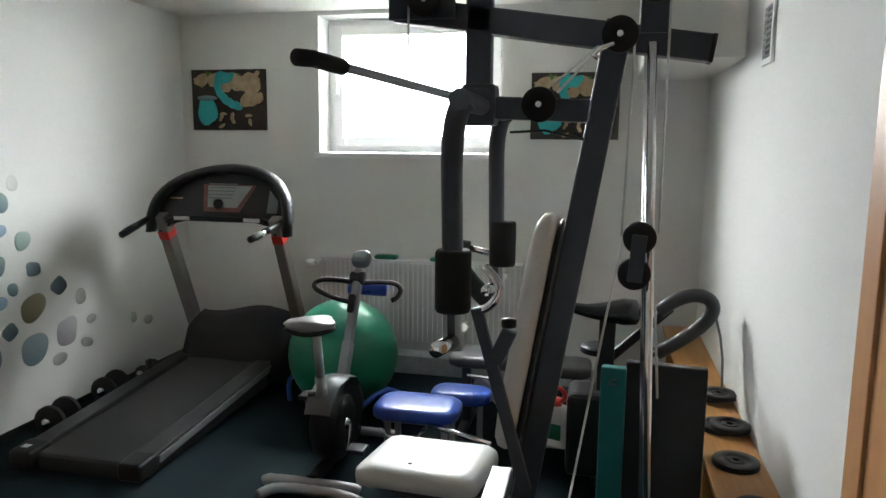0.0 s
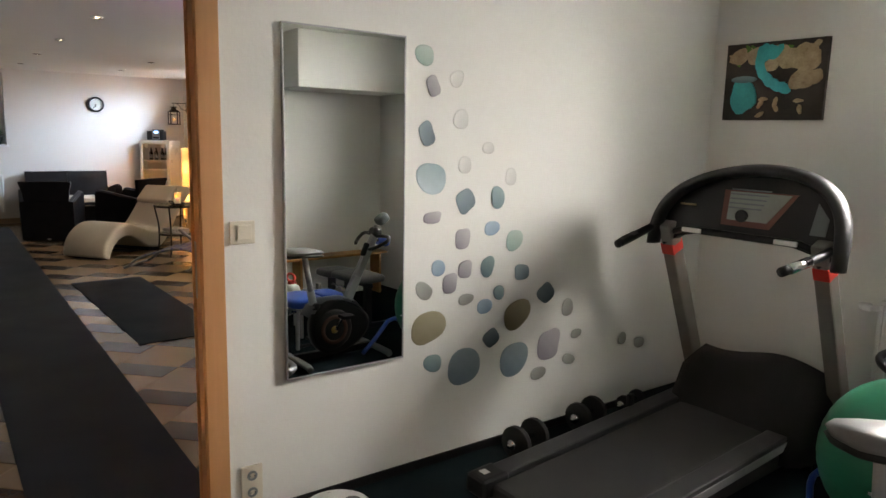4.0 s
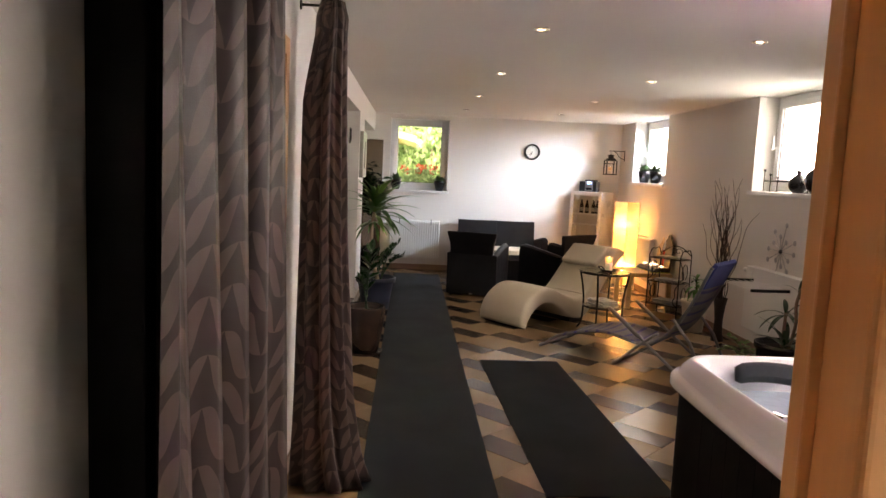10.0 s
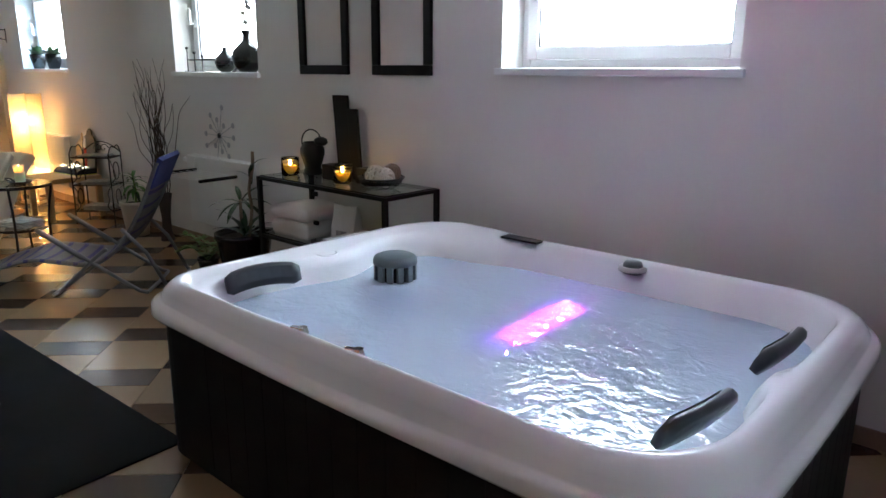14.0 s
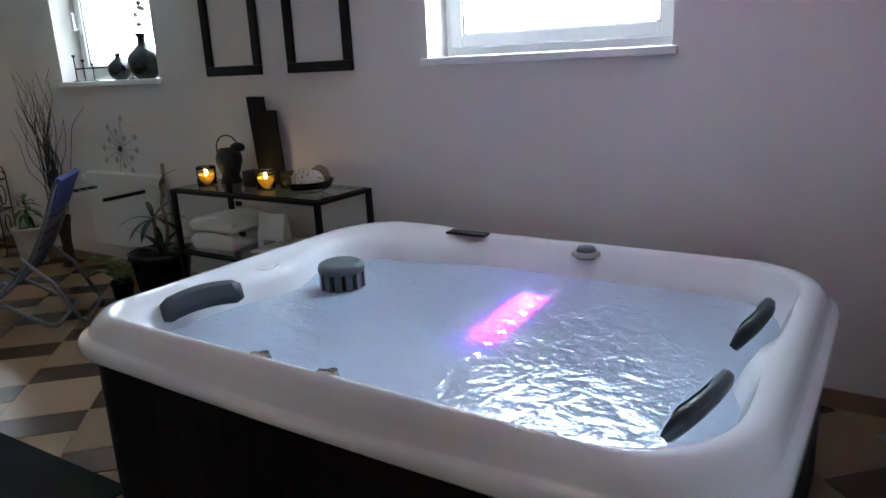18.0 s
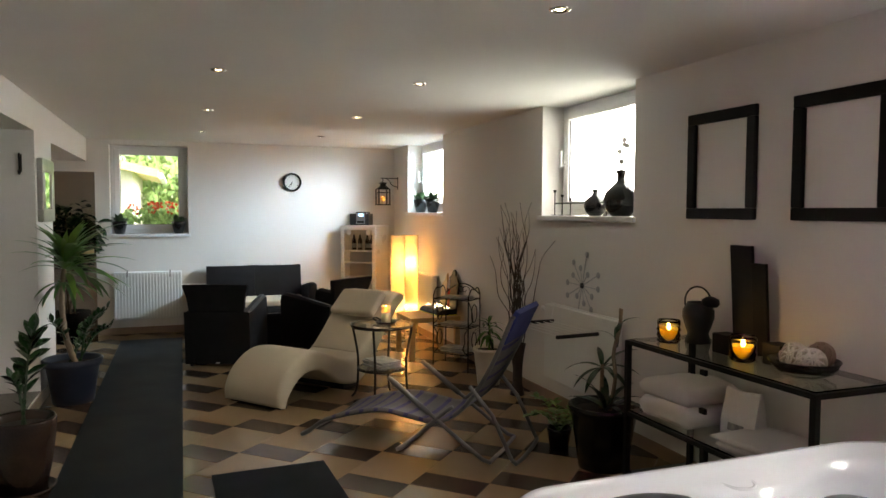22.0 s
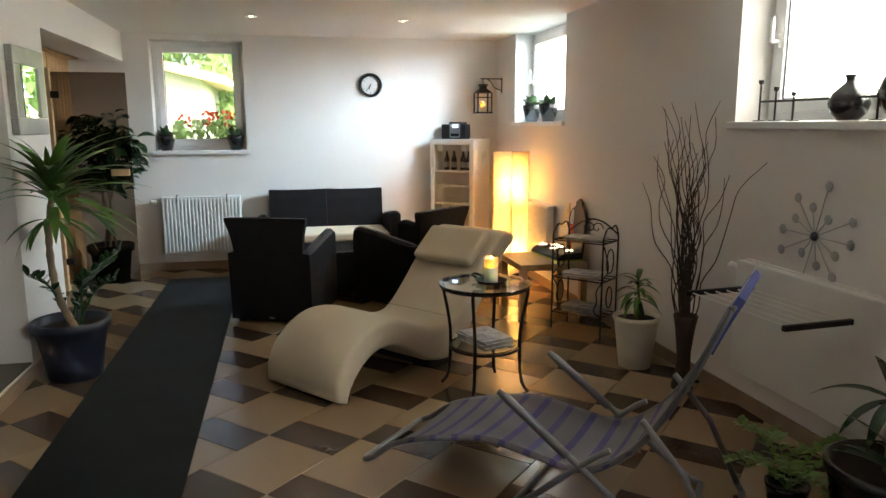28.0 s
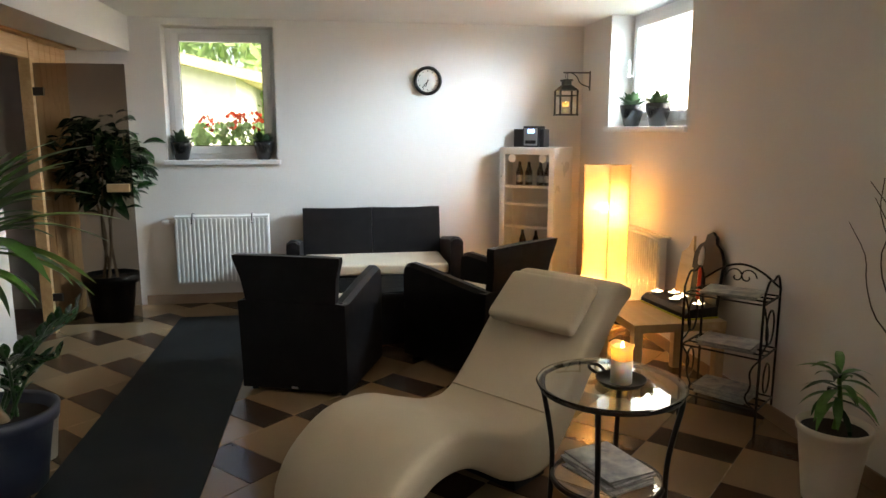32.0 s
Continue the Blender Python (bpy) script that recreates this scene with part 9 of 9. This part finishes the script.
part("casing", B(box(GR - 0.022, 0.90, 0.006, GR - 0.001, 1.0, 2.12, 0.004)), M_BEECH, d4)
part("casing", B(box(GR - 0.022, 1.0, 2.02, GR - 0.001, 1.78, 2.12, 0.004)), M_BEECH, d4)
part("door_leaf", B(box(GR - 0.012, 1.0, 0.012, GR - 0.001, 1.78, 2.02, 0.003)), M_BEECH, d4)

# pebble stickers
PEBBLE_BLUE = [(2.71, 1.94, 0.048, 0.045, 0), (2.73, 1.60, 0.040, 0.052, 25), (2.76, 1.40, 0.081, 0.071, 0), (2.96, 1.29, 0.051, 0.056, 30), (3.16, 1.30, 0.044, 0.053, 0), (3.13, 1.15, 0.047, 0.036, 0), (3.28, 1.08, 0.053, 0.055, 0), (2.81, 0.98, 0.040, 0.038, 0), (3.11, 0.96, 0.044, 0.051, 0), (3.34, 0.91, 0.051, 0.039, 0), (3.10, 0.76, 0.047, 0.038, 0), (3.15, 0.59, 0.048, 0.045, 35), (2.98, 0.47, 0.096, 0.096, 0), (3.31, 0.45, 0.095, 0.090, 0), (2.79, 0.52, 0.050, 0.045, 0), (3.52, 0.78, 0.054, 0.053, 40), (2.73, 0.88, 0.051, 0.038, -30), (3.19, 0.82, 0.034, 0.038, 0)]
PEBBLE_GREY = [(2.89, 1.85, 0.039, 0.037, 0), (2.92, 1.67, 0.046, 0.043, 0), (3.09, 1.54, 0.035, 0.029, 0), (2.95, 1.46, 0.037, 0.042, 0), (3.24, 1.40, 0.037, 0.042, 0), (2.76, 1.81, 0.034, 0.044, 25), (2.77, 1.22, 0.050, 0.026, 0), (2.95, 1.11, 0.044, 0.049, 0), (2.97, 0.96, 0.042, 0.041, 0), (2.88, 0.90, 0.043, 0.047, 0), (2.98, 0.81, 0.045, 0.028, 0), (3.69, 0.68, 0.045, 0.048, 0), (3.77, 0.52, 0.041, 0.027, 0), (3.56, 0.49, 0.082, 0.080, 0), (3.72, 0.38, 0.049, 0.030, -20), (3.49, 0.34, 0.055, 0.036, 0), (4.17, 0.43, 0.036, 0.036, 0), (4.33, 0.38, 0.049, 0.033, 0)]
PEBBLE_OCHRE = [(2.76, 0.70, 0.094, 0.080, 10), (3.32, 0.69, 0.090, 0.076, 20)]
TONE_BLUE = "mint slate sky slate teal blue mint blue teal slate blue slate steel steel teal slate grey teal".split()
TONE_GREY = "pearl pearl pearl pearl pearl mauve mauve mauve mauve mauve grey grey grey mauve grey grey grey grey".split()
TONE_WORD = {"mint": "mint-green", "sky": "large pale blue", "slate": "dark slate-blue", "teal": "dark teal", "blue": "soft blue", "steel": "large steel-blue", "pearl": "pearly white", "mauve": "mauve-grey", "grey": "grey-green", "ochre": "large ochre"}
rnd = random.Random(11)
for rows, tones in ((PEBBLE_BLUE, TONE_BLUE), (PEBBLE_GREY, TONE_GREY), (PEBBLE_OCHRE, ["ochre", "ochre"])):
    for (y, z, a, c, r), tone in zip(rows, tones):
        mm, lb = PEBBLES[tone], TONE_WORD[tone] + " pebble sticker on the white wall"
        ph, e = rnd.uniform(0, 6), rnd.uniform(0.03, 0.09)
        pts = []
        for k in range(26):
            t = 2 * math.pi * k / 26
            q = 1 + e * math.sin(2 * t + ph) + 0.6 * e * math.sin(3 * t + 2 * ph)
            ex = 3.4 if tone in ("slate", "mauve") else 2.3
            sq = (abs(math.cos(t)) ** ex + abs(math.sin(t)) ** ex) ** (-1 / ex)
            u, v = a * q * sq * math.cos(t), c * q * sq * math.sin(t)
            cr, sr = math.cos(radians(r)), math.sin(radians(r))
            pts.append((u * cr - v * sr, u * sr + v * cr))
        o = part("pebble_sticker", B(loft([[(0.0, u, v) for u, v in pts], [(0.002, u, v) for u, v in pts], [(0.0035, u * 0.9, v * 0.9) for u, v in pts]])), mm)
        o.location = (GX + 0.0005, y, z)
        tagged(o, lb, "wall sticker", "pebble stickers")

# switch and socket
sw = thing("light_switch", GX, 1.873, 1.208, 0, "cream plastic light switch beside the doorway", "light switch")
part("plate", B(box(0, -0.05, -0.045, 0.010, 0.05, 0.045, 0.004)), M_POTW, sw)
part("rocker", B(box(0.010, -0.022, -0.028, 0.017, 0.034, 0.030, 0.003)), M_POTW, sw, "cream rocker")
sk = thing("wall_socket", GX, 1.89, 0.17, 0, "grey double wall socket low beside the doorway", "socket")
part("plate", B(box(0, -0.045, -0.078, 0.012, 0.045, 0.078, 0.005)), M_POTW, sk)
for z in (-0.036, 0.036):
    part("outlet", B(disc((0.014, 0.0, z), 0.021, 0.006, "x", 20, 0.012)), M_FILTER, sk)
    for dy in (-0.009, 0.009):
        part("pin_hole", B(disc((0.0165, dy, z), 0.003, 0.002, "x", 8)), M_BLACK, sk)

# radiator, things on it, pictures, vent, stool
radiator("radiator", 1.495, 0.207, 0.815, "white ribbed panel radiator under the gym window", pose(-0.8875, GY, 0, 0, 0, 180))
for x, w in ((-1.12, 0.17), (-0.70, 0.19)):
    gp = thing("green_pad", x, GY - 0.06, 0.8155, 3, "flat green foam pad lying on the radiator", "foam pad", "pads on the radiator")
    part("pad", B(cushion(-w / 2, -0.035, w / 2, 0.035, 0, 0.03, 0.015)), M_BALL, gp, "", True)
pb = thing("pipe_box", -0.6, GY - 0.1, 0.006, 0, "grey painted pipe boxing at the foot of the wall", "pipe box")
part("panel", B(box(-1.2, -0.06, 0, 1.0, 0.098, 0.13, 0.004)), M_PIPEBOX, pb)


def blob(cx, cz, a, c, rot, y, n=18, wob=0.08, seed=1, t=0.003):
    rr = random.Random(seed)
    ph = rr.uniform(0, 6)
    pts = []
    for k in range(n):
        an = 2 * math.pi * k / n
        q = 1 + wob * math.sin(3 * an + ph) + wob * 0.6 * math.sin(5 * an + 2 * ph)
        u, v = a * q * math.cos(an), c * q * math.sin(an)
        pts.append((cx + u * math.cos(rot) - v * math.sin(rot), cz + u * math.sin(rot) + v * math.cos(rot)))
    return loft([[(x, y, z) for x, z in pts], [(x, y - t, z) for x, z in pts]])


def spa_picture(x0, x1, z0, z1, label):
    """A canvas print: turquoise cup and towel, shells and leaves on dark wood."""
    w, h = (x1 - x0) / 2, (z1 - z0) / 2
    o = thing("canvas_picture", (x0 + x1) / 2, GY, (z0 + z1) / 2, 0, label, "picture", "canvas pictures")
    part("canvas", B(box(-w, -0.028, -h, w, -0.001, h, 0.003)), M_DARKP, o)
    f = -0.0285
    rr = random.Random(5)
    shapes = []
    for k in range(16):
        shapes.append(("leaf_print", M_LEAFP if k % 3 == 0 else M_SHELLP, rr.uniform(-0.85, 0.8) * w, rr.uniform(0.45, 0.88) * h, 0.14 * w, 0.07 * h, rr.uniform(0, 3)))
    for cx, cz, a in ((-0.35, 0.78, 0.22), (0.55, 0.72, 0.28), (-0.72, 0.66, 0.2), (0.30, 0.55, 0.24), (0.66, 0.45, 0.26), (0.80, 0.05, 0.17), (0.58, 0.02, 0.26), (0.1, 0.72, 0.2), (-0.05, 0.40, 0.16)):
        shapes.append(("shell_print", M_SHELLP, cx * w, cz * h, a * w, a * 1.0 * h, 0.4))
    for k in range(9):
        an = 2.2 + k * 0.27
        shapes.append(("towel_print", M_TURQ, (0.45 + 0.72 * math.cos(an)) * w, (0.55 + 0.78 * math.sin(an)) * h, 0.19 * w, 0.13 * h, an + 1.57))
    shapes.append(("cup_print", M_TURQ, -0.57 * w, -0.38 * h, 0.27 * w, 0.46 * h, 0.03))
    for k in range(7):
        shapes.append(("shell_print", M_SHELLP, rr.uniform(-0.2, 0.8) * w, rr.uniform(-0.9, -0.45) * h, 0.09 * w, 0.05 * h, rr.uniform(0, 3)))
    for i, (nm, mm, cx, cz, a, c, rot) in enumerate(shapes):
        m_ = 1.12 * (max(a, c) if rot > 0.1 else a)
        n_ = 1.12 * (max(a, c) if rot > 0.1 else c)
        cx, cz = max(-w + m_, min(w - m_, cx)), max(-h + n_, min(h - n_, cz))
        part(nm, B(blob(cx, cz, a, c, rot, f, 16, 0.09, i + 2, 0.0006 + 0.0003 * i)), mm, o)
    part("cup_rim", B(blob(-0.57 * w, 0.06 * h, 0.26 * w, 0.09 * h, 0.0, f, 18, 0.0, 3, 0.016)), PEBBLES["teal"], o)


spa_picture(-2.649, -2.054, 1.725, 2.165, "canvas print of turquoise towel, cup and shells")
spa_picture(-0.115, 0.462, 1.671, 2.108, "canvas print of turquoise bowl, shells and green leaves")
vt = thing("wall_vent", GR, 3.205, 2.09, 0, "white ventilation grille high on the gym wall", "vent")
part("backing", B(box(-0.004, -0.07, -0.105, -0.001, 0.07, 0.105)), M_BLACK, vt)
for y0, y1, z0, z1 in ((-0.095, -0.07, -0.13, 0.13), (0.07, 0.095, -0.13, 0.13), (-0.07, 0.07, -0.13, -0.105), (-0.07, 0.07, 0.105, 0.13)):
    part("frame_strip", B(box(-0.014, y0, z0, -0.001, y1, z1, 0.002)), M_WHITE, vt)
for k in range(9):
    part("slat", B(box(-0.014, -0.07, -0.1 + 0.024 * k, -0.010, 0.07, -0.092 + 0.024 * k, 0, 2)), M_FILTER, vt)
sl = thing("bathroom_scale", -2.53, 2.17, 0.006, 0, "round white scale on the carpet below the mirror", "scale")
part("body", B(lathe([(0, 0), (0.14, 0), (0.15, 0.015), (0.15, 0.06), (0.14, 0.075), (0, 0.078)], 40)), M_WHITE, sl, "", True)
part("dial", B(lathe([(0, 0.078), (0.035, 0.078), (0.035, 0.082), (0, 0.082)], 20, (0, 0.07, 0))), M_FILTER, sl)

# ---- floor tiles, diagonal columns of square cream and half brown tiles ----
TA, TB, TU, TV = 0.414, 0.207, -4.79, 7.87


def tile_mesh(name, lu, lv, material):
    bm = B(box(0.002, 0.002, -0.012, lu - 0.002, lv - 0.002, 0.0))
    top = [e for e in bm.edges if all(v.co.z > -0.001 for v in e.verts)]
    bmesh.ops.bevel(bm, geom=top, offset=0.0015, segments=1, affect="EDGES")
    bmesh.ops.rotate(bm, matrix=Matrix.Rotation(radians(45), 3, "Z"), verts=bm.verts)
    me = bpy.data.meshes.new(name)
    bm.to_mesh(me)
    bm.free()
    me.materials.append(material)
    return me


TILE_C, TILE_B = tile_mesh("cream_tile", TA, TA, M_CREAM), tile_mesh("brown_tile", TA, TB, M_BROWN)
for col in range(-22, 16):
    for row in range(-14, 14):
        u, v0 = TU + TA * col, TV + TB * col + (TA + TB) * row
        for me, v, h in ((TILE_B, v0, TB), (TILE_C, v0 + TB, TA)):
            cu, cv = u + TA / 2, v + h / 2
            x, y = (cu - cv) * 0.70711, (cu + cv) * 0.70711
            if XF - 0.12 < x < GX - 0.16 and (YL - 0.2 < y < YW + 0.12 or (x < -10.8 and 0.1 < y)) and y < YW + 0.12:
                t = new(me.name, me)
                t.location = ((u - v) * 0.70711, (u + v) * 0.70711, 0)
                t.parent = floor
